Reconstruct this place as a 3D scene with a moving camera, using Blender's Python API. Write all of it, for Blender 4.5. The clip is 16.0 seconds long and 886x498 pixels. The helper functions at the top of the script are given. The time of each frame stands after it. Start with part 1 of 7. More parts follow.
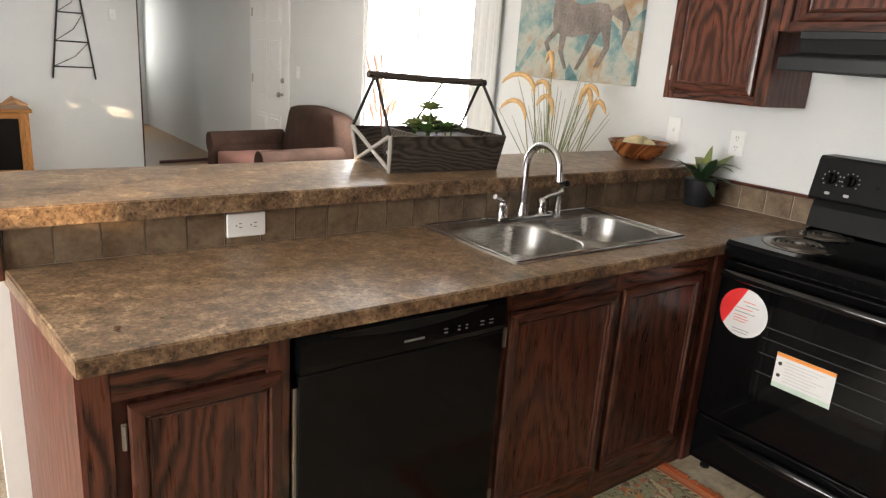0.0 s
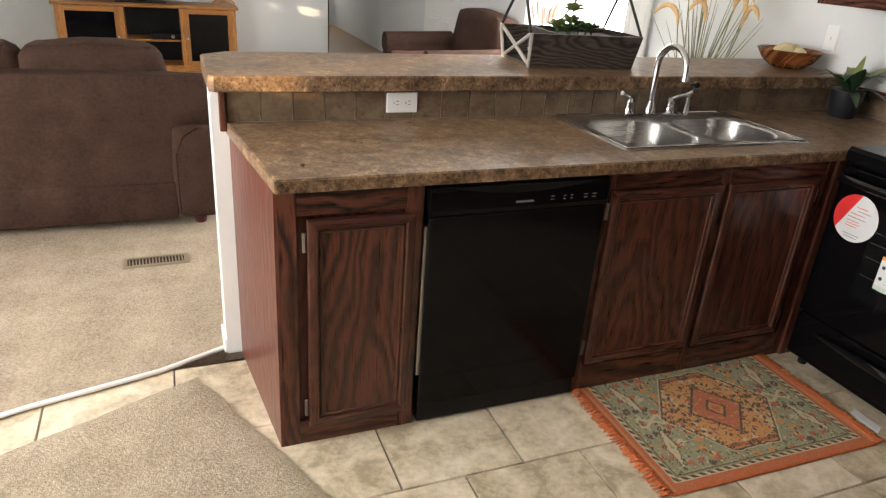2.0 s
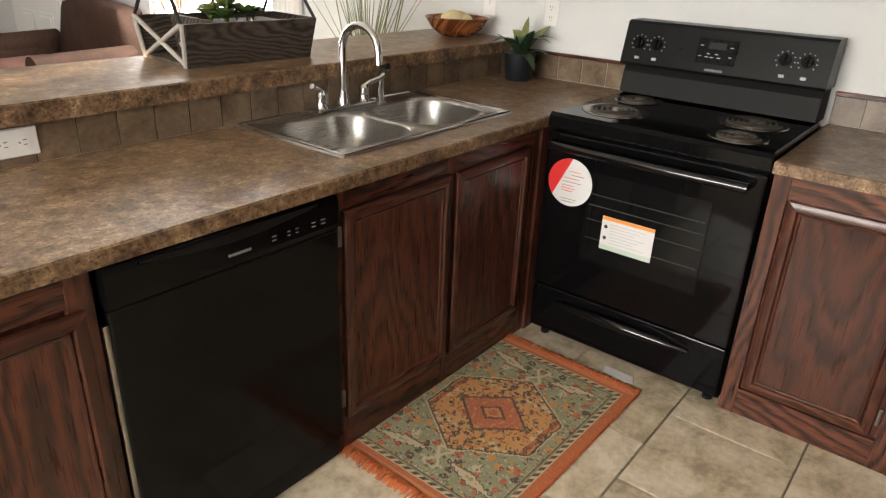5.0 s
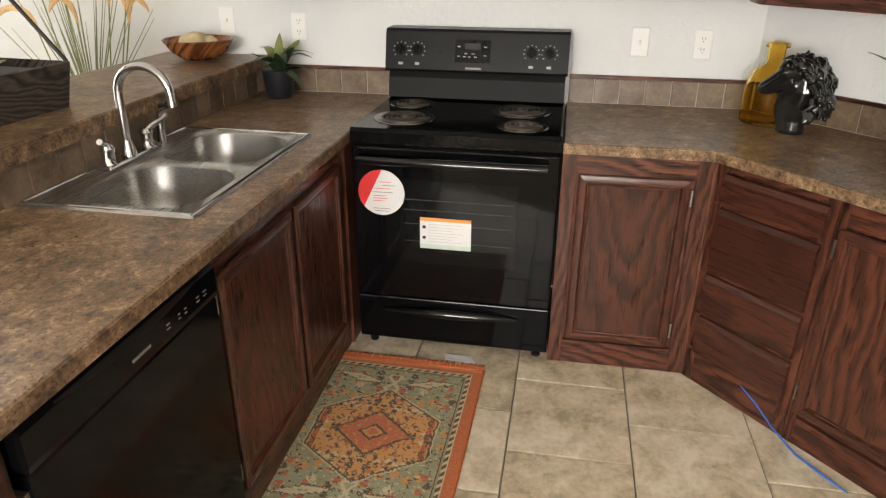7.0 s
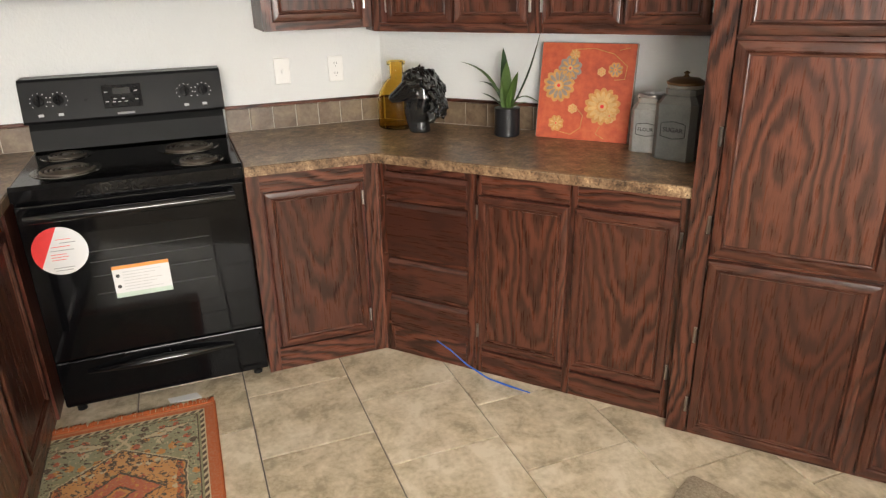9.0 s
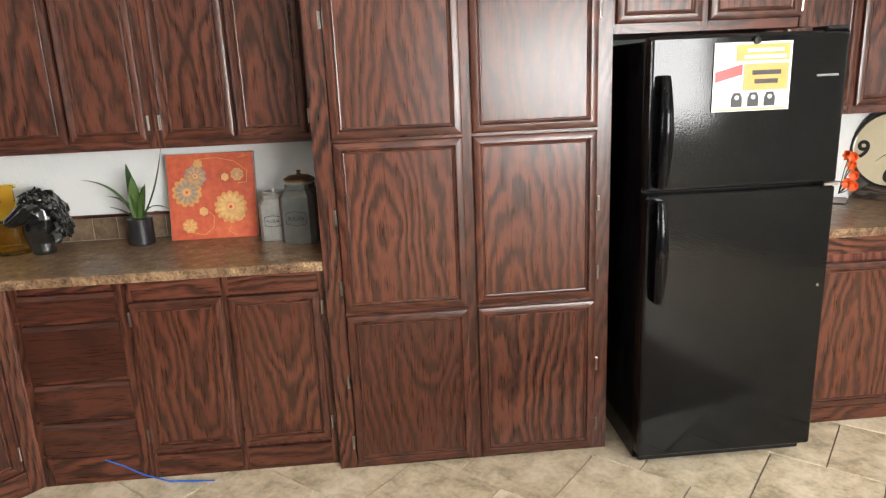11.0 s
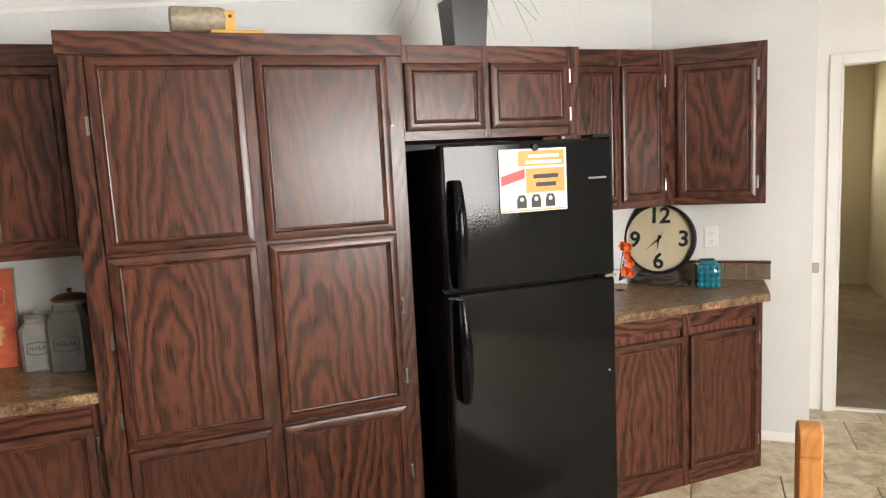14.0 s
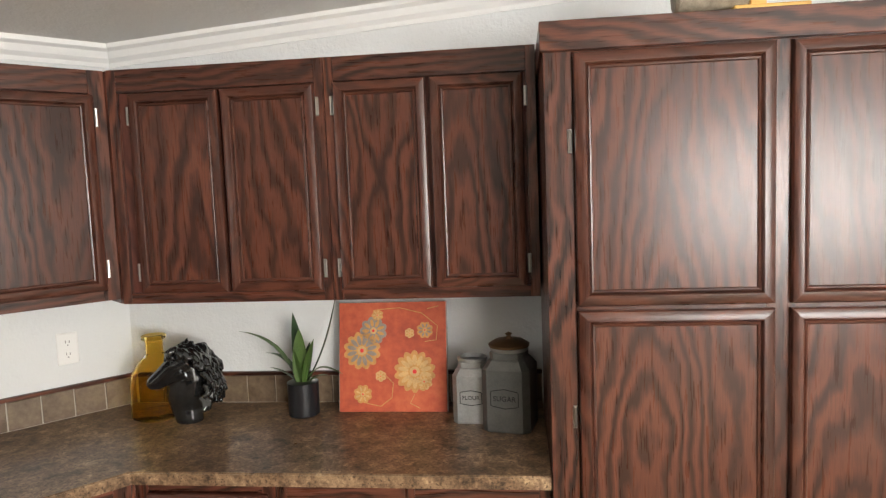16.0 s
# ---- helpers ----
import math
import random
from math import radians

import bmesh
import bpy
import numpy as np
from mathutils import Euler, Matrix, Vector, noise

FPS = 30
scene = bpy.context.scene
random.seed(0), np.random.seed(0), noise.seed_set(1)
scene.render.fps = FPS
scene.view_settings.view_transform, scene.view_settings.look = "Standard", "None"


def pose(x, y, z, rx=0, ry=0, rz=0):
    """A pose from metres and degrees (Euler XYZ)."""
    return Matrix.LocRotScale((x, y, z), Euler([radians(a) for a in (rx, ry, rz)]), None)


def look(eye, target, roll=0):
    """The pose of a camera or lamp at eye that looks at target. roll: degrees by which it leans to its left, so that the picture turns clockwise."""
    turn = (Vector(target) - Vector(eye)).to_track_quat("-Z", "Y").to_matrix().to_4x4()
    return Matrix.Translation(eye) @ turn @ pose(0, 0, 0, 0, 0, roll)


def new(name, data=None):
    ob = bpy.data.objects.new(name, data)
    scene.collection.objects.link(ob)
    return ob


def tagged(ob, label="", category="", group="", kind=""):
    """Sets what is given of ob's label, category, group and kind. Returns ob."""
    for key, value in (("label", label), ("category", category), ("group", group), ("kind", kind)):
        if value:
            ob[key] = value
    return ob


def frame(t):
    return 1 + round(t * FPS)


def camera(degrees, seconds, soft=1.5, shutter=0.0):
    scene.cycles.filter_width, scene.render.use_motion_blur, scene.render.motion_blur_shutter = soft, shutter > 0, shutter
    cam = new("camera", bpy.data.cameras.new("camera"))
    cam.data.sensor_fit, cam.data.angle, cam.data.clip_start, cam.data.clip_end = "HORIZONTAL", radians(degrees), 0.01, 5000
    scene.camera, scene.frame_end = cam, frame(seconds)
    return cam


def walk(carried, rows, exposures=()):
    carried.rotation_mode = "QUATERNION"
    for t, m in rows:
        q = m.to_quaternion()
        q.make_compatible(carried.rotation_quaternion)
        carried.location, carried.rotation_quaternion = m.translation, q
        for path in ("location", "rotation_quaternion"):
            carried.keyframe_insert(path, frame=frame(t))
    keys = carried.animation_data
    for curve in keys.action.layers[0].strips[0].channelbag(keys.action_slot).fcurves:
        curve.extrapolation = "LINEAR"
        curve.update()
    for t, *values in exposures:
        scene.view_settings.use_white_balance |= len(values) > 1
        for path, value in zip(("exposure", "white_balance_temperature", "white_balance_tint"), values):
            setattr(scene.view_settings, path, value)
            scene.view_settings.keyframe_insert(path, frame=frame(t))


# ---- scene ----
cam = camera(66.3, 16.0, 1.3)
PATH = [
    (0, (0.738, 0.778, 1.463), (1.893, 2.317, 0.92), 4.0),
    (0.5, (0.679, 0.537, 1.473), (1.696, 2.098, 0.748), 4.2),
    (1, (0.664, 0.378, 1.481), (1.551, 1.994, 0.706), 4.3),
    (1.5, (0.645, 0.351, 1.477), (1.425, 2.01, 0.678), 4.4),
    (2, (0.65, 0.357, 1.473), (1.364, 2.039, 0.66), 4.3),
    (2.5, (0.702, 0.386, 1.473), (1.392, 2.075, 0.652), 4.2),
    (3, (0.76, 0.407, 1.472), (1.477, 2.082, 0.648), 4.0),
    (3.5, (0.793, 0.436, 1.464), (1.652, 2.046, 0.646), 3.8),
    (4, (0.798, 0.521, 1.451), (1.908, 1.976, 0.644), 3.4),
    (4.5, (0.82, 0.671, 1.431), (2.127, 1.953, 0.625), 2.9),
    (4.7, (0.828, 0.746, 1.429), (2.19, 1.966, 0.619), 2.7),
    (6.8, (0.652, 1.251, 1.494), (2.432, 1.674, 0.687), 0.4),
    (7, (0.635, 1.287, 1.509), (2.432, 1.61, 0.693), 0.3),
    (7.5, (0.611, 1.291, 1.507), (2.439, 1.349, 0.7), -0.1),
    (8, (0.578, 1.298, 1.493), (2.398, 1.075, 0.696), -0.8),
    (8.5, (0.503, 1.352, 1.502), (2.283, 0.893, 0.714), -1.2),
    (9, (0.396, 1.474, 1.522), (2.133, 0.811, 0.785), -1.4),
    (9.5, (0.345, 1.623, 1.541), (2.0, 0.729, 0.86), -1.8),
    (10, (0.278, 1.741, 1.559), (1.768, 0.561, 0.937), -2.1),
    (10.2, (0.234, 1.758, 1.569), (1.656, 0.484, 0.971), -2.2),
    (12.3, (0.11, 1.718, 1.59), (0.926, -0.065, 1.199), -2.8),
    (12.5, (0.106, 1.722, 1.596), (0.883, -0.082, 1.218), -2.8),
    (13, (0.11, 1.731, 1.597), (0.824, -0.109, 1.27), -2.8),
    (13.5, (0.114, 1.716, 1.602), (0.809, -0.137, 1.314), -2.8),
    (14, (0.133, 1.641, 1.614), (0.843, -0.21, 1.353), -2.9),
    (14.5, (0.278, 1.555, 1.626), (1.064, -0.268, 1.382), -3.0),
    (15, (0.504, 1.489, 1.634), (1.474, -0.247, 1.422), -2.8),
    (15.5, (0.713, 1.434, 1.647), (1.913, -0.154, 1.457), -2.5),
    (16, (0.925, 1.377, 1.674), (2.394, 0.032, 1.494), -2.2),
]
walk(cam, [(t, look(eye, target, roll)) for t, eye, target, roll in PATH], [(0, 1.36, 6500, 10), (3, 1.35, 6350, 10), (4.5, 1.45, 6700, 10), (7.5, 1.5, 6750, 10), (9.5, 1.78, 6750, 10), (10, 1.95, 6700, 10), (12.5, 1.3, 5950, 6), (13.2, 1.28, 6350, 10), (14.5, 1.35, 6700, 11), (15, 1.42, 6800, 11), (16, 1.48, 6600, 10)])

# ---- light ----
world = bpy.data.worlds.new("world")
scene.world = world
world.use_nodes = True
wn = world.node_tree
sky = wn.nodes.new("ShaderNodeTexSky")
sky.sky_type, sky.sun_disc = "NISHITA", False
SUN_DIR = Vector((1.0, 0.449, -0.151)).normalized()      # the way the light travels
sky.sun_elevation = math.asin(-SUN_DIR.z)
sky.sun_rotation = math.atan2(-SUN_DIR.x, -SUN_DIR.y)
wn.links.new(sky.outputs[0], wn.nodes["Background"].inputs[0])
wn.nodes["Background"].inputs[1].default_value = 0.08
sun = new("sun", bpy.data.lights.new("sun", "SUN"))
sun.data.energy, sun.data.angle, sun.data.color = 5.0, radians(0.5), (1.0, 0.72, 0.42)
sun.matrix_world = look((0, 0, 5), Vector((0, 0, 5)) + SUN_DIR)


def window_or_fill_light(name, m, w, h, power, color=(1, 1, 1)):
    lamp = new(name, bpy.data.lights.new(name, "AREA"))
    lamp.data.shape, lamp.data.size, lamp.data.size_y, lamp.data.energy, lamp.data.color = "RECTANGLE", w, h, power, color
    lamp.matrix_world = m
    return lamp


# daylight in the openings: the living-room window, the unseen patio door and dining window; passage and hall are added
# fill
window_or_fill_light("patio_daylight", look((-2.44, 1.76, 1.5), (-1.25, 1.7, 1.2)), 2.15, 1.1, 92, (1.0, 0.98, 0.955))
window_or_fill_light("living_daylight", look((3.58, 5.08, 1.42), (0, 5.0, 0.4)), 1.4, 1.3, 32, (1.0, 0.99, 0.97))
window_or_fill_light("dining_daylight", look((-2.4, -1.2, 1.45), (-1.2, -0.9, 0.2)), 1.3, 1.0, 4, (1.0, 0.985, 0.96))
# warm lamp added to brighten the passage, whose end wall has no opening
window_or_fill_light("passage_fill", look((-1.0, -6.9, 1.6), (-1.0, -3, 1.0)), 0.9, 1.1, 4, (1.0, 0.92, 0.75))
# added fill lamp: the hall end is closed, no window is built there
window_or_fill_light("hall_fill", look((3.1, 13.3, 1.5), (3.1, 9, 1.0)), 0.8, 1.1, 5, (1.0, 0.97, 0.92))


# ---- materials ----
def material(name, rough=0.5, metal=0.0, color=(0.5, 0.5, 0.5)):
    m = bpy.data.materials.new(name)
    m.use_nodes = True
    b = m.node_tree.nodes["Principled BSDF"]
    b.inputs["Roughness"].default_value, b.inputs["Metallic"].default_value = rough, metal
    b.inputs["Base Color"].default_value = (*color, 1)
    return m


class Nodes:
    """Short names for building a node tree."""

    def __init__(self, m):
        self.t, self.b = m.node_tree, m.node_tree.nodes["Principled BSDF"]

    def add(self, kind, **inputs):
        n = self.t.nodes.new("ShaderNode" + kind)
        for key, v in inputs.items():
            self.put(n, key.replace("_", " "), v)
        return n

    def put(self, n, key, v):
        if isinstance(v, bpy.types.NodeSocket):
            self.t.links.new(v, n.inputs[key])
        else:
            n.inputs[key].default_value = v

    def math(self, op, a, b=0.0, c=0.0):
        n = self.t.nodes.new("ShaderNodeMath")
        n.operation = op
        for i, v in enumerate((a, b, c)):
            self.put(n, i, v)
        return n.outputs[0]

    def coords(self, scale=(1, 1, 1), random=False, kind="Object"):
        tc = self.t.nodes.new("ShaderNodeTexCoord")
        mp = self.t.nodes.new("ShaderNodeMapping")
        self.t.links.new(tc.outputs[kind], mp.inputs[0])
        mp.inputs["Scale"].default_value = scale
        if random:
            info = self.t.nodes.new("ShaderNodeObjectInfo")
            v = self.t.nodes.new("ShaderNodeVectorMath")
            v.operation = "SCALE"
            v.inputs[0].default_value = (37.0, 53.0, 71.0)
            self.t.links.new(info.outputs["Random"], v.inputs["Scale"])
            self.t.links.new(v.outputs[0], mp.inputs["Location"])
        return mp.outputs[0]

    def noise(self, vec, scale, detail=4, rough=0.55, distortion=0.0):
        n = self.add("TexNoise", Vector=vec, Scale=scale, Detail=detail, Roughness=rough, Distortion=distortion)
        return n.outputs["Fac"]

    def ramp(self, fac, stops, mode="LINEAR"):
        n = self.t.nodes.new("ShaderNodeValToRGB")
        n.color_ramp.interpolation = mode
        e = n.color_ramp.elements
        while len(e) < len(stops):
            e.new(0.5)
        for el, (p, c) in zip(e, stops):
            el.position, el.color = p, (*c, 1) if len(c) == 3 else c
        self.put(n, 0, fac)
        return n.outputs[0]

    def mix(self, fac, a, b, mode="MIX"):
        n = self.t.nodes.new("ShaderNodeMix")
        n.data_type, n.blend_type = "RGBA", mode
        for i, v in ((0, fac), (6, a), (7, b)):
            self.put(n, i, (*v, 1) if isinstance(v, tuple) and len(v) == 3 else v)
        return n.outputs[2]

    def bump(self, height, strength=0.3, dist=0.002):
        n = self.add("Bump", Height=height, Strength=strength, Distance=dist)
        self.t.links.new(n.outputs[0], self.b.inputs["Normal"])

    def color(self, c):
        self.put(self.b, "Base Color", c)

    def rough(self, r):
        self.put(self.b, "Roughness", r)


def plain(name, color, rough=0.5, metal=0.0, vary=0.12, scale=14.0, bump=0.0, coat=0.0, spec=0.5):
    """A surface of one colour with mottling at two scales."""
    m = material(name, rough, metal, color)
    n = Nodes(m)
    v = n.coords()
    f = n.math("ADD", n.math("MULTIPLY", n.noise(v, scale), 0.6), n.math("MULTIPLY", n.noise(v, scale * 9), 0.4))
    n.color(n.ramp(f, [(0.25, tuple(c * (1 - vary) for c in color)), (0.75, tuple(min(1, c * (1 + vary)) for c in color))]))
    n.rough(n.math("MULTIPLY_ADD", n.noise(v, scale * 2), 0.15, rough - 0.07))
    if bump:
        n.bump(n.noise(v, scale * 12), bump, 0.001)
    n.put(n.b, "Coat Weight", coat)
    n.put(n.b, "Specular IOR Level", spec)
    return m


def wood(name, along, dark, mid, light, rough=0.3, lines=27.0, coat=0.32, jag=0.55, flat=(0.0, 0.2)):
    """Flat-sawn oak: arched growth rings with feathered dark bands, fine pores and a satin lacquer.
    along: the axis of the grain; lines: rings in a metre; flat: how far the figure fades, at least and at most."""
    m = material(name, rough)
    n = Nodes(m)
    tc = n.add("TexCoord")
    sep = n.add("SeparateXYZ", Vector=tc.outputs["Object"])
    z = sep.outputs[along]
    a = n.math("ADD", *[sep.outputs[k] for k in range(3) if k != along])
    info = n.add("ObjectInfo")
    white = n.t.nodes.new("ShaderNodeTexWhiteNoise")
    white.noise_dimensions = "1D"
    n.put(white, "W", n.math("MULTIPLY", info.outputs["Random"], 977.0))
    rnd = n.add("SeparateXYZ", Vector=white.outputs["Color"])
    r1, r2, r3 = rnd.outputs

    def field(ka, kz, detail, rough_):
        v = n.add("CombineXYZ", X=n.math("MULTIPLY_ADD", a, ka, n.math("MULTIPLY", r1, 31.0)), Y=n.math("MULTIPLY_ADD", z, kz, n.math("MULTIPLY", r2, 47.0)), Z=n.math("MULTIPLY", r3, 19.0))
        return n.math("ADD", n.noise(v.outputs[0], 1.0, detail, rough_), -0.5)

    slow, mid_f, fine, pores = field(5.0, 1.5, 1.0, 0.4), field(17.0, 6.0, 2.0, 0.5), field(150.0, 9.0, 2.0, 0.6), field(420.0, 14.0, 2.0, 0.5)
    off = n.math("ADD", a, n.math("MULTIPLY_ADD", r1, 0.2, -0.1))
    ring = n.math("SQRT", n.math("ADD", n.math("MULTIPLY", off, off), 0.0016))
    taper = n.math("MULTIPLY", n.math("MULTIPLY_ADD", r3, 0.1, 0.06), n.math("SIGN", n.math("ADD", r2, -0.5)))
    d = n.math("ADD", ring, n.math("MULTIPLY", taper, z))
    d = n.math("ADD", d, n.math("MULTIPLY", slow, 0.2))
    d = n.math("ADD", d, n.math("MULTIPLY", mid_f, 0.066))
    phase = n.math("FRACT", n.math("MULTIPLY_ADD", fine, jag, n.math("MULTIPLY", d, lines)))
    c = n.ramp(phase, [(0.0, mid), (0.18, light), (0.4, light), (0.62, mid), (0.76, dark), (0.88, dark), (1.0, mid)])
    c = n.mix(n.math("MULTIPLY", n.ramp(n.math("ADD", pores, 0.5), [(0.38, (1, 1, 1)), (0.5, (0, 0, 0))]), 0.28), c, dark)
    patch = n.noise(n.coords((1, 1, 1), True), 3.0, 3)
    c = n.mix(n.ramp(patch, [(0.38, (0.45, 0.45, 0.45)), (0.62, (0, 0, 0))]), c, mid)
    c = n.mix(n.math("MULTIPLY_ADD", r3, flat[1] - flat[0], flat[0]), c, mid)
    tone = n.math("MULTIPLY_ADD", r2, 0.35, 0.82)
    c = n.mix(1.0, c, n.add("CombineXYZ", X=tone, Y=tone, Z=tone).outputs[0], "MULTIPLY")
    n.color(c)
    n.rough(n.math("MULTIPLY_ADD", fine, 0.25, rough))
    n.bump(n.math("ADD", n.math("MULTIPLY", pores, 0.6), n.math("MULTIPLY", phase, -0.3)), 0.22, 0.0012)
    n.put(n.b, "Specular IOR Level", 0.25)
    n.put(n.b, "Coat Weight", coat)
    n.put(n.b, "Coat Roughness", 0.24)
    return m


CH_D, CH_M, CH_L = (0.0195, 0.0075, 0.0055), (0.062, 0.0215, 0.0132), (0.14, 0.0465, 0.0268)
wood_v = wood("cherry_stained_oak_upright", 2, CH_D, CH_M, CH_L)
wood_h = wood("cherry_stained_oak_across", 0, CH_D, CH_M, CH_L)
panel_v = wood("cherry_stained_oak_panel", 2, CH_D, CH_M, CH_L, 0.3, 25.0, 0.27, 0.42, (0.0, 0.5))
door_v = wood("cherry_stained_oak_door_stile", 2, CH_D, CH_M, CH_L, 0.3, 31.0, 0.36, 0.4, (0.4, 0.75))
door_h = wood("cherry_stained_oak_door_rail", 0, CH_D, CH_M, CH_L, 0.3, 31.0, 0.36, 0.4, (0.4, 0.75))
# darker copy of the cherry stain: the drawer fronts' shade is put into the colour
drawer_shaded_h = wood("shaded_cherry_stained_oak", 0, (0.018, 0.0068, 0.005), (0.05, 0.0165, 0.0105), (0.088, 0.028, 0.0165), 0.3, 24.0, 0.35, 0.5, (0.3, 0.7))
wood_side = wood("cherry_laminate", 2, (0.06, 0.02, 0.014), (0.1, 0.032, 0.022), (0.15, 0.052, 0.036), 0.38, 26.0, 0.15, 0.4)
oak_h = wood("honey_oak_across", 0, (0.22, 0.085, 0.022), (0.36, 0.155, 0.045), (0.48, 0.23, 0.075), 0.38, 40.0, 0.15, 0.4, (0.3, 0.6))
oak_v = wood("honey_oak_upright", 2, (0.22, 0.085, 0.022), (0.36, 0.155, 0.045), (0.48, 0.23, 0.075), 0.38, 40.0, 0.15, 0.4, (0.3, 0.6))
barn_h = wood("weathered_dark_wood", 0, (0.016, 0.012, 0.009), (0.05, 0.038, 0.03), (0.1, 0.08, 0.065), 0.7, 60.0, 0.0)
bowl_wood = wood("burl_bowl_wood", 0, (0.05, 0.014, 0.006), (0.25, 0.08, 0.025), (0.42, 0.16, 0.05), 0.25, 34.0, 0.3, 0.9)


def make_wall_paint(name, color):
    m = material(name, 0.65)
    n = Nodes(m)
    v = n.coords()
    n.color(n.ramp(n.noise(v, 1.3), [(0.3, tuple(c * 0.95 for c in color)), (0.7, color)]))
    n.bump(n.math("ADD", n.noise(v, 38, 3), n.math("MULTIPLY", n.noise(v, 120, 2), 0.5)), 0.6, 0.0045)
    return m


wall_paint = make_wall_paint("pale_grey_wall_paint", (0.7, 0.715, 0.71))
cream_paint = make_wall_paint("cream_wall_paint", (0.72, 0.66, 0.52))
ceiling_paint = make_wall_paint("ceiling_paint", (0.8, 0.79, 0.76))
trim_white = plain("white_trim_paint", (0.82, 0.82, 0.8), 0.35, 0, 0.03, 6)


def make_laminate():
    """Brown mottled stone-look laminate."""
    m = material("stone_look_laminate", 0.42)
    n = Nodes(m)
    v = n.coords()
    big = n.noise(v, 11, 4, 0.6, 0.6)
    mid = n.noise(v, 34, 4, 0.65, 0.5)
    fine = n.noise(v, 95, 3, 0.65)
    f = n.math("ADD", n.math("MULTIPLY", big, 0.34), n.math("ADD", n.math("MULTIPLY", mid, 0.4), n.math("MULTIPLY", fine, 0.26)))
    c = n.ramp(f, [(0.38, (0.045, 0.027, 0.017)), (0.45, (0.13, 0.08, 0.047)), (0.515, (0.215, 0.135, 0.078)), (0.57, (0.31, 0.205, 0.122)), (0.63, (0.52, 0.36, 0.21))])
    speck = n.ramp(n.noise(v, 140, 2), [(0.58, (0, 0, 0)), (0.68, (0.75, 0.75, 0.75))])
    n.color(n.mix(speck, c, (0.03, 0.018, 0.012)))
    n.put(n.b, "Specular IOR Level", 0.3)
    n.rough(n.math("MULTIPLY_ADD", n.noise(v, 25), 0.12, 0.24))
    n.bump(n.noise(v, 170, 2), 0.1, 0.0006)
    return m


laminate = make_laminate()


def make_tile(name, cols, rough, scale):
    m = material(name, rough)
    n = Nodes(m)
    v = n.coords((1, 1, 1), True)
    f = n.math("ADD", n.math("MULTIPLY", n.noise(v, scale, 5, 0.6, 0.5), 0.7), n.math("MULTIPLY", n.noise(v, scale * 6, 4, 0.6), 0.3))
    info = n.add("ObjectInfo")
    f = n.math("ADD", f, n.math("MULTIPLY_ADD", info.outputs["Random"], 0.07, -0.035))
    n.color(n.ramp(f, [(0.37 + 0.085 * i, c) for i, c in enumerate(cols)]))
    n.rough(n.math("MULTIPLY_ADD", n.noise(v, 9), 0.2, rough - 0.1))
    n.bump(n.noise(v, scale * 5, 4), 0.18, 0.002)
    return m


floor_tile = make_tile("taupe_stone_tile", [(0.37, 0.3, 0.2), (0.53, 0.445, 0.31), (0.65, 0.555, 0.41), (0.75, 0.66, 0.52)], 0.42, 8.0)
splash_tile = make_tile("brown_ceramic_tile", [(0.095, 0.062, 0.037), (0.135, 0.092, 0.058), (0.17, 0.12, 0.078), (0.21, 0.155, 0.1)], 0.35, 12.0)
grout = plain("dark_grout", (0.19, 0.17, 0.145), 0.9, 0, 0.2, 30)
light_grout = plain("pale_grout", (0.45, 0.4, 0.33), 0.9, 0, 0.15, 30)


def make_carpet(name, lo, hi):
    m = material(name, 0.95)
    n = Nodes(m)
    v = n.coords()
    f = n.math("ADD", n.math("MULTIPLY", n.noise(v, 5, 5, 0.6), 0.3), n.math("MULTIPLY", n.noise(v, 110, 4, 0.75), 0.7))
    n.color(n.ramp(f, [(0.36, lo), (0.62, hi)]))
    n.bump(n.math("ADD", n.noise(v, 95, 4, 0.75), n.math("MULTIPLY", n.noise(v, 11, 3), 0.6)), 1.0, 0.008)
    return m


carpet = make_carpet("beige_plush_carpet", (0.22, 0.165, 0.11), (0.49, 0.395, 0.29))
carpet_piece = make_carpet("oatmeal_carpet", (0.26, 0.205, 0.14), (0.53, 0.44, 0.32))
hall_floor = wood("hall_floor_wood", 1, (0.16, 0.09, 0.04), (0.3, 0.18, 0.09), (0.42, 0.27, 0.14), 0.5, 40.0, 0.1)

black_enamel = plain("black_enamel", (0.0035, 0.0035, 0.004), 0.1, 0, 0.2, 8, 0, 0.0, 0.14)
black_plastic = plain("black_plastic", (0.006, 0.006, 0.0065), 0.3, 0, 0.15, 12, 0, 0, 0.16)
black_matte = plain("black_matte", (0.005, 0.005, 0.005), 0.6, 0, 0.15, 14, 0, 0, 0.25)
hood_grey = plain("satin_grey_black_enamel", (0.02, 0.022, 0.024), 0.3, 0, 0.12, 10, 0, 0, 0.35)
black_gloss = plain("glossy_black_handle", (0.004, 0.004, 0.0045), 0.12, 0, 0.1, 8, 0, 0.0, 0.6)
oven_glass = plain("black_oven_glass", (0.003, 0.003, 0.0035), 0.06, 0, 0.1, 6, 0, 0.0, 0.22)


def make_fridge_skin():
    m = material("black_pebbled_enamel", 0.16, 0, (0.004, 0.004, 0.0045))
    n = Nodes(m)
    v = n.coords()
    n.rough(n.math("MULTIPLY_ADD", n.noise(v, 20), 0.06, 0.05))
    n.put(n.b, "Specular IOR Level", 0.24)
    n.bump(n.noise(v, 120, 2, 0.5), 0.26, 0.0009)
    return m


fridge_skin = make_fridge_skin()


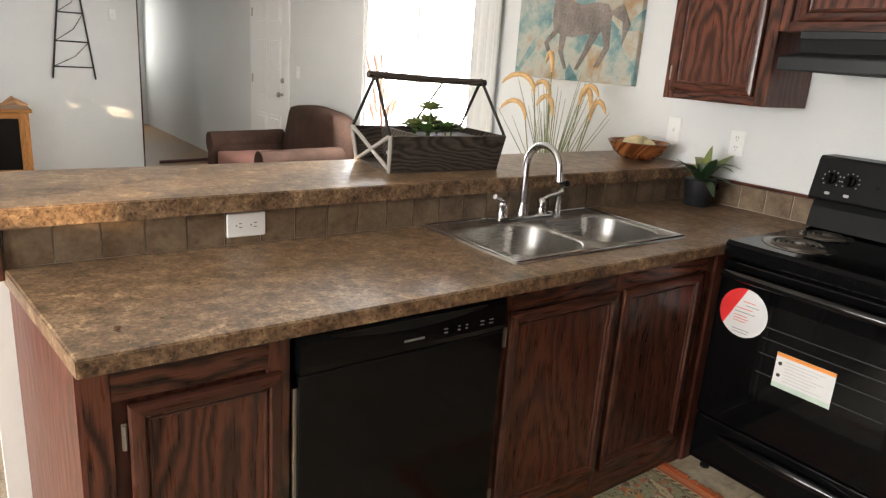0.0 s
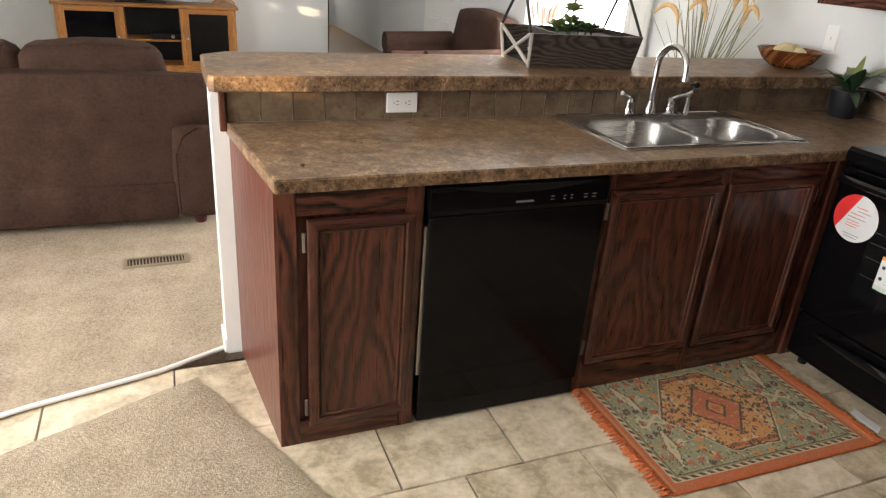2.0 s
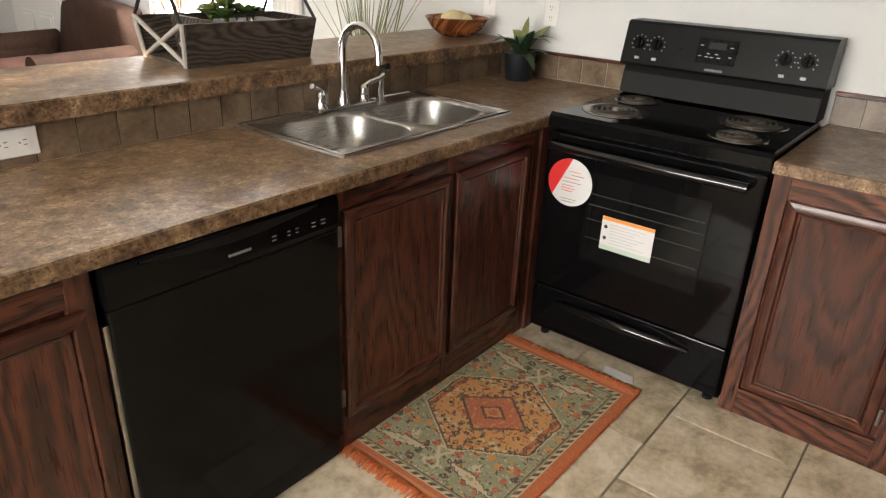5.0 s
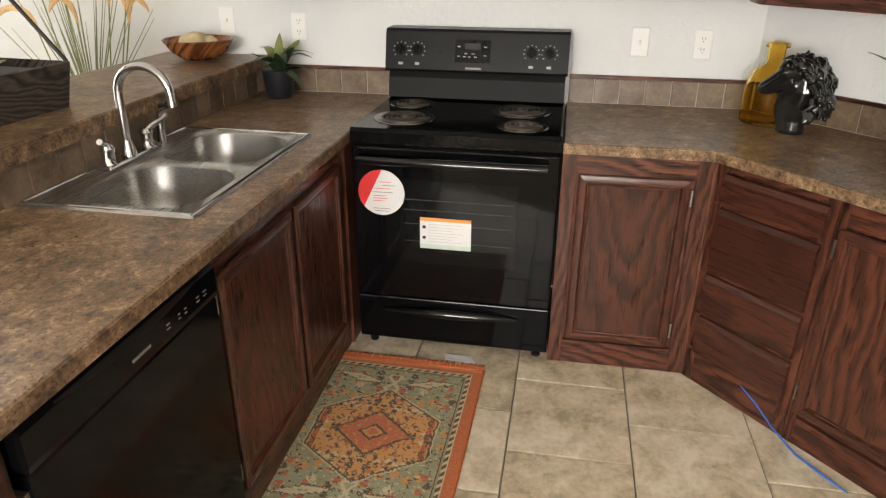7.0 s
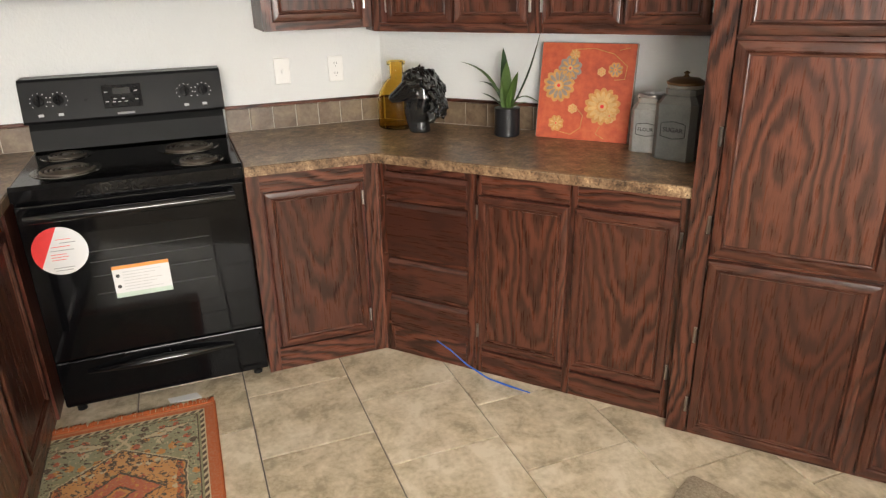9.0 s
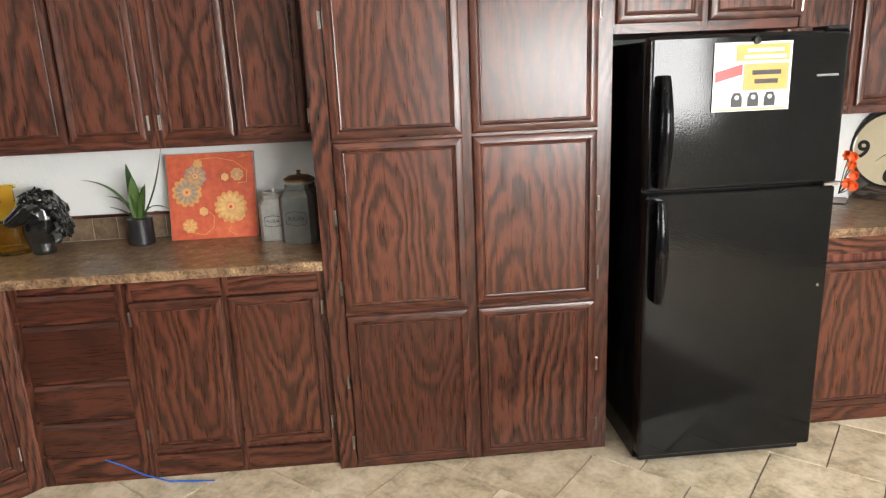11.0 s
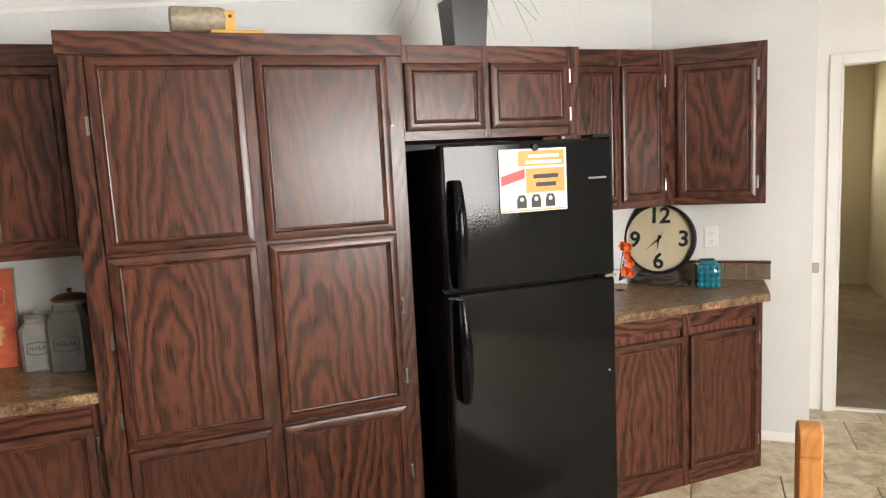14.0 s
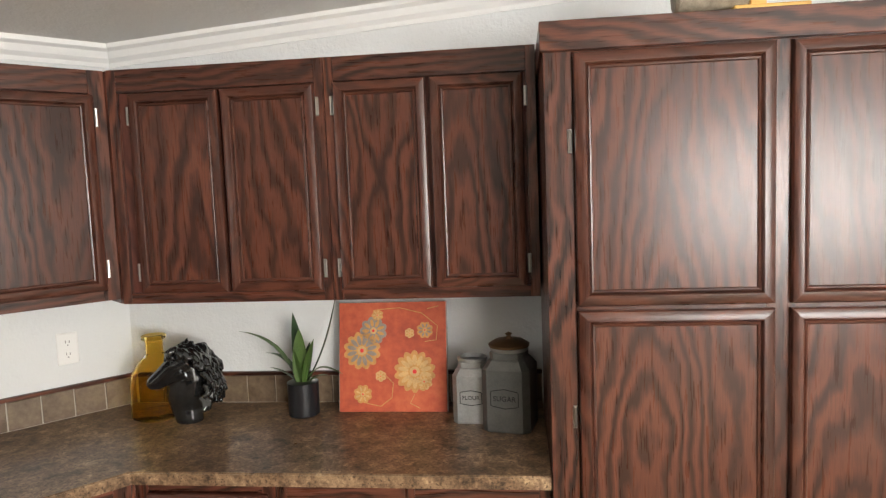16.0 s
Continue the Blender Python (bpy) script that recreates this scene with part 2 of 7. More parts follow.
def make_steel():
    m = material("brushed_stainless_steel", 0.28, 1.0, (0.44, 0.43, 0.41))
    n = Nodes(m)
    f = n.noise(n.coords((3, 240, 240)), 2.0, 3)
    n.rough(n.math("MULTIPLY_ADD", f, 0.12, 0.22))
    n.bump(f, 0.03, 0.0004)
    return m


steel = make_steel()
chrome = plain("chrome", (0.62, 0.62, 0.62), 0.12, 1.0, 0.03)
nickel = plain("brushed_nickel", (0.42, 0.4, 0.37), 0.3, 1.0, 0.08)
coil_metal = plain("dark_burner_coil", (0.1, 0.085, 0.07), 0.38, 0.6, 0.2, 40)
drip_steel = plain("dark_chrome_drip_pan", (0.26, 0.25, 0.23), 0.22, 1.0, 0.1)
plastic_white = plain("white_plastic", (0.8, 0.8, 0.78), 0.3, 0, 0.02)
paper_white = plain("white_paper", (0.66, 0.66, 0.66), 0.45, 0, 0.03)
grey_ink = plain("grey_ink", (0.19, 0.19, 0.19), 0.6)
dial_ink = plain("pale_dial_ink", (0.45, 0.45, 0.45), 0.5)
red_ink = plain("red_ink", (0.7, 0.03, 0.03), 0.4)
orange_ink = plain("orange_ink", (0.8, 0.3, 0.07), 0.4)
yellow_ink = plain("yellow_ink", (0.74, 0.31, 0.05), 0.4)
black_ink = plain("black_ink", (0.02, 0.02, 0.02), 0.5)
mint_ink = plain("pale_green_ink", (0.5, 0.6, 0.52), 0.5)
suede = plain("brown_suede", (0.045, 0.024, 0.017), 0.85, 0, 0.6, 7, 0.6, 0, 0.15)
suede_light = plain("rust_suede_cushion", (0.2, 0.09, 0.07), 0.8, 0, 0.15, 8, 0.4)
dark_foot = plain("dark_red_wood_foot", (0.06, 0.012, 0.01), 0.35)
leaf_green = plain("green_leaf", (0.06, 0.11, 0.024), 0.45, 0, 0.5, 18)
leaf_dark = plain("dark_green_leaf", (0.02, 0.05, 0.018), 0.45, 0, 0.4, 18)
leaf_pale = plain("yellow_green_leaf", (0.17, 0.2, 0.055), 0.45, 0, 0.3, 18)
leaf_agave = plain("grey_green_leaf", (0.05, 0.075, 0.035), 0.5, 0, 0.4, 18)
reed_green = plain("reed_green", (0.2, 0.23, 0.13), 0.6, 0, 0.3, 20)
plume = plain("golden_plume", (0.66, 0.43, 0.2), 0.85, 0, 0.3, 30)
plume_pink = plain("dusty_pink_plume", (0.42, 0.26, 0.19), 0.85, 0, 0.3, 30)
amber = material("amber_glass", 0.03, 0, (1.0, 0.8, 0.3))
amber.node_tree.nodes["Principled BSDF"].inputs["Transmission Weight"].default_value = 1.0
amber.node_tree.nodes["Principled BSDF"].inputs["IOR"].default_value = 1.15
glaze_black = plain("black_glaze", (0.01, 0.01, 0.01), 0.14, 0, 0.3, 20, 0.2, 0.6)
pot_black = plain("satin_black_pot", (0.014, 0.014, 0.016), 0.3)
pot_slate = plain("dark_slate_pot", (0.012, 0.013, 0.016), 0.35)
zinc = plain("galvanised_zinc", (0.42, 0.43, 0.42), 0.42, 0.75, 0.25, 22, 0.15)
zinc_dark = plain("dark_galvanised_zinc", (0.17, 0.175, 0.165), 0.45, 0.7, 0.25, 22, 0.15)
teal = plain("teal_ceramic", (0.01, 0.16, 0.22), 0.15, 0, 0.2, 12, 0, 0.5)
orange_petal = plain("orange_petal", (0.85, 0.12, 0.015), 0.5, 0, 0.15)
clock_cream = plain("cream_clock_face", (0.66, 0.58, 0.4), 0.5, 0, 0.08, 6)
cork_pebble = plain("pebbled_jar_fill", (0.32, 0.27, 0.2), 0.4, 0, 0.6, 60, 0.5)
blue_tape = plain("blue_tape", (0.02, 0.12, 0.55), 0.45)
wire_dark = plain("dark_iron", (0.03, 0.027, 0.024), 0.5, 0.6, 0.2)
wire_pale = plain("whitewashed_wood", (0.32, 0.29, 0.26), 0.7, 0, 0.25, 30)
vent_tan = plain("tan_metal_vent", (0.3, 0.24, 0.17), 0.4, 0.3)
# dark tone for potting soil, and for painted shade in the vent and holder
soil_and_hole_shade = plain("soil_and_hole_shadow", (0.03, 0.025, 0.02), 0.8)
fringe_mat = plain("rust_fringe", (0.5, 0.13, 0.04), 0.9, 0, 0.3, 60, 0.5)
sheer = plain("white_sheer_curtain", (0.8, 0.8, 0.78), 0.8, 0, 0.04, 3)
brass_dark = plain("aged_brass", (0.2, 0.12, 0.06), 0.4, 0.8, 0.2)
screen_black = plain("black_screen", (0.006, 0.006, 0.008), 0.08)
tan_paper = plain("kraft_label", (0.65, 0.38, 0.1), 0.6, 0, 0.1)
glass = material("clear_glass", 0.0, 0, (1, 1, 1))
glass.node_tree.nodes["Principled BSDF"].inputs["Transmission Weight"].default_value = 1.0
glass.node_tree.nodes["Principled BSDF"].inputs["IOR"].default_value = 1.1


# ---- builders ----
def to_mesh(name, bm, mats):
    me = bpy.data.meshes.new(name)
    bmesh.ops.recalc_face_normals(bm, faces=bm.faces)
    bm.to_mesh(me)
    bm.free()
    for m in mats if isinstance(mats, (list, tuple)) else [mats]:
        me.materials.append(m)
    return me


def smooth(ob, angle=40):
    me = ob.data
    me.polygons.foreach_set("use_smooth", [True] * len(me.polygons))
    me.set_sharp_from_angle(angle=radians(angle))
    return ob


def part(name, bm, mat, parent, label="", round_=False):
    ob = new(name, to_mesh(name, bm, mat))
    if parent is not None:
        ob.parent = parent
    if label:
        ob["label"] = label
    return smooth(ob) if round_ else ob


def thing(name, m, label, category, group=""):
    ob = new(name)
    ob.empty_display_size = 0.05
    ob.matrix_world = m
    return tagged(ob, label, category, group)


def solo(name, bm, mat, m, label, category, group="", round_=False, kind=""):
    """A thing that is one mesh."""
    ob = new(name, to_mesh(name, bm, mat))
    ob.matrix_world = m
    tagged(ob, label, category, group, kind)
    return smooth(ob) if round_ else ob


def add_box(bm, x0, x1, y0, y1, z0, z1, bevel=0.0, seg=1):
    r = bmesh.ops.create_cube(bm, size=1.0)
    vs = r["verts"]
    for v in vs:
        v.co = Vector(((x0 + x1) / 2 + v.co.x * (x1 - x0), (y0 + y1) / 2 + v.co.y * (y1 - y0), (z0 + z1) / 2 + v.co.z * (z1 - z0)))
    if bevel:
        es = {e for v in vs for e in v.link_edges}
        bmesh.ops.bevel(bm, geom=list(es), offset=bevel, segments=seg, affect="EDGES", profile=0.5)
    return bm


def box(x0, x1, y0, y1, z0, z1, bevel=0.0, seg=1):
    return add_box(bmesh.new(), x0, x1, y0, y1, z0, z1, bevel, seg)


def add_lathe(bm, profile, n=24, at=(0, 0, 0)):
    """Turns a profile of (radius, z) about the upright axis."""
    rings = []
    for r, z in profile:
        rings.append([bm.verts.new((at[0] + r * math.cos(2 * math.pi * i / n), at[1] + r * math.sin(2 * math.pi * i / n), at[2] + z)) for i in range(n)])
    for a, b in zip(rings, rings[1:]):
        for i in range(n):
            bm.faces.new((a[i], a[(i + 1) % n], b[(i + 1) % n], b[i]))
    for ring in (rings[0], rings[-1]):
        bm.faces.new(ring)
    return bm


def lathe(profile, n=24, at=(0, 0, 0)):
    return add_lathe(bmesh.new(), profile, n, at)


def add_tube(bm, points, radius, n=8):
    """A round bar along points; radius: one number or one for each point."""
    pts = [Vector(p) for p in points]
    rs = radius if isinstance(radius, (list, tuple)) else [radius] * len(pts)
    rings, side = [], None
    for i, p in enumerate(pts):
        d = (pts[min(i + 1, len(pts) - 1)] - pts[max(i - 1, 0)]).normalized()
        if side is None:
            side = d.orthogonal().normalized()
        side = (side - d * side.dot(d)).normalized()
        up = d.cross(side)
        rings.append([bm.verts.new(p + rs[i] * (side * math.cos(2 * math.pi * k / n) + up * math.sin(2 * math.pi * k / n))) for k in range(n)])
    for a, b in zip(rings, rings[1:]):
        for k in range(n):
            bm.faces.new((a[k], a[(k + 1) % n], b[(k + 1) % n], b[k]))
    bm.faces.new(rings[0][::-1])
    bm.faces.new(rings[-1])
    return bm


def tube(points, radius, n=8):
    return add_tube(bmesh.new(), points, radius, n)


def add_prism(bm, outline, axis, lo, hi):
    """An outline of 2D points drawn out along an axis (0: x, 1: y, 2: z)."""
    def at(p, d):
        return {0: (d, p[0], p[1]), 1: (p[0], d, p[1]), 2: (p[0], p[1], d)}[axis]
    a = [bm.verts.new(at(p, lo)) for p in outline]
    b = [bm.verts.new(at(p, hi)) for p in outline]
    n = len(outline)
    for i in range(n):
        bm.faces.new((a[i], a[(i + 1) % n], b[(i + 1) % n], b[i]))
    bm.faces.new(a)
    bm.faces.new(b)
    return bm


def prism(outline, axis, lo, hi, bevel=0.0):
    bm = add_prism(bmesh.new(), outline, axis, lo, hi)
    bmesh.ops.recalc_face_normals(bm, faces=bm.faces)
    if bevel:
        bmesh.ops.bevel(bm, geom=list(bm.edges), offset=bevel, segments=1, affect="EDGES")
    return bm


def circle(r, n=24, cx=0.0, cy=0.0, sy=1.0):
    return [(cx + r * math.cos(2 * math.pi * i / n), cy + sy * r * math.sin(2 * math.pi * i / n)) for i in range(n)]


def lettering(text, size, depth=0.001, bold=0.0):
    """Letters as a mesh, lying in the x-z plane and facing -y."""
    cu = bpy.data.curves.new("lettering", "FONT")
    cu.body, cu.size, cu.extrude, cu.align_x, cu.align_y, cu.offset = text, size, depth, "CENTER", "CENTER", bold
    tmp = bpy.data.objects.new("lettering", cu)
    bm = bmesh.new()
    me = bpy.data.meshes.new_from_object(tmp)
    bm.from_mesh(me)
    bpy.data.objects.remove(tmp)
    bmesh.ops.transform(bm, matrix=Matrix.Rotation(radians(90), 4, "X"), verts=bm.verts)
    return bm


def moved(bm, x=0, y=0, z=0, rz=0.0, rx=0.0, ry=0.0):
    bmesh.ops.transform(bm, matrix=pose(x, y, z, rx, ry, rz), verts=bm.verts)
    return bm


def leaf(bm, base, tip, width, sag=0.0, n=6, fold=0.25, face=None):
    """A blade from base to tip, folded along its rib, with a little thickness."""
    base, tip = Vector(base), Vector(tip)
    d = tip - base
    side = d.cross(Vector(face or (0, 0, 1)))
    side = side.normalized() if side.length > 1e-4 else Vector((1, 0, 0))
    up = side.cross(d).normalized()
    rows = []
    for i in range(n + 1):
        s = i / n
        c = base + d * s + Vector((0, 0, -sag * s * s)) + up * (0.25 * sag * math.sin(math.pi * s))
        w = width * (math.sin(math.pi * min(1, 0.18 + 0.82 * s)) ** 0.8) * 0.5 + 0.0006
        rows.append([bm.verts.new(c - side * w + up * w * fold), bm.verts.new(c), bm.verts.new(c + side * w + up * w * fold), bm.verts.new(c - up * 0.0012)])
    for a, b in zip(rows, rows[1:]):
        for k in range(4):
            j = (k + 1) % 4
            bm.faces.new((a[k], a[j], b[j], b[k]))
    return bm


# ---- cabinets ----
DOOR_PROFILE = [(0.0, 0.0), (0.0, 0.012), (0.003, 0.017), (0.009, 0.019), (0.027, 0.019), (0.03, 0.016), (0.032, 0.01), (0.036, 0.013), (0.04, 0.012), (0.043, 0.007), (0.045, 0.004)]


def door_side(x0, x1, z0, z1, side, y):
    """One of the four mitred sides of a cabinet door, in front of the plane y."""
    bm = bmesh.new()
    rows = []
    for p, h in DOOR_PROFILE:
        l, r, b, t = x0 + p, x1 - p, z0 + p, z1 - p
        ends = {"left": ((l, b), (l, t)), "right": ((r, b), (r, t)), "bottom": ((l, b), (r, b)), "top": ((l, t), (r, t))}[side]
        rows.append([bm.verts.new((e[0], y - h, e[1])) for e in ends])
    rows.append([bm.verts.new((v.co.x, y, v.co.z)) for v in rows[-1]])
    for a, b in zip(rows, rows[1:] + rows[:1]):
        bm.faces.new((a[0], a[1], b[1], b[0]))
    return bm


def centred(ob, parent_at=(0, 0, 0)):
    """Moves a part's origin to the middle of its mesh, so that its grain is centred on it."""
    me = ob.data
    lo = Vector([min(v.co[k] for v in me.vertices) for k in range(3)])
    hi = Vector([max(v.co[k] for v in me.vertices) for k in range(3)])
    c = (lo + hi) / 2
    me.transform(Matrix.Translation(-c))
    ob.location = c - Vector(parent_at)
    return c


def hinge(parent, x, y, z):
    bm = box(x - 0.0055, x + 0.0055, y - 0.003, y, z - 0.03, z + 0.03, 0.001)
    add_tube(bm, [(x, y - 0.005, z - 0.027), (x, y - 0.005, z + 0.027)], 0.004, 6)
    part("hinge", bm, nickel, parent, "small satin nickel hinge").location = -parent.location


def door(cab, x0, x1, z0, z1, y=0.0, hinge_side="", name="door"):
    """A panelled door under a cabinet: the panel, its four mitred sides and its hinges."""
    d = part(name, box(x0 + 0.041, x1 - 0.041, y - 0.008, y - 0.001, z0 + 0.041, z1 - 0.041), panel_v, cab)
    at = centred(d)
    for side in ("left", "right"):
        centred(smooth(part("stile", door_side(x0, x1, z0, z1, side, y), door_v, d), 25), at)
    for side in ("top", "bottom"):
        centred(smooth(part("rail", door_side(x0, x1, z0, z1, side, y), door_h, d), 25), at)
    if hinge_side:
        hx = x0 - 0.008 if hinge_side == "l" else x1 + 0.008
        off = 0.07 if z1 - z0 > 0.4 else 0.05
        for z in (z0 + off, z1 - off):
            hinge(d, hx, y - 0.001, z)
    return d


def drawer(cab, x0, x1, z0, z1, y=0.0):
    """A slab drawer front with a finger lip along its top edge."""
    bm = prism([(y, z0), (y - 0.018, z0 + 0.004), (y - 0.018, z1 - 0.02), (y - 0.008, z1 - 0.004), (y, z1)], 0, x0, x1)
    ob = part("drawer_front", bm, drawer_shaded_h, cab)
    centred(ob)
    return ob


def carcass(cab, x0, x1, depth, z0, z1, mullions=(), rails=(), stile=0.04, top=0.04, bottom=0.1, mat=None):
    """The box of a cabinet behind its face frame; the frame's front is the plane y=0."""
    part("carcass", box(x0, x1, 0.019, depth, z0, z1), mat or wood_side, cab)
    for a, b in [(x0, x0 + stile), (x1 - stile, x1)] + [(m - stile / 2, m + stile / 2) for m in mullions]:
        part("frame_stile", box(a, b, 0.0, 0.019, z0, z1, 0.001), wood_v, cab)
    edges = sorted([x0] + list(mullions) + [x1])
    for a, b in zip(edges, edges[1:]):
        l = a + (stile if a == x0 else stile / 2)
        r = b - (stile if b == x1 else stile / 2)
        for lo, hi in [(z0, z0 + bottom), (z1 - top, z1)] + list(rails):
            part("frame_rail", box(l, r, 0.001, 0.019, lo, hi, 0.001), wood_h, cab)


# ---- the large structure ----
XE, XW, YS, YT = 3.63, -2.5, -2.29, 9.0      # range wall, patio wall, wall by the clock, television wall
TH = radians(41)
CORNER = Vector((2.97, 0.77, 0))              # where the two runs of base cabinets meet
ALONG, FRONT = Vector((-math.cos(TH), -math.sin(TH), 0)), Vector((-math.sin(TH), math.cos(TH), 0))
M_DIAG = pose(CORNER.x, CORNER.y, 0, 0, 0, -139)   # x along the slanting run, y into the wall
M_PEN = pose(0, 2.085, 0)                          # the peninsula's front
M_RANGE = pose(2.97, 2.05, 0, 0, 0, -90)           # the range wall's front
BACK = 0.61                                        # depth from the slanting fronts to their wall


def slant(a, v, z=0.0):
    return CORNER + ALONG * a + FRONT * v + Vector((0, 0, z))


def xy(a, v):
    p = slant(a, v)
    return (p.x, p.y)


def ceiling_z(x):
    return 2.235 + 0.1 * (XE - x) if x > -0.1 else 2.235 + 0.1 * (XE + 0.1) - 0.1 * (-0.1 - x)


def structure(name, bm, mat, label="", round_=False):
    return solo(name, bm, mat, Matrix(), label or "pale grey textured wall", name.split("_")[0], "", round_, "structure")


# floors
structure("floor", box(XW, XE, -7.0, 2.62, -0.06, -0.006), grout, "dark grout bed under the kitchen floor tiles")
bm = prism([(XW, 2.0), (-0.6, 2.24), (0.13, 2.49), (0.54, 2.595), (0.77, 2.70), (XE, 2.70), (XE, 9.0), (XW, 9.0)], 2, -0.05, 0.006)
structure("floor_living", bm, carpet, "beige plush carpet of the living room")
structure("floor_hall", box(2.0, XE, 9.0, 13.5, -0.05, 0.004), hall_floor, "brown hall floor")
structure("floor_passage", box(-1.6, -0.42, -7.0, -2.86, -0.05, 0.006), carpet, "tan carpet of the passage")

# walls
bm = bmesh.new()
for y0, y1, z0, z1 in [(0.35, 4.35, 0, 2.75), (4.35, 5.93, 0, 0.75), (4.35, 5.93, 2.1, 2.75), (5.93, 7.47, 0, 2.75), (7.47, 8.38, 2.06, 2.75), (8.38, 13.5, 0, 2.75)]:
    add_box(bm, XE, XE + 0.14, y0, y1, z0, z1)
structure("wall_east", bm, wall_paint)
p0, p1 = xy(-0.36, -BACK), xy(3.99, -BACK)
q0, q1 = xy(-0.30, -BACK - 0.12), xy(3.93, -BACK - 0.12)
structure("wall_slant", prism([p0, p1, q1, q0], 2, 0, 3.0), wall_paint)
structure("wall_south", box(-0.41, 0.52, YS - 0.1, YS, 0, 3.0), wall_paint)
structure("wall_return", box(-0.41, -0.3, -2.9, YS - 0.1, 0, 3.0), trim_white, "white painted return wall")
bm = bmesh.new()
for x0, x1, z0, z1 in [(-0.61, -0.41, 0, 3.0), (-1.43, -0.61, 2.03, 3.0), (XW, -1.43, 0, 3.0)]:
    add_box(bm, x0, x1, -2.93, -2.83, z0, z1)
structure("wall_dining", bm, trim_white, "white wall with a doorway to the passage")
for name, b in (("wall_passage_east", (-0.52, -0.42, -7.0, -2.93)), ("wall_passage_west", (-1.7, -1.6, -7.0, -2.93)), ("wall_passage_end", (-1.7, -0.42, -7.05, -6.95))):
    structure(name, box(b[0], b[1], b[2], b[3], 0, 2.6), cream_paint, "cream painted passage wall")
structure("ceiling_passage", box(-1.7, -0.42, -7.05, -2.93, 2.4, 2.5), cream_paint, "cream passage ceiling")
bm = bmesh.new()
for y0, y1, z0, z1 in [(-2.93, -1.85, 0, 2.9), (-1.85, -0.55, 0, 0.85), (-1.85, -0.55, 2.0, 2.9), (-0.55, 0.15, 0, 2.9), (0.15, 2.85, 2.06, 2.9), (2.85, 6.4, 0, 2.9), (6.4, 7.3, 0, 1.0), (6.4, 7.3, 1.9, 2.9), (7.3, 9.1, 0, 2.9)]:
    add_box(bm, XW - 0.14, XW, y0, y1, z0, z1)
structure("wall_west", bm, wall_paint)
structure("wall_north", box(XW, 2.56, YT, YT + 0.12, 0, 2.9), wall_paint)
structure("wall_hall_west", box(2.44, 2.56, YT + 0.12, 13.5, 0, 2.9), wall_paint)
structure("wall_hall_end", box(2.44, XE, 13.4, 13.5, 0, 2.9), wall_paint)
structure("corner_trim", box(2.56, 2.575, YT - 0.006, YT + 0.06, 0, 2.6, 0.002), wood_v, "dark wooden corner trim at the hall opening")

# vaulted ceiling and its moulding
bm = bmesh.new()
prof = [(XE + 0.14, ceiling_z(XE + 0.14)), (-0.1, ceiling_z(-0.1)), (XW - 0.14, ceiling_z(XW - 0.14))]
out = prof + [(x, z + 0.1) for x, z in reversed(prof)]
add_prism(bm, out, 1, -2.95, 13.5)
structure("ceiling", bm, ceiling_paint, "white vaulted ceiling")


def moulding(name, a, b):
    """Crown moulding under the ceiling between two points of a wall; the wall is on the right when walking from a to b."""
    a, b = Vector(a), Vector(b)
    d = b - a
    side = Vector((d.y, -d.x, 0)).normalized()
    prof_m = [(0.0, -0.075), (0.006, -0.075), (0.01, -0.06), (0.022, -0.045), (0.03, -0.022), (0.044, -0.012), (0.05, 0.02), (0.0, 0.02)]
    bm = bmesh.new()
    rows = [[bm.verts.new(e + side * s + Vector((0, 0, z))) for s, z in prof_m] for e in (a, b)]
    n = len(prof_m)
    for i in range(n):
        bm.faces.new((rows[0][i], rows[0][(i + 1) % n], rows[1][(i + 1) % n], rows[1][i]))
    bm.faces.new(rows[0])
    bm.faces.new(rows[1])
    structure(name, bm, trim_white, "white crown moulding")


c0 = Vector((XE, 0.536, ceiling_z(XE)))
c1 = slant(3.96, -BACK)
moulding("trim_slant", c0, (c1.x, c1.y, ceiling_z(c1.x)))
moulding("trim_east", (XE, 9.0, ceiling_z(XE)), c0)
moulding("trim_south", (c1.x, YS, ceiling_z(c1.x)), (-0.41, YS, ceiling_z(-0.41)))

# doorway trim, baseboards, living-room door and window
bm = box(-0.61, -0.55, -2.83, -2.81, 0, 2.09, 0.003)
add_box(bm, -1.49, -1.43, -2.83, -2.81, 0, 2.09, 0.003)
add_box(bm, -1.43, -0.61, -2.83, -2.81, 2.03, 2.09, 0.003)
add_box(bm, -0.625, -0.61, -2.93, -2.83, 0, 2.03)
structure("trim_doorway", bm, trim_white, "white door casing")
structure("baseboard_south", box(-0.405, -0.16, YS, YS + 0.012, 0, 0.055, 0.003), trim_white, "white baseboard")
structure("threshold", box(-1.43, -0.61, -2.88, -2.84, 0.0, 0.012, 0.003), trim_white, "pale door threshold")
strike = solo("strike_plate", box(-0.518, -0.482, -2.83, -2.822, 0.84, 0.9, 0.004), nickel, Matrix(), "small satin nickel strike plate on white wall", "latch")

fd = thing("door_entry", pose(XE + 0.03, 7.47, 0, 0, 0, 90), "white six-panel entry door, closed", "door")
fd["kind"] = "structure"
part("leaf", box(0.0, 0.91, -0.0, 0.045, 0.0, 2.06), trim_white, fd)
for px in (0.12, 0.50):
    for z0, z1 in ((0.2, 0.75), (0.9, 1.55), (1.67, 1.93)):
        bm = prism([(px, z0), (px + 0.29, z0), (px + 0.29, z1), (px, z1)], 1, 0.045, 0.05)
        add_box(bm, px + 0.035, px + 0.255, 0.05, 0.058, z0 + 0.035, z1 - 0.035, 0.006)
        part("panel", bm, trim_white, fd)
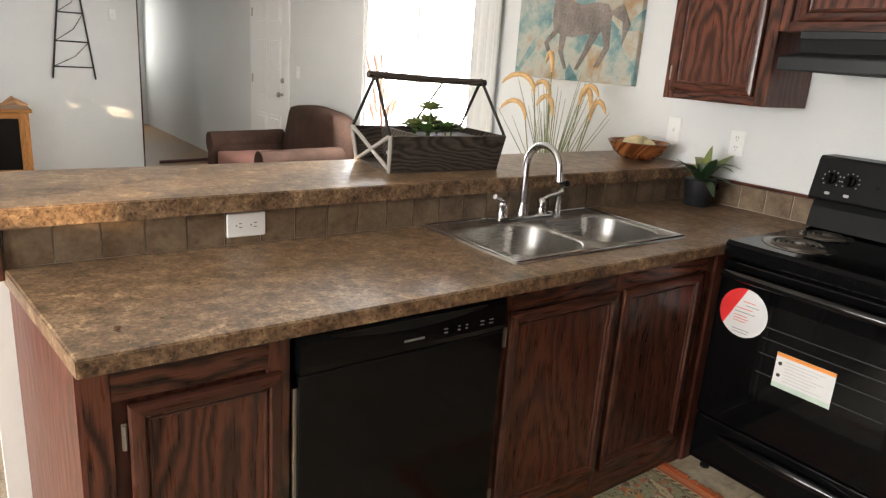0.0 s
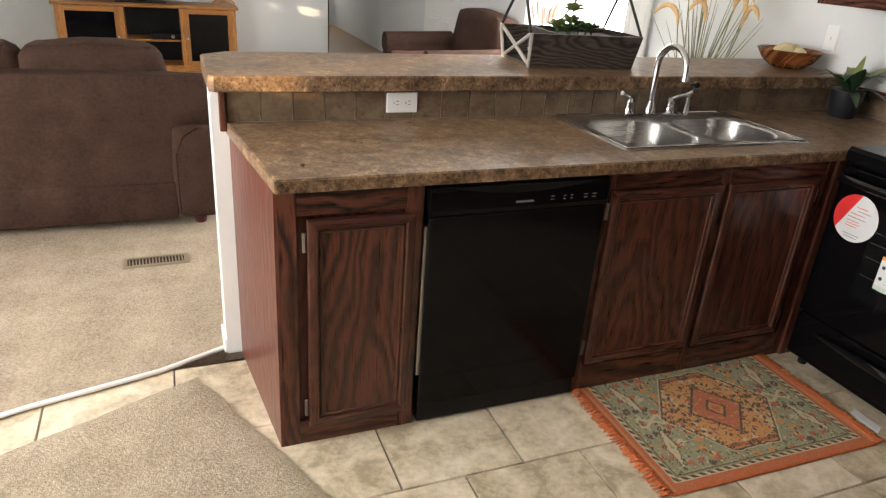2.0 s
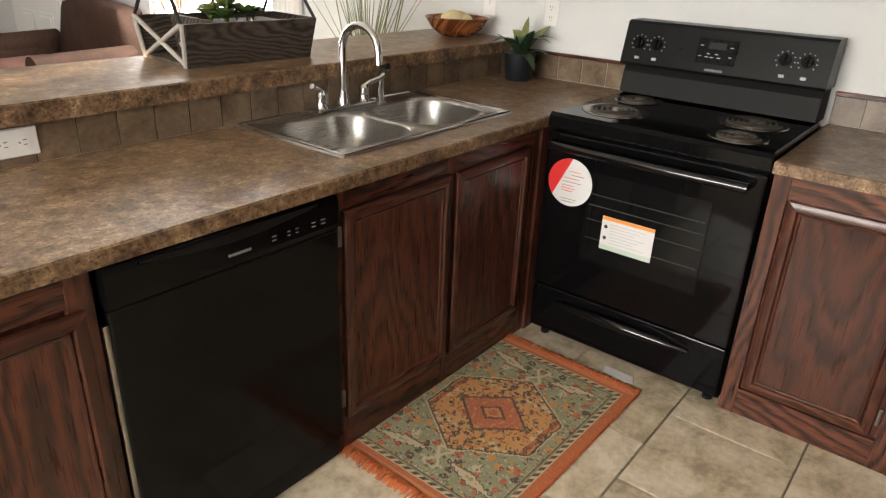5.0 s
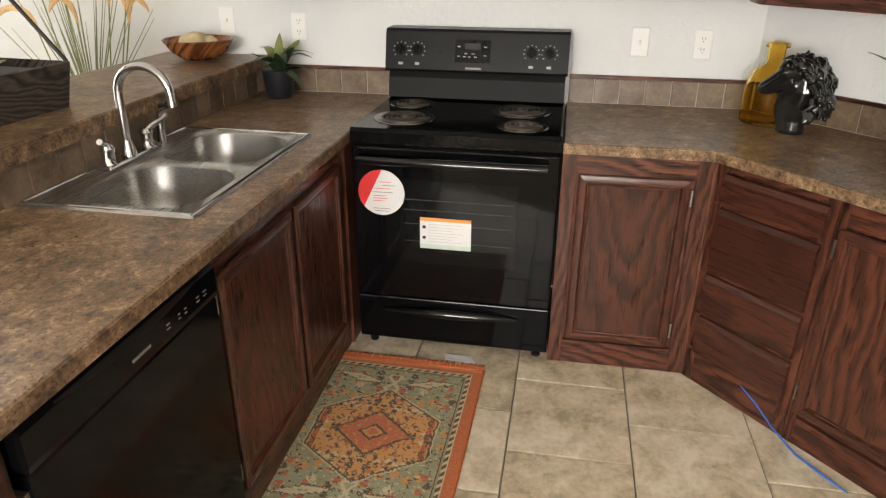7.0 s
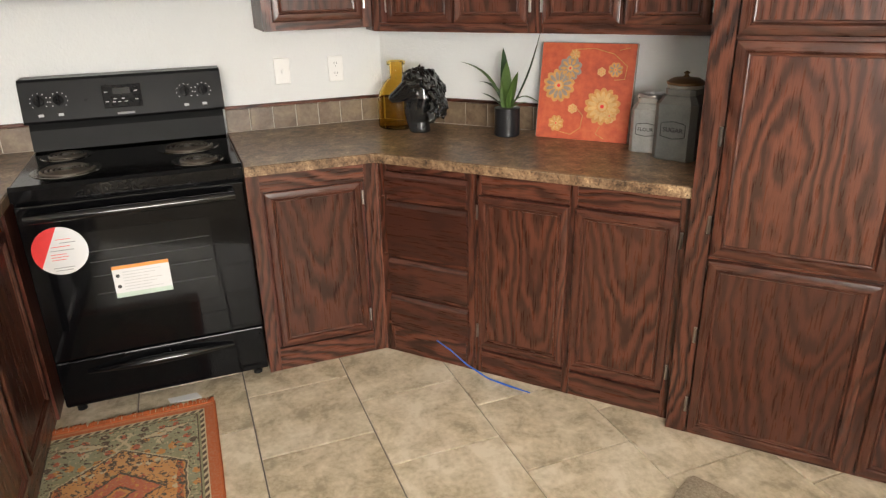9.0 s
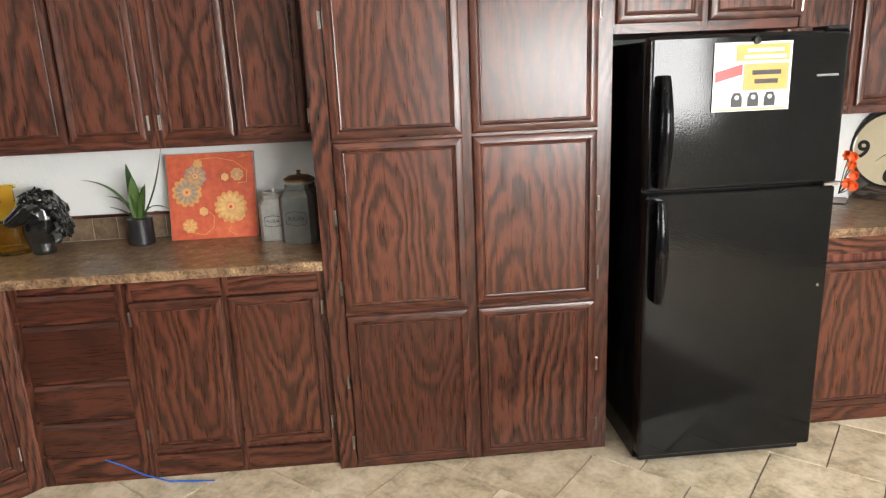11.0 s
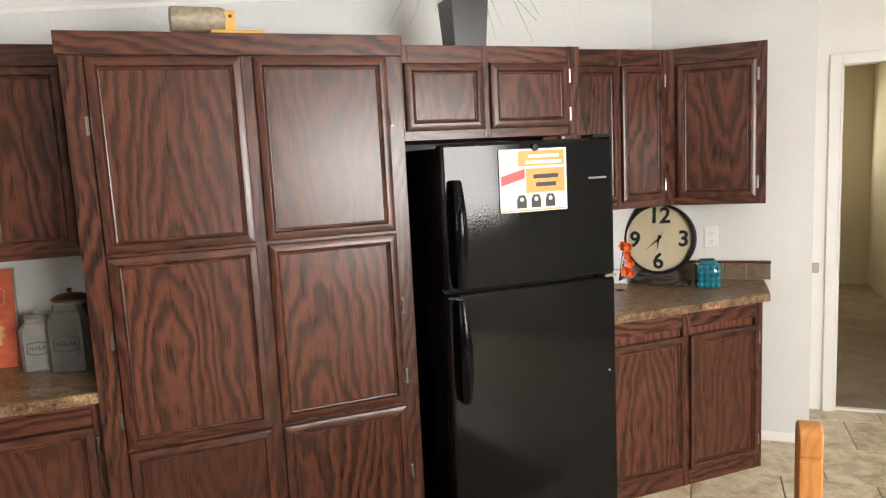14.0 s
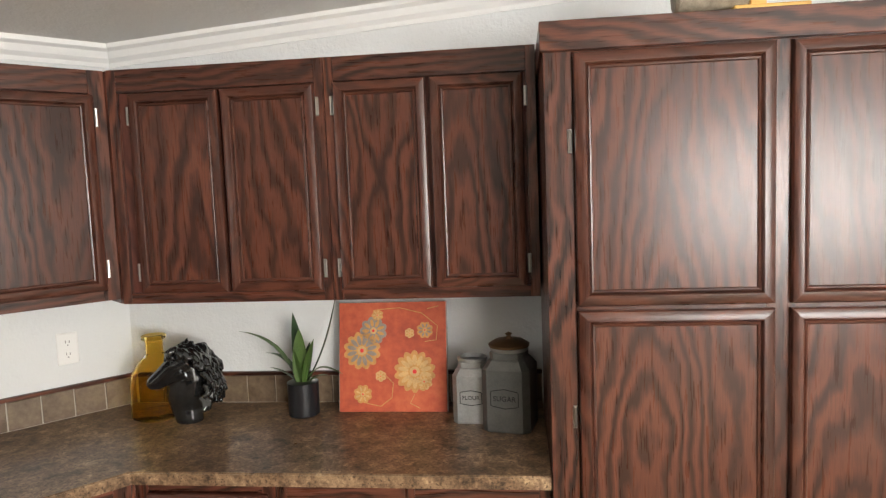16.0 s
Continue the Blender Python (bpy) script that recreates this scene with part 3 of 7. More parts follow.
part("knob", lathe([(0.012, 0), (0.012, 0.03), (0.027, 0.04), (0.027, 0.06), (0.01, 0.068)], 12), nickel, fd, "satin nickel door knob").matrix_basis = pose(0.07, 0.045, 0.98, -90)
part("deadbolt", lathe([(0.028, 0), (0.028, 0.012), (0.02, 0.02)], 12), nickel, fd, "satin nickel deadbolt").matrix_basis = pose(0.07, 0.045, 1.12, -90)
for z in (0.25, 1.1, 1.8):
    part("hinge", box(0.9, 0.92, 0.04, 0.055, z - 0.045, z + 0.045), nickel, fd)

bm = bmesh.new()
for b in ((7.4, 7.47, 0, 2.13), (8.38, 8.45, 0, 2.13), (7.47, 8.38, 2.06, 2.13)):
    add_box(bm, XE - 0.016, XE, *b, 0.003)
structure("trim_entry", bm, trim_white, "white casing round the entry door")
win = thing("window_living", Matrix(), "bright white-framed living-room window with sheer drapes", "window")
win["kind"] = "structure"
for b in ((4.35, 4.41, 0.75, 2.1), (5.89, 5.93, 0.75, 2.1), (4.41, 5.89, 0.75, 0.81), (4.41, 5.89, 2.04, 2.1), (5.13, 5.16, 0.81, 2.04)):
    part("window_frame", box(XE + 0.02, XE + 0.08, b[0], b[1], b[2], b[3]), trim_white, win)
part("window_sill", box(XE - 0.03, XE + 0.02, 4.3, 5.98, 0.72, 0.75, 0.004), trim_white, win)
for y0, y1 in ((4.41, 5.13), (5.16, 5.89)):
    pane = part("pane", box(XE + 0.045, XE + 0.05, y0, y1, 0.81, 2.04), glass, win)
    pane.visible_shadow = False


def drape(name, y0, y1):
    bm = bmesh.new()
    n = 40
    rows = []
    for i in range(n + 1):
        y = y0 + (y1 - y0) * i / n
        x = XE - 0.06 + 0.018 * math.sin(i * 1.35)
        rows.append([bm.verts.new((x + dx, y, z)) for dx, z in ((0, 0.3), (0, 2.16), (-0.003, 2.16), (-0.003, 0.3))])
    for a, b in zip(rows, rows[1:]):
        for k in range(4):
            bm.faces.new((a[k], a[(k + 1) % 4], b[(k + 1) % 4], b[k]))
    solo(name, bm, sheer, Matrix(), "white sheer drape gathered beside the window", "curtain", "", True)


drape("curtain", 4.14, 4.38)
bg = structure("backdrop", box(XE + 3.0, XE + 3.05, -4.0, 30.0, -0.3, 9.0), plain("bright_sky_backdrop", (0.9, 0.93, 1.0)), "bright overcast daylight outside")
em = bg.data.materials[0].node_tree.nodes["Principled BSDF"]
em.inputs["Emission Color"].default_value, em.inputs["Emission Strength"].default_value = (1, 1, 1, 1), 4.0
bg.visible_shadow = False
# unseen mask added to stop the sun; its gap cuts the patch on the bar
bm = bmesh.new()
for y0, y1, z0, z1 in ((0.15, 0.99, 0, 2.06), (1.16, 2.85, 0, 2.06), (0.99, 1.16, 0, 1.53), (0.99, 1.16, 1.76, 2.06)):
    add_box(bm, XW - 0.1, XW - 0.09, y0, y1, z0, z1)
structure("window_patio", bm, sheer, "unseen white sun mask over the patio opening, its gap shapes the bar's sun patch")
# out-of-view blind, slits placed so the sun makes glints on the television wall
bm = bmesh.new()
for y0, y1, z0, z1 in ((6.4, 6.735, 1.0, 1.9), (6.735, 6.85, 1.0, 1.34), (6.735, 6.85, 1.37, 1.385), (6.735, 6.85, 1.425, 1.9), (6.85, 6.965, 1.0, 1.9), (6.965, 7.0, 1.0, 1.36), (6.965, 7.0, 1.4, 1.9), (7.0, 7.3, 1.0, 1.9)):
    add_box(bm, XW - 0.1, XW - 0.09, y0, y1, z0, z1)
structure("window_west", bm, sheer, "unseen white blind over the living-room side window, slits cut to shape sun glints")
# unseen panel added to block the sun at the dining opening
structure("window_dining", box(XW - 0.1, XW - 0.08, -1.85, -0.55, 0.85, 2.0), sheer, "unseen white blind that keeps the sun out of the dining window")
structure("ground", box(-60, 60, -60, 60, -0.5, -0.3), plain("dry_grass_ground", (0.14, 0.13, 0.08), 0.9), "dry ground outside")

# knee wall under the bar
structure("wall_knee", box(0.775, XE, 2.672, 2.80, 0, 1.0), trim_white, "white painted knee wall under the bar")
structure("baseboard_knee", box(0.765, 0.775, 2.68, 2.80, 0, 0.06, 0.002), trim_white, "white baseboard")
structure("trim_knee", box(0.8, 0.822, 2.648, 2.672, 0.868, 1.0, 0.003), wood_v, "dark wooden edge trim beside the backsplash")

# ---- worktops ----
CT, CB = 0.895, 0.857


def edge_strip(ob, a, b, z0, z1):
    """The laminate band that faces one straight edge of a worktop."""
    a, b = Vector((*a, 0)), Vector((*b, 0))
    d = (b - a).normalized()
    o = Vector((d.y, -d.x, 0)) * 0.0025
    bm = prism([(q.x, q.y) for q in (a, b, b + o, a + o)], 2, z0 + 0.0005, z1 - 0.0035)
    part("edge_band", bm, laminate, ob, "speckled laminate edge band")


def worktop(name, outline, z0, z1, label, bands, bm=None):
    """A laminate slab and the bands on its showing edges; bands: pairs of the outline's corners, outside on the right."""
    ob = thing(name, Matrix(), label, "countertop")
    part("slab", bm or prism(outline, 2, z0, z1, 0.003), laminate, ob)
    for i, j in bands:
        edge_strip(ob, outline[i], outline[j], z0, z1)
    return ob


def with_hole(outer, x0, x1, y0, y1, z0, z1):
    """A four-sided slab with a rectangular hole, as one closed mesh."""
    bm = bmesh.new()
    ring = [[bm.verts.new((x, y, z)) for x, y in pts] for z in (z0, z1) for pts in (outer, ((x0, y0), (x1, y0), (x1, y1), (x0, y1)))]
    lo_o, lo_i, hi_o, hi_i = ring
    for k in range(4):
        j = (k + 1) % 4
        for a, b in ((lo_o, hi_o), (lo_i, hi_i), (lo_o, lo_i), (hi_o, hi_i)):
            bm.faces.new((a[k], a[j], b[j], b[k]))
    bmesh.ops.bevel(bm, geom=[e for e in bm.edges if all(v in hi_o for v in e.verts)], offset=0.003, segments=1, affect="EDGES")
    return bm


SX0, SX1, SY0, SY1 = 2.05, 2.868, 2.165, 2.652
PEN_TOP = [(0.887, 2.05), (XE - 0.003, 2.05), (XE - 0.003, 2.67), (0.822, 2.67)]
worktop("peninsula_countertop", PEN_TOP, CB, CT, "brown mottled stone-look laminate countertop around the sink",
        ((0, 1), (3, 0)), with_hole(PEN_TOP, SX0 + 0.03, SX1 - 0.03, SY0 + 0.03, SY1 - 0.03, CB, CT))
worktop("bar_top", [(0.79, 2.635), (XE - 0.003, 2.635), (XE - 0.003, 3.14), (0.87, 3.14), (0.775, 3.06), (0.775, 2.65)], 1.0, 1.052, "raised brown mottled laminate bar top", ((0, 1), (4, 5), (5, 0), (3, 4)))
f0 = slant(1.212, 0.032)
f1 = slant(1.212, -BACK + 0.004)
worktop("corner_countertop", [(2.94, 1.283), (2.94, 0.783), (f0.x, f0.y), (f1.x, f1.y), (XE - 0.004, 0.54), (XE - 0.004, 1.283)], CB, CT, "brown mottled laminate countertop round the corner", ((0, 1), (1, 2)))
g0, g1 = slant(3.14, 0.03), slant(4.135, 0.03)
g2 = slant(3.14, -BACK + 0.004)
worktop("clock_countertop", [(g0.x, g0.y), (g1.x - 0.01, g1.y), (-0.182, -2.0), (-0.182, YS + 0.004), (0.385, YS + 0.004), (g2.x, g2.y)], CB, CT, "brown mottled laminate countertop beside the refrigerator", ((0, 1), (1, 2), (2, 3)))

# ---- backsplash ----
SPLASH = []


def splash(name, m, length, top, label, cap=True, deep=0.012):
    """A row of tiles on a wall; the wall's face is the plane y=0 and the tiles stand in front of it."""
    ob = thing(name, m, label, "backsplash")
    ob["kind"] = "structure"
    part("grout_bed", box(0, length, -deep + 0.004, 0, 0, top), light_grout, ob)
    if cap:
        part("cap", box(0, length, -deep - 0.006, 0.0, top, top + 0.014, 0.002), wood_h, ob, "thin dark wooden cap strip")
    SPLASH.append((ob, length, top, deep))
    return ob


splash("backsplash_bar", pose(0.824, 2.672, CT), XE - 0.824, 1.0 - CT, "brown ceramic tiles under the bar", False)
splash("backsplash_range_left", pose(XE, 2.655, CT, 0, 0, -90), 0.6, 0.105, "brown ceramic tiles with a wooden cap")
splash("backsplash_range_right", pose(XE, 1.28, CT, 0, 0, -90), 0.74, 0.105, "brown ceramic tiles with a wooden cap")
s = slant(-0.33, -BACK)
splash("backsplash_slant", pose(s.x, s.y, CT, 0, 0, -139), 1.54, 0.105, "brown ceramic tiles with a wooden cap")
splash("backsplash_south", pose(0.37, YS, CT, 0, 0, 180), 0.585, 0.088, "brown ceramic tiles with a wooden cap")

# ---- base cabinets ----
cab = thing("base_cabinet", M_PEN, "cherry-stained oak base cabinet with one panelled door at the peninsula's end", "cabinet", "base cabinets")
carcass(cab, 0.894, 1.313, 0.58, 0.0, CB, stile=0.05, top=0.08, bottom=0.085)
door(cab, 0.972, 1.29, 0.07, 0.768, 0, "l")
part("side_panel", prism([(0.884, 0.0), (0.894, 0.0), (0.894, 0.58), (0.828, 0.58)], 2, 0.0, CB), wood_side, cab, "smooth reddish side panel")

cab = thing("sink_cabinet", M_PEN, "dark cherry-stained oak sink cabinet with two panelled doors", "cabinet", "base cabinets")
carcass(cab, 1.938, 2.95, 0.06, 0.0, CB, mullions=(2.434,), stile=0.035, top=0.07, bottom=0.11)
part("back_box", box(1.938, 2.95, 0.06, 0.58, 0.0, 0.6), wood_side, cab)
part("filler_panel", box(2.952, 3.6, -0.01, 0.5, 0.0, CB), wood_side, cab)
door(cab, 1.962, 2.42, 0.125, 0.787, 0, "l")
door(cab, 2.447, 2.875, 0.125, 0.787, 0, "r")

cab = thing("base_cabinet", M_RANGE, "cherry-stained oak base cabinet beside the range", "cabinet", "base cabinets")
carcass(cab, 0.768, 1.275, 0.5, 0.0, CB, stile=0.05, top=0.08, bottom=0.1)
door(cab, 0.828, 1.208, 0.115, 0.783, 0, "r")

cab = thing("drawer_cabinet", M_DIAG, "cherry-stained oak cabinet with four drawers in the corner, fronts darkened as shade", "cabinet", "base cabinets")
carcass(cab, 0.006, 0.432, 0.5, 0.0, CB, stile=0.04, top=0.03, bottom=0.12, rails=((0.70, 0.72), (0.45, 0.47), (0.28, 0.30)))
for z0, z1 in ((0.72, 0.822), (0.468, 0.70), (0.298, 0.452), (0.13, 0.282)):
    drawer(cab, 0.045, 0.408, z0, z1)
for z in (0.71, 0.46, 0.29, 0.14):
    part("frame_clip", box(0.02, 0.034, -0.006, 0.0, z - 0.006, z + 0.006), wood_h, cab)

cab = thing("base_cabinet", M_DIAG, "cherry-stained oak base cabinet with two panelled doors", "cabinet", "base cabinets")
carcass(cab, 0.434, 1.208, 0.55, 0.0, CB, mullions=(0.819,), stile=0.03, top=0.08, bottom=0.1)
door(cab, 0.455, 0.808, 0.125, 0.77, 0, "l")
door(cab, 0.83, 1.183, 0.125, 0.77, 0, "r")

cab = thing("base_cabinet", M_DIAG, "cherry-stained oak base cabinet with two panelled doors beside the refrigerator", "cabinet", "base cabinets")
carcass(cab, 3.15, 4.135, 0.3, 0.0, CB, mullions=(3.677,), stile=0.045, top=0.08, bottom=0.07)
door(cab, 3.2, 3.663, 0.08, 0.742, 0)
door(cab, 3.69, 4.103, 0.08, 0.742, 0, "r")
i = M_DIAG.inverted()
e0, e1 = i @ Vector((-0.151, YS + 0.01, 0)), i @ Vector((-0.141, YS + 0.01, 0))
part("side_panel", prism([(4.135, 0.0), (4.12, 0.012), (e1.x, e1.y), (e0.x, e0.y)], 2, 0.0, CB), wood_side, cab)

# ---- tall pantry, wall cabinets ----
cab = thing("pantry_cabinet", M_DIAG @ pose(0, -0.05, 0), "tall cherry-stained oak pantry cabinet with six panelled doors", "cabinet")
carcass(cab, 1.214, 2.338, 0.655, 0.0, 2.0, mullions=(1.786,), stile=0.07, top=0.02, bottom=0.02, rails=((0.665, 0.69), (1.34, 1.365)), mat=wood_v)
part("crown_board", box(1.206, 2.342, -0.012, 0.655, 2.0, 2.074, 0.002), wood_h, cab)
for x0, x1, h in ((1.288, 1.768, "l"), (1.806, 2.28, "r")):
    for z0, z1 in ((0.018, 0.672), (0.685, 1.346), (1.358, 1.995)):
        d = door(cab, x0, x1, z0, z1, 0)
        hx = x0 - 0.012 if h == "l" else x1 + 0.012
        for z in ((z0 + 0.42,) if z0 > 1 else (z0 + 0.1, z1 - 0.28)):
            hinge(d, hx, -0.001, z)


def wall_cabinet(m, x0, x1, depth, z0, z1, doors, mullions, label, side="l", stile=0.035):
    c = thing("wall_cabinet", m, label, "cabinet", "wall cabinets")
    carcass(c, x0, x1, depth, z0, z1, mullions=mullions, stile=stile, top=0.075, bottom=0.035)
    for a, b, h in doors:
        door(c, a, b, z0 + 0.035, z1 - 0.08, 0, h)
    return c


UZ0, UZ1 = 1.328, 2.092
M_UP = M_DIAG @ pose(0, 0.30, 0)
wall_cabinet(M_UP, -0.17, 0.548, 0.31, UZ0, UZ1, ((-0.095, 0.206, "l"), (0.216, 0.518, "r")), (), "cherry-stained oak wall cabinet with two narrow doors", stile=0.03)
wall_cabinet(M_UP, 0.55, 1.205, 0.31, UZ0, UZ1, ((0.58, 0.869, "l"), (0.882, 1.165, "r")), (), "cherry-stained oak wall cabinet with two narrow doors", stile=0.03)
wall_cabinet(M_UP, 3.115, 3.80, 0.30, UZ0, UZ1, ((3.2, 3.522, ""), (3.542, 3.79, "r")), (3.532,), "cherry-stained oak wall cabinet with two narrow doors beside the refrigerator", stile=0.03)
wall_cabinet(pose(0.30, -1.955, 0, 0, 0, 180), 0.0, 0.46, 0.325, UZ0, UZ1, ((0.06, 0.415, "r"),), (), "dark cherry-stained oak wall cabinet over the clock", stile=0.045)
M_RUP = pose(3.31, 2.05, 0, 0, 0, -90)
wall_cabinet(M_RUP, 0.942, 1.392, 0.315, 1.345, UZ1, ((0.98, 1.352, "r"),), (), "cherry-stained oak wall cabinet beside the black range hood", stile=0.05)
wall_cabinet(M_RUP, -0.63, -0.16, 0.315, 1.36, UZ1, ((-0.595, -0.215, "l"),), (), "cherry-stained oak wall cabinet between hood and picture", stile=0.05)
c = wall_cabinet(M_RUP, -0.158, 0.94, 0.315, 1.64, UZ1, ((-0.09, 0.375, ""), (0.405, 0.87, "")), (0.39,), "short cherry-stained oak cabinet over the range hood")
cab = thing("wall_cabinet", M_DIAG @ pose(0, -0.03, 0), "short cherry-stained oak cabinet over the refrigerator", "cabinet", "wall cabinets")
carcass(cab, 2.344, 3.112, 0.6, 1.69, 2.045, mullions=(2.69,), stile=0.03, top=0.07, bottom=0.04)
door(cab, 2.352, 2.676, 1.725, 1.978, 0)
door(cab, 2.704, 3.056, 1.725, 1.978, 0, "r")
part("end_stile", box(3.056, 3.112, -0.004, 0.0, 1.69, 2.045), wood_v, cab)

# the post that closes the inner corner between the two runs of cabinets
back = (Vector((1, 0, 0)) - FRONT).normalized() * 0.0135 + CORNER
structure("trim_corner", prism([(back.x + 0.016 * math.cos(k * math.pi / 4), back.y + 0.016 * math.sin(k * math.pi / 4)) for k in range(8)], 2, 0.0, CB - 0.002), wood_v, "dark wooden post in the corner of the cabinets")

# the strip that closes the inner corner between the wall cabinets
ca, cb = M_UP @ Vector((-0.17, 0.001, 0)), M_RUP @ Vector((1.392, 0.001, 0))
da, db = M_UP @ Vector((-0.17, 0.1, 0)), M_RUP @ Vector((1.392, 0.1, 0))
structure("trim_upper_corner", prism([(ca.x, ca.y), (da.x, da.y), (db.x, db.y), (cb.x, cb.y)], 2, UZ0 + 0.002, UZ1 - 0.002), wood_v, "dark wooden filler between the wall cabinets")


# ---- kitchen appliances ----
def dishwasher():
    t = thing("dishwasher", M_PEN, "glossy black built-in dishwasher with a recessed grip", "dishwasher")
    part("door", box(1.325, 1.93, -0.024, 0.03, 0.085, 0.752, 0.004), black_enamel, t)
    bm = prism([(0.02, 0.756), (-0.024, 0.756), (-0.027, 0.77), (-0.027, 0.83), (-0.018, 0.845), (0.02, 0.845)], 0, 1.325, 1.93)
    ctrl = part("control_panel", bm, black_enamel, t)
    n = 14
    low = [(1.4 + 0.46 * k / n, 0.836 - 0.02 * math.sin(math.pi * k / n)) for k in range(n + 1)]
    part("grip", prism([(1.4, 0.84)] + low + [(1.86, 0.84)], 1, -0.0295, -0.027), black_matte, ctrl, "recessed curved black grip")
    part("badge", box(1.6, 1.66, -0.0285, -0.0265, 0.782, 0.788), grey_ink, ctrl, "small pale badge")
    for x, w in ((1.72, 0.012), (1.765, 0.008), (1.79, 0.008), (1.84, 0.012), (1.87, 0.014)):
        part("button", box(x, x + w, -0.0284, -0.0265, 0.794, 0.7965), grey_ink, ctrl)
        part("button_mark", box(x, x + w, -0.0284, -0.0265, 0.784, 0.7865), grey_ink, ctrl)
    part("kick_plate", box(1.33, 1.925, -0.008, 0.03, 0.012, 0.08), black_matte, t)
    part("edge_strip", box(1.315, 1.325, -0.012, 0.02, 0.2, 0.72), nickel, t, "pale metal side strip")
    part("tub", box(1.327, 1.928, 0.03, 0.56, 0.03, 0.845), black_matte, t)


dishwasher()


def electric_range():
    t = thing("electric_range", M_RANGE, "black electric coil range with stickers on its oven door", "range")
    x0, x1 = 0.006, 0.762
    part("body", box(x0, x1, 0.0, 0.64, 0.03, 0.885, 0.003), black_enamel, t)
    bm = box(x0, x1, -0.03, 0.56, 0.885, 0.912, 0.008, 2)
    top = part("cooktop", bm, black_enamel, t, "glossy black cooktop")
    part("rim", prism([(-0.036, 0.862), (-0.036, 0.9), (-0.024, 0.913), (-0.01, 0.913), (-0.01, 0.862)], 0, x0, x1), black_enamel, top)
    for cx, cy, r in ((0.165, 0.105, 0.1), (0.14, 0.36, 0.075), (0.59, 0.30, 0.1), (0.615, 0.055, 0.075)):
        b = part("burner", lathe([(r + 0.02, 0.9115), (r + 0.017, 0.915), (r + 0.008, 0.9145), (r - 0.01, 0.9125), (0.0, 0.9122)], 28, (cx, cy + 0.05, 0)), drip_steel, top, "dark drip pan", True)
        bm = bmesh.new()
        turns = 4 if r > 0.08 else 3
        n = turns * 20
        add_tube(bm, [(cx + (0.022 + (r - 0.03) * k / n) * math.cos(k * math.pi / 10), cy + 0.05 + (0.022 + (r - 0.03) * k / n) * math.sin(k * math.pi / 10), 0.9155) for k in range(n + 1)], 0.0062, 6)
        part("coil", bm, coil_metal, b, "dark spiral heating coil", True)
        part("coil_cap", lathe([(0.016, 0.913), (0.016, 0.921), (0.0, 0.922)], 12, (cx, cy + 0.05, 0)), nickel, b)
    # control panel
    bm = prism([(0.545, 0.912), (0.5, 0.92), (0.515, 1.0), (0.53, 1.025), (0.64, 1.025), (0.64, 0.912)], 0, x0 + 0.008, x1 - 0.008)
    part("back_riser", bm, black_matte, t)
    bm = prism([(0.49, 1.03), (0.484, 1.04), (0.52, 1.188), (0.535, 1.197), (0.64, 1.197), (0.64, 1.03)], 0, x0, x1)
    ctrl = part("control_panel", bm, black_plastic, t, "black control panel with four knobs")
    M = pose(0, 0.502, 1.115, -14)

    def on_panel(name, bm, mat, label="", round_=False):
        ob = part(name, bm, mat, ctrl, label, round_)
        ob.matrix_basis = M
        return ob

    for x in (0.072, 0.142, 0.612, 0.684):
        on_panel("knob", lathe([(0.02, 0), (0.019, 0.014), (0.0, 0.015)], 16), black_enamel, "", True).matrix_basis = M @ pose(x, -0.001, 0, 90)
        on_panel("knob_grip", box(x - 0.005, x + 0.005, -0.026, -0.012, -0.022, 0.022, 0.002), black_enamel)
        for k in range(9):
            a = radians(-130 + 260 * k / 8)
            on_panel("dial_mark", box(x + 0.031 * math.sin(a) - 0.0018, x + 0.031 * math.sin(a) + 0.0018, -0.0024, 0, 0.031 * math.cos(a) - 0.0018, 0.031 * math.cos(a) + 0.0018), dial_ink)
        on_panel("dial_square", box(x - 0.009, x + 0.009, -0.0024, 0, -0.06, -0.05), dial_ink)
    on_panel("display_frame", box(0.3, 0.445, -0.003, 0.0, -0.045, 0.045, 0.001), black_enamel)
    on_panel("display", box(0.34, 0.405, -0.0045, -0.003, 0.008, 0.032), screen_black)
    for x, z in ((0.315, 0.018), (0.425, 0.018), (0.315, -0.02), (0.34, -0.022), (0.36, -0.022), (0.385, -0.022), (0.425, -0.016), (0.345, -0.01), (0.375, -0.01)):
        on_panel("key_mark", box(x - 0.006, x + 0.006, -0.0042, -0.003, z - 0.0015, z + 0.0015), dial_ink)
    on_panel("badge", box(0.345, 0.41, -0.0025, 0, -0.072, -0.064), grey_ink, "small pale badge")
    # vent strip, oven door
    for k in range(9):
        part("vent_slot", box(0.2 + k * 0.045, 0.232 + k * 0.045, -0.0008, 0.0, 0.85, 0.856), black_matte, t)
    bm = box(x0 + 0.003, x1 - 0.003, -0.034, -0.002, 0.245, 0.845, 0.006, 2)
    oven = part("oven_door", bm, oven_glass, t, "glossy black glass oven door")
    part("oven_window", box(0.19, 0.62, -0.0355, -0.034, 0.4, 0.73, 0.001), plain("smoked_window", (0.006, 0.006, 0.0062), 0.07, 0, 0.1, 6, 0, 0.0, 0.25), oven, "smoked oven window")
    for z in (0.49, 0.56, 0.615, 0.655):
        part("rack_bar", box(0.2, 0.61, -0.0362, -0.0355, z - 0.0012, z + 0.0012), plain("rack_grey", (0.035, 0.035, 0.035), 0.4), oven)
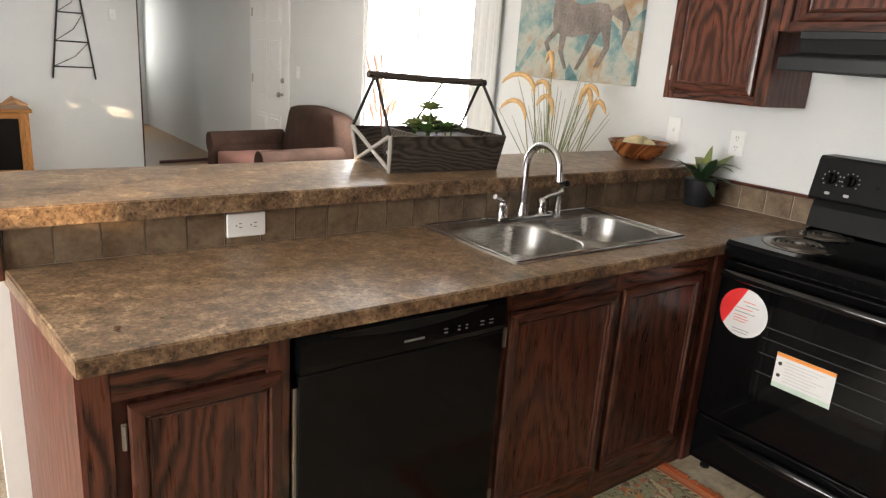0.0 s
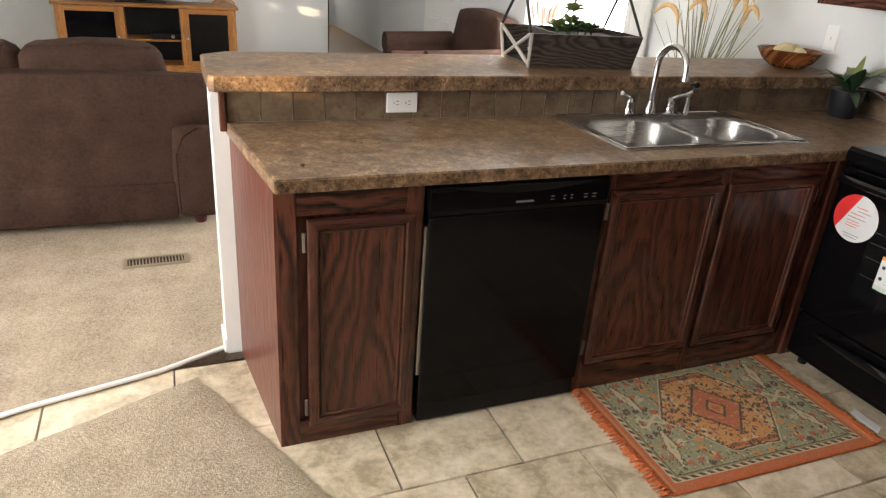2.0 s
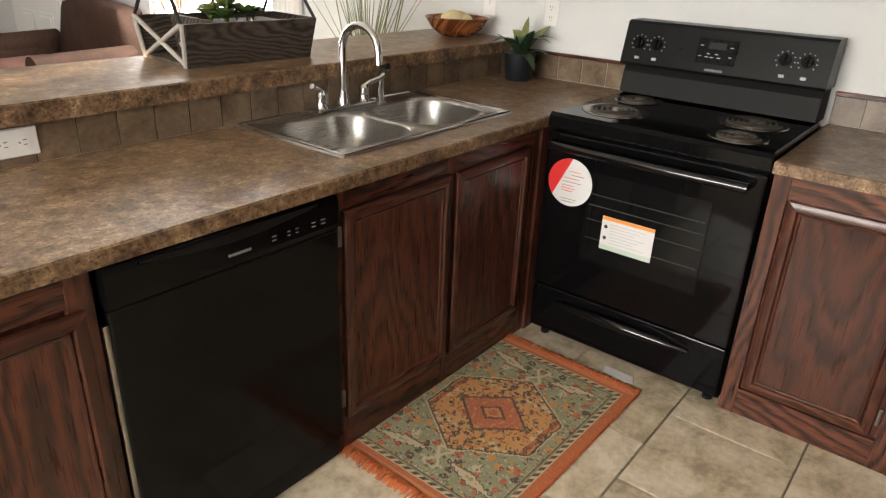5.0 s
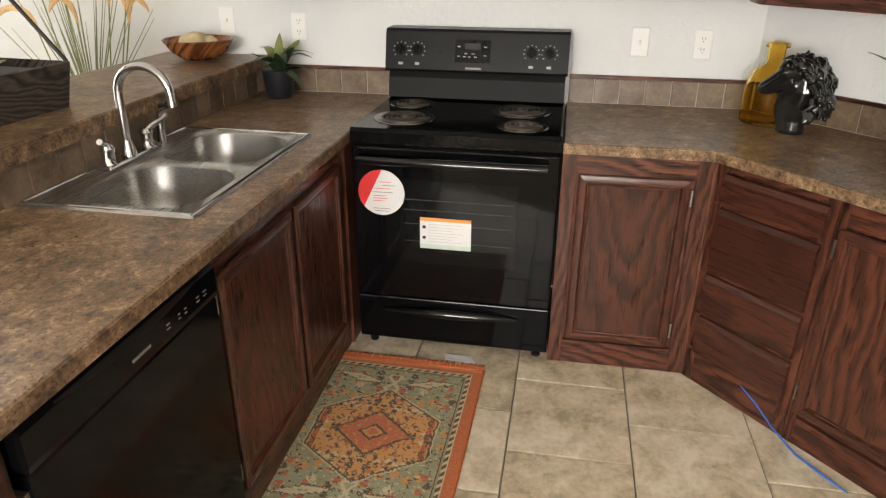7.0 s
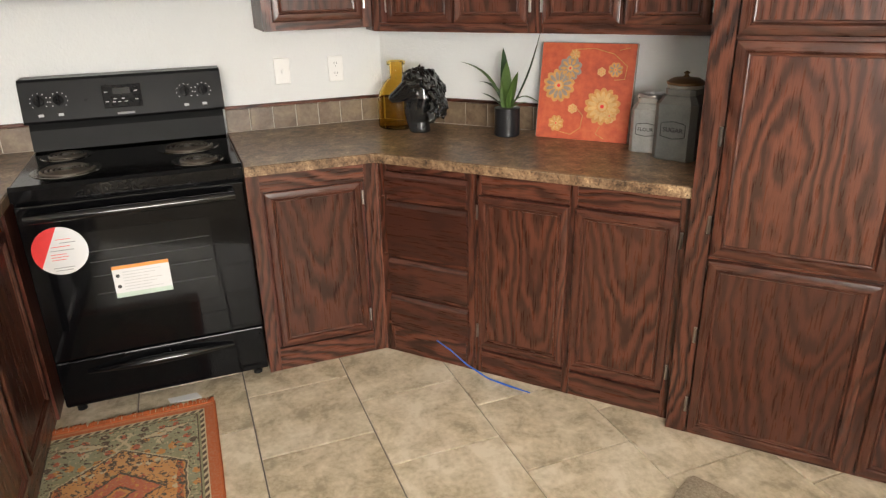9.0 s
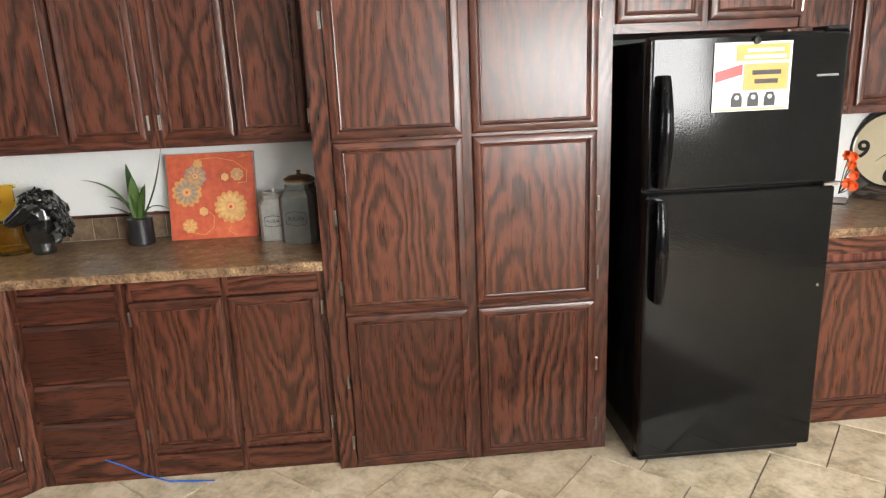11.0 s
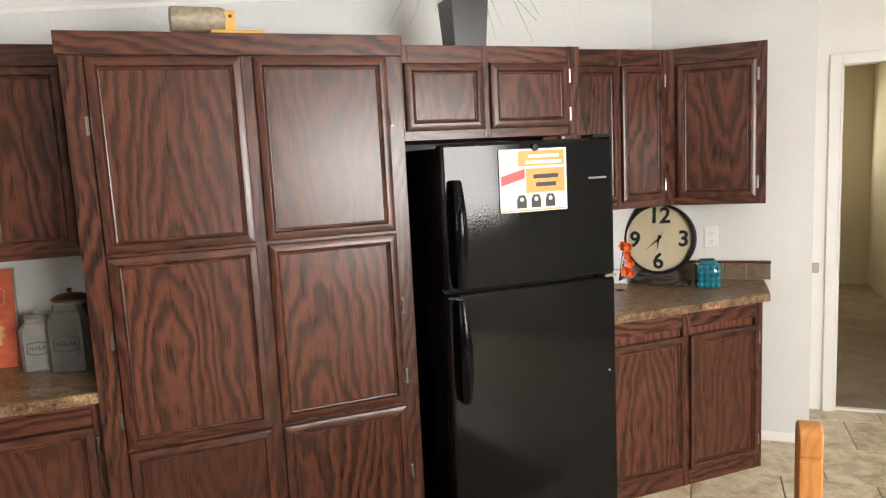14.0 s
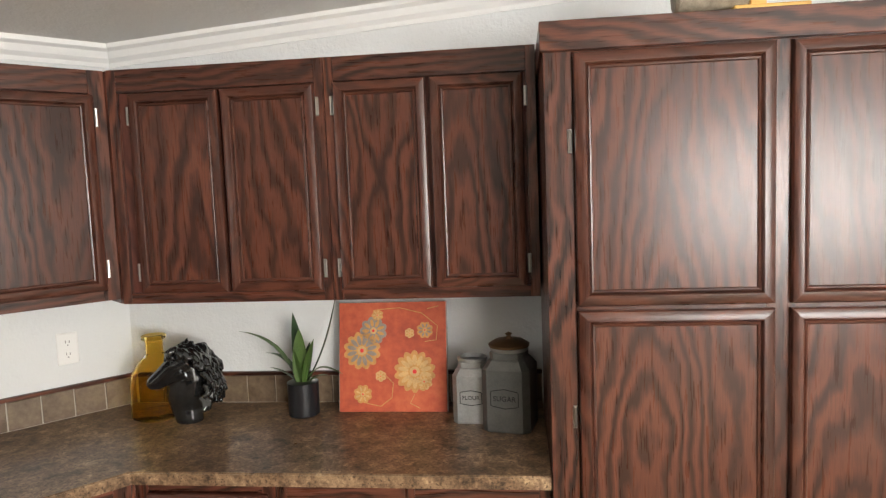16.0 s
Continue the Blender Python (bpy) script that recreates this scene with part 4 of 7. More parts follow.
    pts = [(0.04 + 0.68 * k / 12, -0.075 - 0.018 * math.sin(math.pi * k / 12), 0.808 + 0.004 * math.sin(math.pi * k / 12)) for k in range(13)]
    h = part("oven_handle", tube(pts, 0.016, 12), black_gloss, oven, "bowed black handle", True)
    for x in (0.05, 0.71):
        part("handle_post", box(x - 0.012, x + 0.012, -0.075, -0.03, 0.797, 0.82, 0.003), black_enamel, h)
    # warming drawer
    dr = part("storage_drawer", box(x0 + 0.003, x1 - 0.003, -0.03, -0.002, 0.05, 0.238, 0.005, 2), black_enamel, t)
    pts = [(0.11 + 0.53 * k / 12, -0.036 - 0.022 * math.sin(math.pi * k / 12), 0.185 + 0.01 * math.sin(math.pi * k / 12)) for k in range(13)]
    part("drawer_grip", tube(pts, [0.006 + 0.013 * math.sin(math.pi * k / 12) for k in range(13)], 10), black_gloss, dr, "arched black grip", True)
    for x in (0.05, 0.72):
        for y in (0.03, 0.58):
            part("foot", lathe([(0.018, 0.0), (0.018, 0.014), (0.01, 0.015), (0.01, 0.034)], 10, (x, y, 0)), black_matte, t)
    # stickers
    bm = add_prism(bmesh.new(), circle(0.088, 40, 0.117, 0.674), 1, -0.0362, -0.0352)
    st = part("round_sticker", bm, paper_white, oven, "round white sticker with a red wedge")
    arc = [(0.117 + 0.088 * math.cos(radians(a)), 0.674 + 0.088 * math.sin(radians(a))) for a in range(88, 226, 6)]
    part("red_wedge", add_prism(bmesh.new(), arc, 1, -0.0368, -0.0362), red_ink, st)
    for z, a, b, m in ((0.716, 0.11, 0.155, red_ink), (0.703, 0.12, 0.17, grey_ink), (0.69, 0.09, 0.15, red_ink), (0.676, 0.085, 0.16, grey_ink), (0.662, 0.085, 0.135, red_ink), (0.652, 0.085, 0.14, red_ink), (0.642, 0.085, 0.13, red_ink), (0.612, 0.085, 0.15, grey_ink), (0.602, 0.09, 0.145, grey_ink)):
        part("print_line", box(a, b, -0.0367, -0.0362, z - 0.0011, z + 0.0011), m, st)
    st = part("label_sticker", box(0.262, 0.455, -0.0376, -0.0364, 0.464, 0.588), paper_white, oven, "white warning label with an orange header")
    part("header", box(0.262, 0.455, -0.038, -0.0376, 0.575, 0.588), orange_ink, st)
    part("footer", box(0.262, 0.455, -0.038, -0.0376, 0.464, 0.482), mint_ink, st)
    for k in range(7):
        z = 0.562 - k * 0.0115
        part("print_line", box(0.295, 0.425 - 0.02 * (k % 3), -0.038, -0.0376, z - 0.001, z + 0.001), dial_ink, st)
    for z in (0.55, 0.508):
        part("warning_mark", lathe([(0.007, 0), (0.007, 0.0004)], 12), black_ink, st).matrix_basis = pose(0.278, -0.0376, z, 90)


electric_range()


def range_hood():
    t = thing("range_hood", M_RUP, "black range hood under the short cabinet", "range hood")
    bm = prism([(0.3, 1.64), (-0.04, 1.64), (-0.05, 1.565), (-0.16, 1.548), (-0.165, 1.51), (-0.15, 1.5), (0.3, 1.5)], 0, -0.046, 0.853)
    part("canopy", bm, black_matte, t)
    part("front_lip", box(-0.048, 0.855, -0.172, -0.15, 1.5, 1.545, 0.003), hood_grey, t, "satin grey-black front lip")
    part("top_band", box(-0.048, 0.855, -0.055, -0.03, 1.612, 1.638, 0.002), hood_grey, t, "satin grey-black top band")
    for x in (0.62, 0.67):
        part("switch", box(x, x + 0.022, -0.176, -0.171, 1.516, 1.532, 0.001), black_matte, t)
    part("filter", box(0.1, 0.7, -0.08, 0.2, 1.497, 1.5), black_matte, t)


range_hood()


def refrigerator():
    t = thing("refrigerator", M_DIAG @ pose(2.405, -0.25, 0), "black pebbled top-freezer refrigerator", "refrigerator")
    W = 0.715
    part("body", box(0.005, W - 0.005, 0.07, 0.78, 0.02, 1.655, 0.004), fridge_skin, t)
    part("toe_grille", box(0.02, W - 0.02, 0.05, 0.07, 0.02, 0.06), black_matte, t, "black toe grille")
    up = part("freezer_door", box(0.0, W, 0.0, 0.066, 1.132, 1.668, 0.012, 3), fridge_skin, t)
    lo = part("fridge_door", box(0.0, W, 0.0, 0.066, 0.062, 1.12, 0.012, 3), fridge_skin, t)
    part("gasket", box(0.012, W - 0.012, 0.066, 0.072, 0.09, 1.66), black_matte, t)
    def grip(parent, z0, z1, sgn):
        pts = []
        for k in range(13):
            s = k / 12
            z = z0 + (z1 - z0) * s
            pts.append((0.045, -0.016 - 0.036 * math.sin(math.pi * (0.12 + 0.76 * s)), z))
        bm = bmesh.new()
        add_tube(bm, pts, [0.012 + 0.006 * math.sin(math.pi * k / 12) for k in range(13)], 10)
        for v in bm.verts:
            v.co.x = 0.045 + (v.co.x - 0.045) * 1.35
        h = part("handle", bm, black_enamel, parent, "long curved black handle", True)
        for z in (z0 + 0.01, z1 - 0.01):
            part("handle_foot", box(0.03, 0.06, -0.03, 0.002, z - 0.014, z + 0.014, 0.004), black_enamel, h)
    grip(up, 1.15, 1.535, 1)
    grip(lo, 0.72, 1.1, -1)
    for z in (1.126,):
        part("hinge", box(W - 0.05, W + 0.004, -0.004, 0.05, z - 0.005, z + 0.005, 0.001), nickel, t, "pale metal hinge")
    part("top_hinge", box(W - 0.09, W - 0.01, 0.0, 0.09, 1.668, 1.682, 0.003), black_matte, t)
    part("badge", box(W - 0.115, W - 0.035, -0.003, 0.0, 1.512, 1.52), grey_ink, up, "small pale badge")
    part("lock_dot", lathe([(0.005, 0), (0.005, 0.003)], 10), nickel, lo).matrix_basis = pose(W - 0.035, 0, 0.74, 90)
    for x in (0.05, W - 0.06):
        part("foot", lathe([(0.02, 0.0), (0.02, 0.02)], 10, (x, 0.1, 0)), black_matte, t)
        part("foot", lathe([(0.02, 0.0), (0.02, 0.02)], 10, (x, 0.7, 0)), black_matte, t)
    # the sheet held by a magnet
    p = thing("paper_sheet", M_DIAG @ pose(2.405, -0.2525, 0), "white advertising sheet with orange blocks on the refrigerator", "paper")
    part("sheet", box(0.222, 0.502, -0.003, -0.001, 1.405, 1.638), paper_white, p)
    part("orange_block", box(0.33, 0.492, -0.0042, -0.003, 1.475, 1.565), orange_ink, p)
    part("yellow_block", box(0.30, 0.492, -0.0042, -0.003, 1.575, 1.63), yellow_ink, p)
    part("red_band", prism([(0.228, 1.505), (0.325, 1.53), (0.325, 1.565), (0.228, 1.54)], 1, -0.0042, -0.003), red_ink, p)
    part("picture_block", box(0.245, 0.29, -0.0042, -0.003, 1.578, 1.63), mint_ink, p)
    part("yellow_panel", box(0.345, 0.478, -0.005, -0.0042, 1.488, 1.552), yellow_ink, p)
    for x0, x1, z in ((0.36, 0.465, 1.535), (0.37, 0.455, 1.505)):
        part("print_bar", box(x0, x1, -0.0056, -0.005, z - 0.008, z + 0.008), black_ink, p)
    for x0, x1, z in ((0.34, 0.47, 1.61), (0.33, 0.48, 1.588)):
        part("print_bar", box(x0, x1, -0.005, -0.0042, z - 0.006, z + 0.006), paper_white, p)
    for x in (0.31, 0.37, 0.43):
        bm = add_prism(bmesh.new(), [(x - 0.02, 1.42), (x + 0.02, 1.42), (x + 0.02, 1.45), (x + 0.012, 1.468), (x - 0.012, 1.468), (x - 0.02, 1.45)], 1, -0.0042, -0.003)
        part("badge_shape", bm, black_ink, p)
        part("badge_dot", lathe([(0.008, 0), (0.008, 0.0006)], 12), paper_white, p).matrix_basis = pose(x, -0.0042, 1.452, 90)
    part("footer_band", box(0.228, 0.495, -0.004, -0.003, 1.408, 1.413), yellow_ink, p)
    solo("magnet", lathe([(0.014, 0), (0.012, 0.01), (0.0, 0.011)], 14), black_plastic, M_DIAG @ pose(2.405 + 0.37, -0.256, 1.642, 90), "small round black magnet on the refrigerator", "magnet", "", True)


refrigerator()


# ---- sink and tap ----
def basin(bm, x0, x1, y0, y1, z, depth, r=0.11):
    """A basin pressed into the deck, with rounded corners."""
    rings = []
    for inset, dz in ((0.0, 0.0), (0.006, -0.006), (0.012, -depth + 0.04), (0.03, -depth + 0.008), (0.06, -depth)):
        ring = []
        rr = max(r - inset * 0.3, 0.02)
        for cx, cy, a0 in ((x1 - inset - rr, y1 - inset - rr, 0), (x0 + inset + rr, y1 - inset - rr, 90), (x0 + inset + rr, y0 + inset + rr, 180), (x1 - inset - rr, y0 + inset + rr, 270)):
            for k in range(7):
                a = radians(a0 + 15 * k)
                ring.append(bm.verts.new((cx + rr * math.cos(a), cy + rr * math.sin(a), z + dz)))
        rings.append(ring)
    n = len(rings[0])
    for a, b in zip(rings, rings[1:]):
        for k in range(n):
            bm.faces.new((a[k], a[(k + 1) % n], b[(k + 1) % n], b[k]))
    bm.faces.new(rings[-1])
    return rings[0]


def sink():
    t = thing("sink", Matrix(), "stainless double-bowl kitchen sink set in the counter", "sink")
    z = CT + 0.006
    bm = bmesh.new()
    mid = (SX0 + SX1) / 2
    bowls = ((SX0 + 0.035, mid - 0.018, SY0 + 0.03, SY1 - 0.1), (mid + 0.018, SX1 - 0.035, SY0 + 0.03, SY1 - 0.1))
    holes = [basin(bm, *b, z, 0.17) for b in bowls]
    # the deck: an outer rim joined to the two openings
    outer = [bm.verts.new((x, y, z)) for x, y in ((SX0, SY0), (mid, SY0), (SX1, SY0), (SX1, SY1), (mid, SY1), (SX0, SY1))]
    low = [bm.verts.new((v.co.x + (0.004 if v.co.x > mid else -0.004 if v.co.x < mid else 0), v.co.y + (0.004 if v.co.y > SY0 else -0.004), CT + 0.0005)) for v in outer]
    for k in range(6):
        bm.faces.new((outer[k], outer[(k + 1) % 6], low[(k + 1) % 6], low[k]))
    for hole, corner in ((holes[0], (outer[4], outer[5], outer[0], outer[1])), (holes[1], (outer[3], outer[4], outer[1], outer[2]))):
        # the hole's quarters start at its right upper corner and run to the left
        tr, tl, bl, br = corner
        q = [hole[0:7], hole[7:14], hole[14:21], hole[21:28]]
        for c, quarter in zip(corner, q):
            for u, v in zip(quarter, quarter[1:]):
                bm.faces.new((c, u, v))
        bm.faces.new((tr, q[0][-1], q[1][0], tl))
        bm.faces.new((tl, q[1][-1], q[2][0], bl))
        bm.faces.new((bl, q[2][-1], q[3][0], br))
        bm.faces.new((br, q[3][-1], q[0][0], tr))
    part("basin", bm, steel, t, "", True)
    e = 0.006
    loop = [(SX0 + e, SY0 + e), (SX1 - e, SY0 + e), (SX1 - e, SY1 - e), (SX0 + e, SY1 - e)]
    for a, b in zip(loop, loop[1:] + loop[:1]):
        part("rim_bead", tube([(*a, z), (*b, z)], 0.0045, 8), chrome, t, "bright rolled rim", True)
    for b in bowls:
        part("drain", lathe([(0.042, 0), (0.04, 0.004), (0.028, 0.003), (0.0, 0.001)], 20, ((b[0] + b[1]) / 2, (b[2] + b[3]) / 2, z - 0.1695)), chrome, t, "round chrome drain", True)
    # tap
    f = thing("faucet", pose(2.465, SY1 - 0.05, z), "chrome gooseneck kitchen faucet with two lever handles", "faucet")
    bm = box(-0.135, 0.135, -0.028, 0.028, 0.0, 0.014, 0.006, 2)
    part("base_plate", bm, chrome, f)
    pts = [(0, 0, 0.012), (0, 0, 0.2)] + [(0, -0.085 + 0.085 * math.cos(radians(a)), 0.2 + 0.085 * math.sin(radians(a))) for a in range(15, 181, 15)] + [(0, -0.172, 0.17)]
    part("spout", tube(pts, [0.0125] * (len(pts) - 1) + [0.0145], 12), chrome, f, "", True)
    part("collar", lathe([(0.024, 0.012), (0.022, 0.03), (0.016, 0.05), (0.014, 0.06)], 16), chrome, f, "", True)
    for sx in (-1, 1):
        part("valve", lathe([(0.024, 0.012), (0.02, 0.02), (0.018, 0.045), (0.021, 0.06), (0.013, 0.072), (0.0, 0.074)], 16, (sx * 0.1, 0, 0)), chrome, f, "", True)
        part("lever", tube([(sx * 0.1, 0, 0.066), (sx * 0.115, -0.015, 0.078), (sx * 0.15, -0.03, 0.09), (sx * 0.17, -0.034, 0.1)], [0.008, 0.009, 0.0075, 0.009], 10), chrome, f, "", True)
    part("sprayer", tube([(0.19, 0.005, 0.0), (0.19, 0.005, 0.05), (0.19, 0.0, 0.1), (0.19, -0.012, 0.118), (0.19, -0.03, 0.124)], [0.017, 0.012, 0.011, 0.013, 0.012], 12), chrome, f, "chrome side sprayer", True)
    part("sprayer_tip", tube([(0.19, -0.006, 0.122), (0.19, -0.034, 0.128)], 0.0125, 10), black_plastic, f)


sink()


def wall_plate(name, m, label, kind):
    t = thing(name, m, label, "outlet" if "outlet" in name else "switch", "wall plates")
    part("plate", box(-0.036, 0.036, -0.006, 0, -0.058, 0.058, 0.003), plastic_white, t)
    if kind == "outlet":
        for z in (-0.022, 0.022):
            o = part("socket", add_prism(bmesh.new(), circle(0.0165, 16, 0, z), 1, -0.0085, -0.006), plastic_white, t)
            for x in (-0.006, 0.006):
                part("slot", box(x - 0.0012, x + 0.0012, -0.0092, -0.0085, z - 0.001, z + 0.008), grey_ink, o)
            part("slot", box(-0.002, 0.002, -0.0092, -0.0085, z - 0.011, z - 0.007), grey_ink, o)
    else:
        part("toggle", box(-0.005, 0.005, -0.016, -0.006, -0.01, 0.008, 0.002), plastic_white, t)
    return t


wall_plate("power_outlet", pose(1.425, 2.66, 0.955, 0, 90, 0), "white double outlet in the tiled backsplash", "outlet")
wall_plate("light_switch", pose(XE, 1.006, 1.152, 0, 0, -90), "white switch plate on the wall", "switch")
wall_plate("power_outlet", pose(XE, 0.758, 1.148, 0, 0, -90), "white double outlet on the wall", "outlet")
wall_plate("light_switch", pose(XE, 2.82, 1.2, 0, 0, -90), "white switch plate on the wall over the bar", "switch")
wall_plate("power_outlet", pose(XE, 2.48, 1.18, 0, 0, -90), "white double outlet on the wall over the counter", "outlet")
wall_plate("power_outlet", pose(0.08, YS, 1.124, 0, 0, 180), "white double outlet beside the clock", "outlet")
wall_plate("light_switch", pose(XE, 7.2, 1.22, 0, 0, -90), "white switch plate beside the entry door", "switch")
wall_plate("thermostat", pose(2.32, YT, 1.66), "small white thermostat on the wall", "switch")


# ---- on the counters ----
def statue():
    """A glazed bust of an animal: a tapering neck and muzzle with a knobbly mane, one plain mesh."""
    bm = bmesh.new()
    rings, n = [], 14
    path = [((0.0, 0, 0.0), 0.046, 0.042), ((-0.002, 0, 0.012), 0.05, 0.044), ((-0.01, 0, 0.05), 0.056, 0.042), ((-0.008, 0, 0.1), 0.07, 0.046), ((0.0, 0, 0.15), 0.072, 0.046), ((0.004, 0, 0.195), 0.06, 0.042), ((-0.004, 0, 0.235), 0.038, 0.034), ((-0.006, 0, 0.255), 0.012, 0.012)]
    for (x, y, z), rx, ry in path:
        rings.append([bm.verts.new((x + rx * math.cos(2 * math.pi * k / n), y + ry * math.sin(2 * math.pi * k / n), z)) for k in range(n)])
    for a, b in zip(rings, rings[1:]):
        for k in range(n):
            bm.faces.new((a[k], a[(k + 1) % n], b[(k + 1) % n], b[k]))
    bm.faces.new(rings[0])
    bm.faces.new(rings[-1])
    # muzzle, jaw, brow, ears
    add_tube(bm, [(0.012, -0.01, 0.222), (-0.03, -0.03, 0.205), (-0.07, -0.046, 0.172), (-0.098, -0.056, 0.148), (-0.108, -0.06, 0.138)], [0.042, 0.038, 0.027, 0.024, 0.014], 12)
    add_tube(bm, [(0.0, -0.022, 0.19), (-0.045, -0.036, 0.168), (-0.088, -0.05, 0.138)], [0.036, 0.026, 0.014], 10)
    add_tube(bm, [(-0.02, -0.055, 0.216), (-0.045, -0.06, 0.2)], [0.012, 0.008], 8)
    add_tube(bm, [(-0.004, 0.012, 0.235), (-0.006, 0.016, 0.268), (0.0, 0.018, 0.292)], [0.014, 0.013, 0.002], 8)
    add_tube(bm, [(-0.008, -0.024, 0.235), (-0.012, -0.03, 0.262), (-0.008, -0.03, 0.284)], [0.013, 0.012, 0.002], 8)
    # curling locks of the mane, from the brow down the back of the neck
    rnd = random.Random(4)
    for k in range(120):
        s = rnd.random()
        ang = radians(118 - 150 * s)
        a = Vector((0.01 + (0.07 + 0.012 * rnd.random()) * math.cos(ang), rnd.uniform(-0.055, 0.045), 0.155 + (0.1 + 0.012 * rnd.random()) * math.sin(ang)))
        out = Vector((math.cos(ang), rnd.uniform(-0.5, 0.3), 0.6 * math.sin(ang) - 0.5)).normalized()
        side = Vector((rnd.uniform(-0.4, 0.6), -0.3, -0.6)).normalized()
        add_tube(bm, [a, a + out * 0.014, a + out * 0.026 + side * 0.012, a + out * 0.022 + side * 0.03, a + out * 0.01 + side * 0.036], [0.011, 0.012, 0.011, 0.009, 0.003], 6)
    p = slant(-0.02, -0.4, CT)
    ob = solo("statue", bm, glaze_black, pose(p.x, p.y, p.z, 0, 0, -139), "glossy black glazed animal-head statue on the counter", "statue", "", True)
    fuse = ob.modifiers.new("fuse", "REMESH")
    fuse.mode, fuse.voxel_size, fuse.use_smooth_shade = "VOXEL", 0.0035, True


statue()
p = slant(-0.165, -0.455, CT)
bm = lathe([(0.0, 0.004), (0.08, 0.0), (0.091, 0.008), (0.092, 0.12), (0.08, 0.165), (0.06, 0.2), (0.034, 0.222), (0.03, 0.235), (0.03, 0.275), (0.042, 0.282), (0.042, 0.295), (0.034, 0.297), (0.028, 0.29), (0.026, 0.235), (0.055, 0.197), (0.076, 0.163), (0.088, 0.12), (0.087, 0.012), (0.0, 0.009)], 32)
bottle = solo("glass_bottle", bm, amber, pose(p.x, p.y, p.z), "amber glass bottle with a wide lip", "bottle", "", True)


def potted_plant(name, m, pot_profile, pot_mat, blades, label, mats, wide=1.35):
    t = thing(name, m, label, "plant")
    part("pot", lathe(pot_profile, 24), pot_mat, t, "", True)
    top = pot_profile[-1][1]
    r0 = pot_profile[-2][0]
    part("soil", lathe([(r0 * 0.92, top - 0.012), (r0 * 0.9, top - 0.008), (0.0, top - 0.004)], 16), soil_and_hole_shade, t)
    for k, (tip, w, sag) in enumerate(blades):
        bm = bmesh.new()
        a = math.atan2(tip[1], tip[0])
        leaf(bm, (0.012 * math.cos(a), 0.012 * math.sin(a), top - 0.012), tip, w * wide, sag, 8)
        part("leaf", bm, mats[k % len(mats)], t, "", True)
    return t


p = slant(0.37, -0.47, CT)
potted_plant("potted_plant", pose(p.x, p.y, p.z, 0, 0, -139), [(0.05, 0.0), (0.054, 0.004), (0.055, 0.118), (0.05, 0.12)], pot_black,
             [((-0.22, 0.0, 0.4), 0.024, 0.1), ((-0.03, 0.02, 0.36), 0.036, 0.0), ((0.05, -0.01, 0.27), 0.044, 0.0), ((0.13, 0.02, 0.37), 0.024, -0.05), ((0.15, -0.02, 0.24), 0.02, 0.09), ((-0.13, 0.01, 0.29), 0.026, 0.07), ((0.0, -0.01, 0.31), 0.04, 0.0), ((-0.1, -0.04, 0.2), 0.022, 0.02), ((0.1, -0.03, 0.17), 0.02, 0.02), ((0.02, 0.04, 0.25), 0.03, 0.0), ((-0.02, -0.02, 0.24), 0.034, 0.0)],
             "strappy green potted plant in a black cylinder pot on the counter", [leaf_green, leaf_dark])
potted_plant("agave_plant", pose(3.47, 2.53, CT, 0, 0, 20), [(0.052, 0.0), (0.057, 0.006), (0.071, 0.12), (0.066, 0.122)], pot_slate,
             [((0.03, -0.02, 0.27), 0.05, 0.0), ((-0.24, -0.05, 0.3), 0.04, 0.12), ((0.25, -0.03, 0.28), 0.04, 0.14), ((-0.19, 0.08, 0.26), 0.04, 0.08), ((0.17, 0.08, 0.29), 0.04, 0.1), ((0.08, -0.16, 0.28), 0.042, 0.11), ((-0.09, -0.15, 0.27), 0.042, 0.09), ((-0.12, -0.08, 0.25), 0.05, 0.02), ((0.13, -0.1, 0.25), 0.05, 0.02), ((-0.2, 0.03, 0.22), 0.045, 0.05), ((0.2, 0.02, 0.2), 0.045, 0.07), ((-0.06, 0.1, 0.22), 0.05, 0.02), ((0.08, 0.09, 0.2), 0.05, 0.03), ((0.0, -0.16, 0.15), 0.05, 0.05), ((-0.15, -0.1, 0.12), 0.04, 0.05), ((0.18, -0.06, 0.1), 0.04, 0.1)],
             "spiky green and dark agave plant in a dark slate pot", [leaf_pale, leaf_dark, leaf_agave, leaf_dark], 1.05)


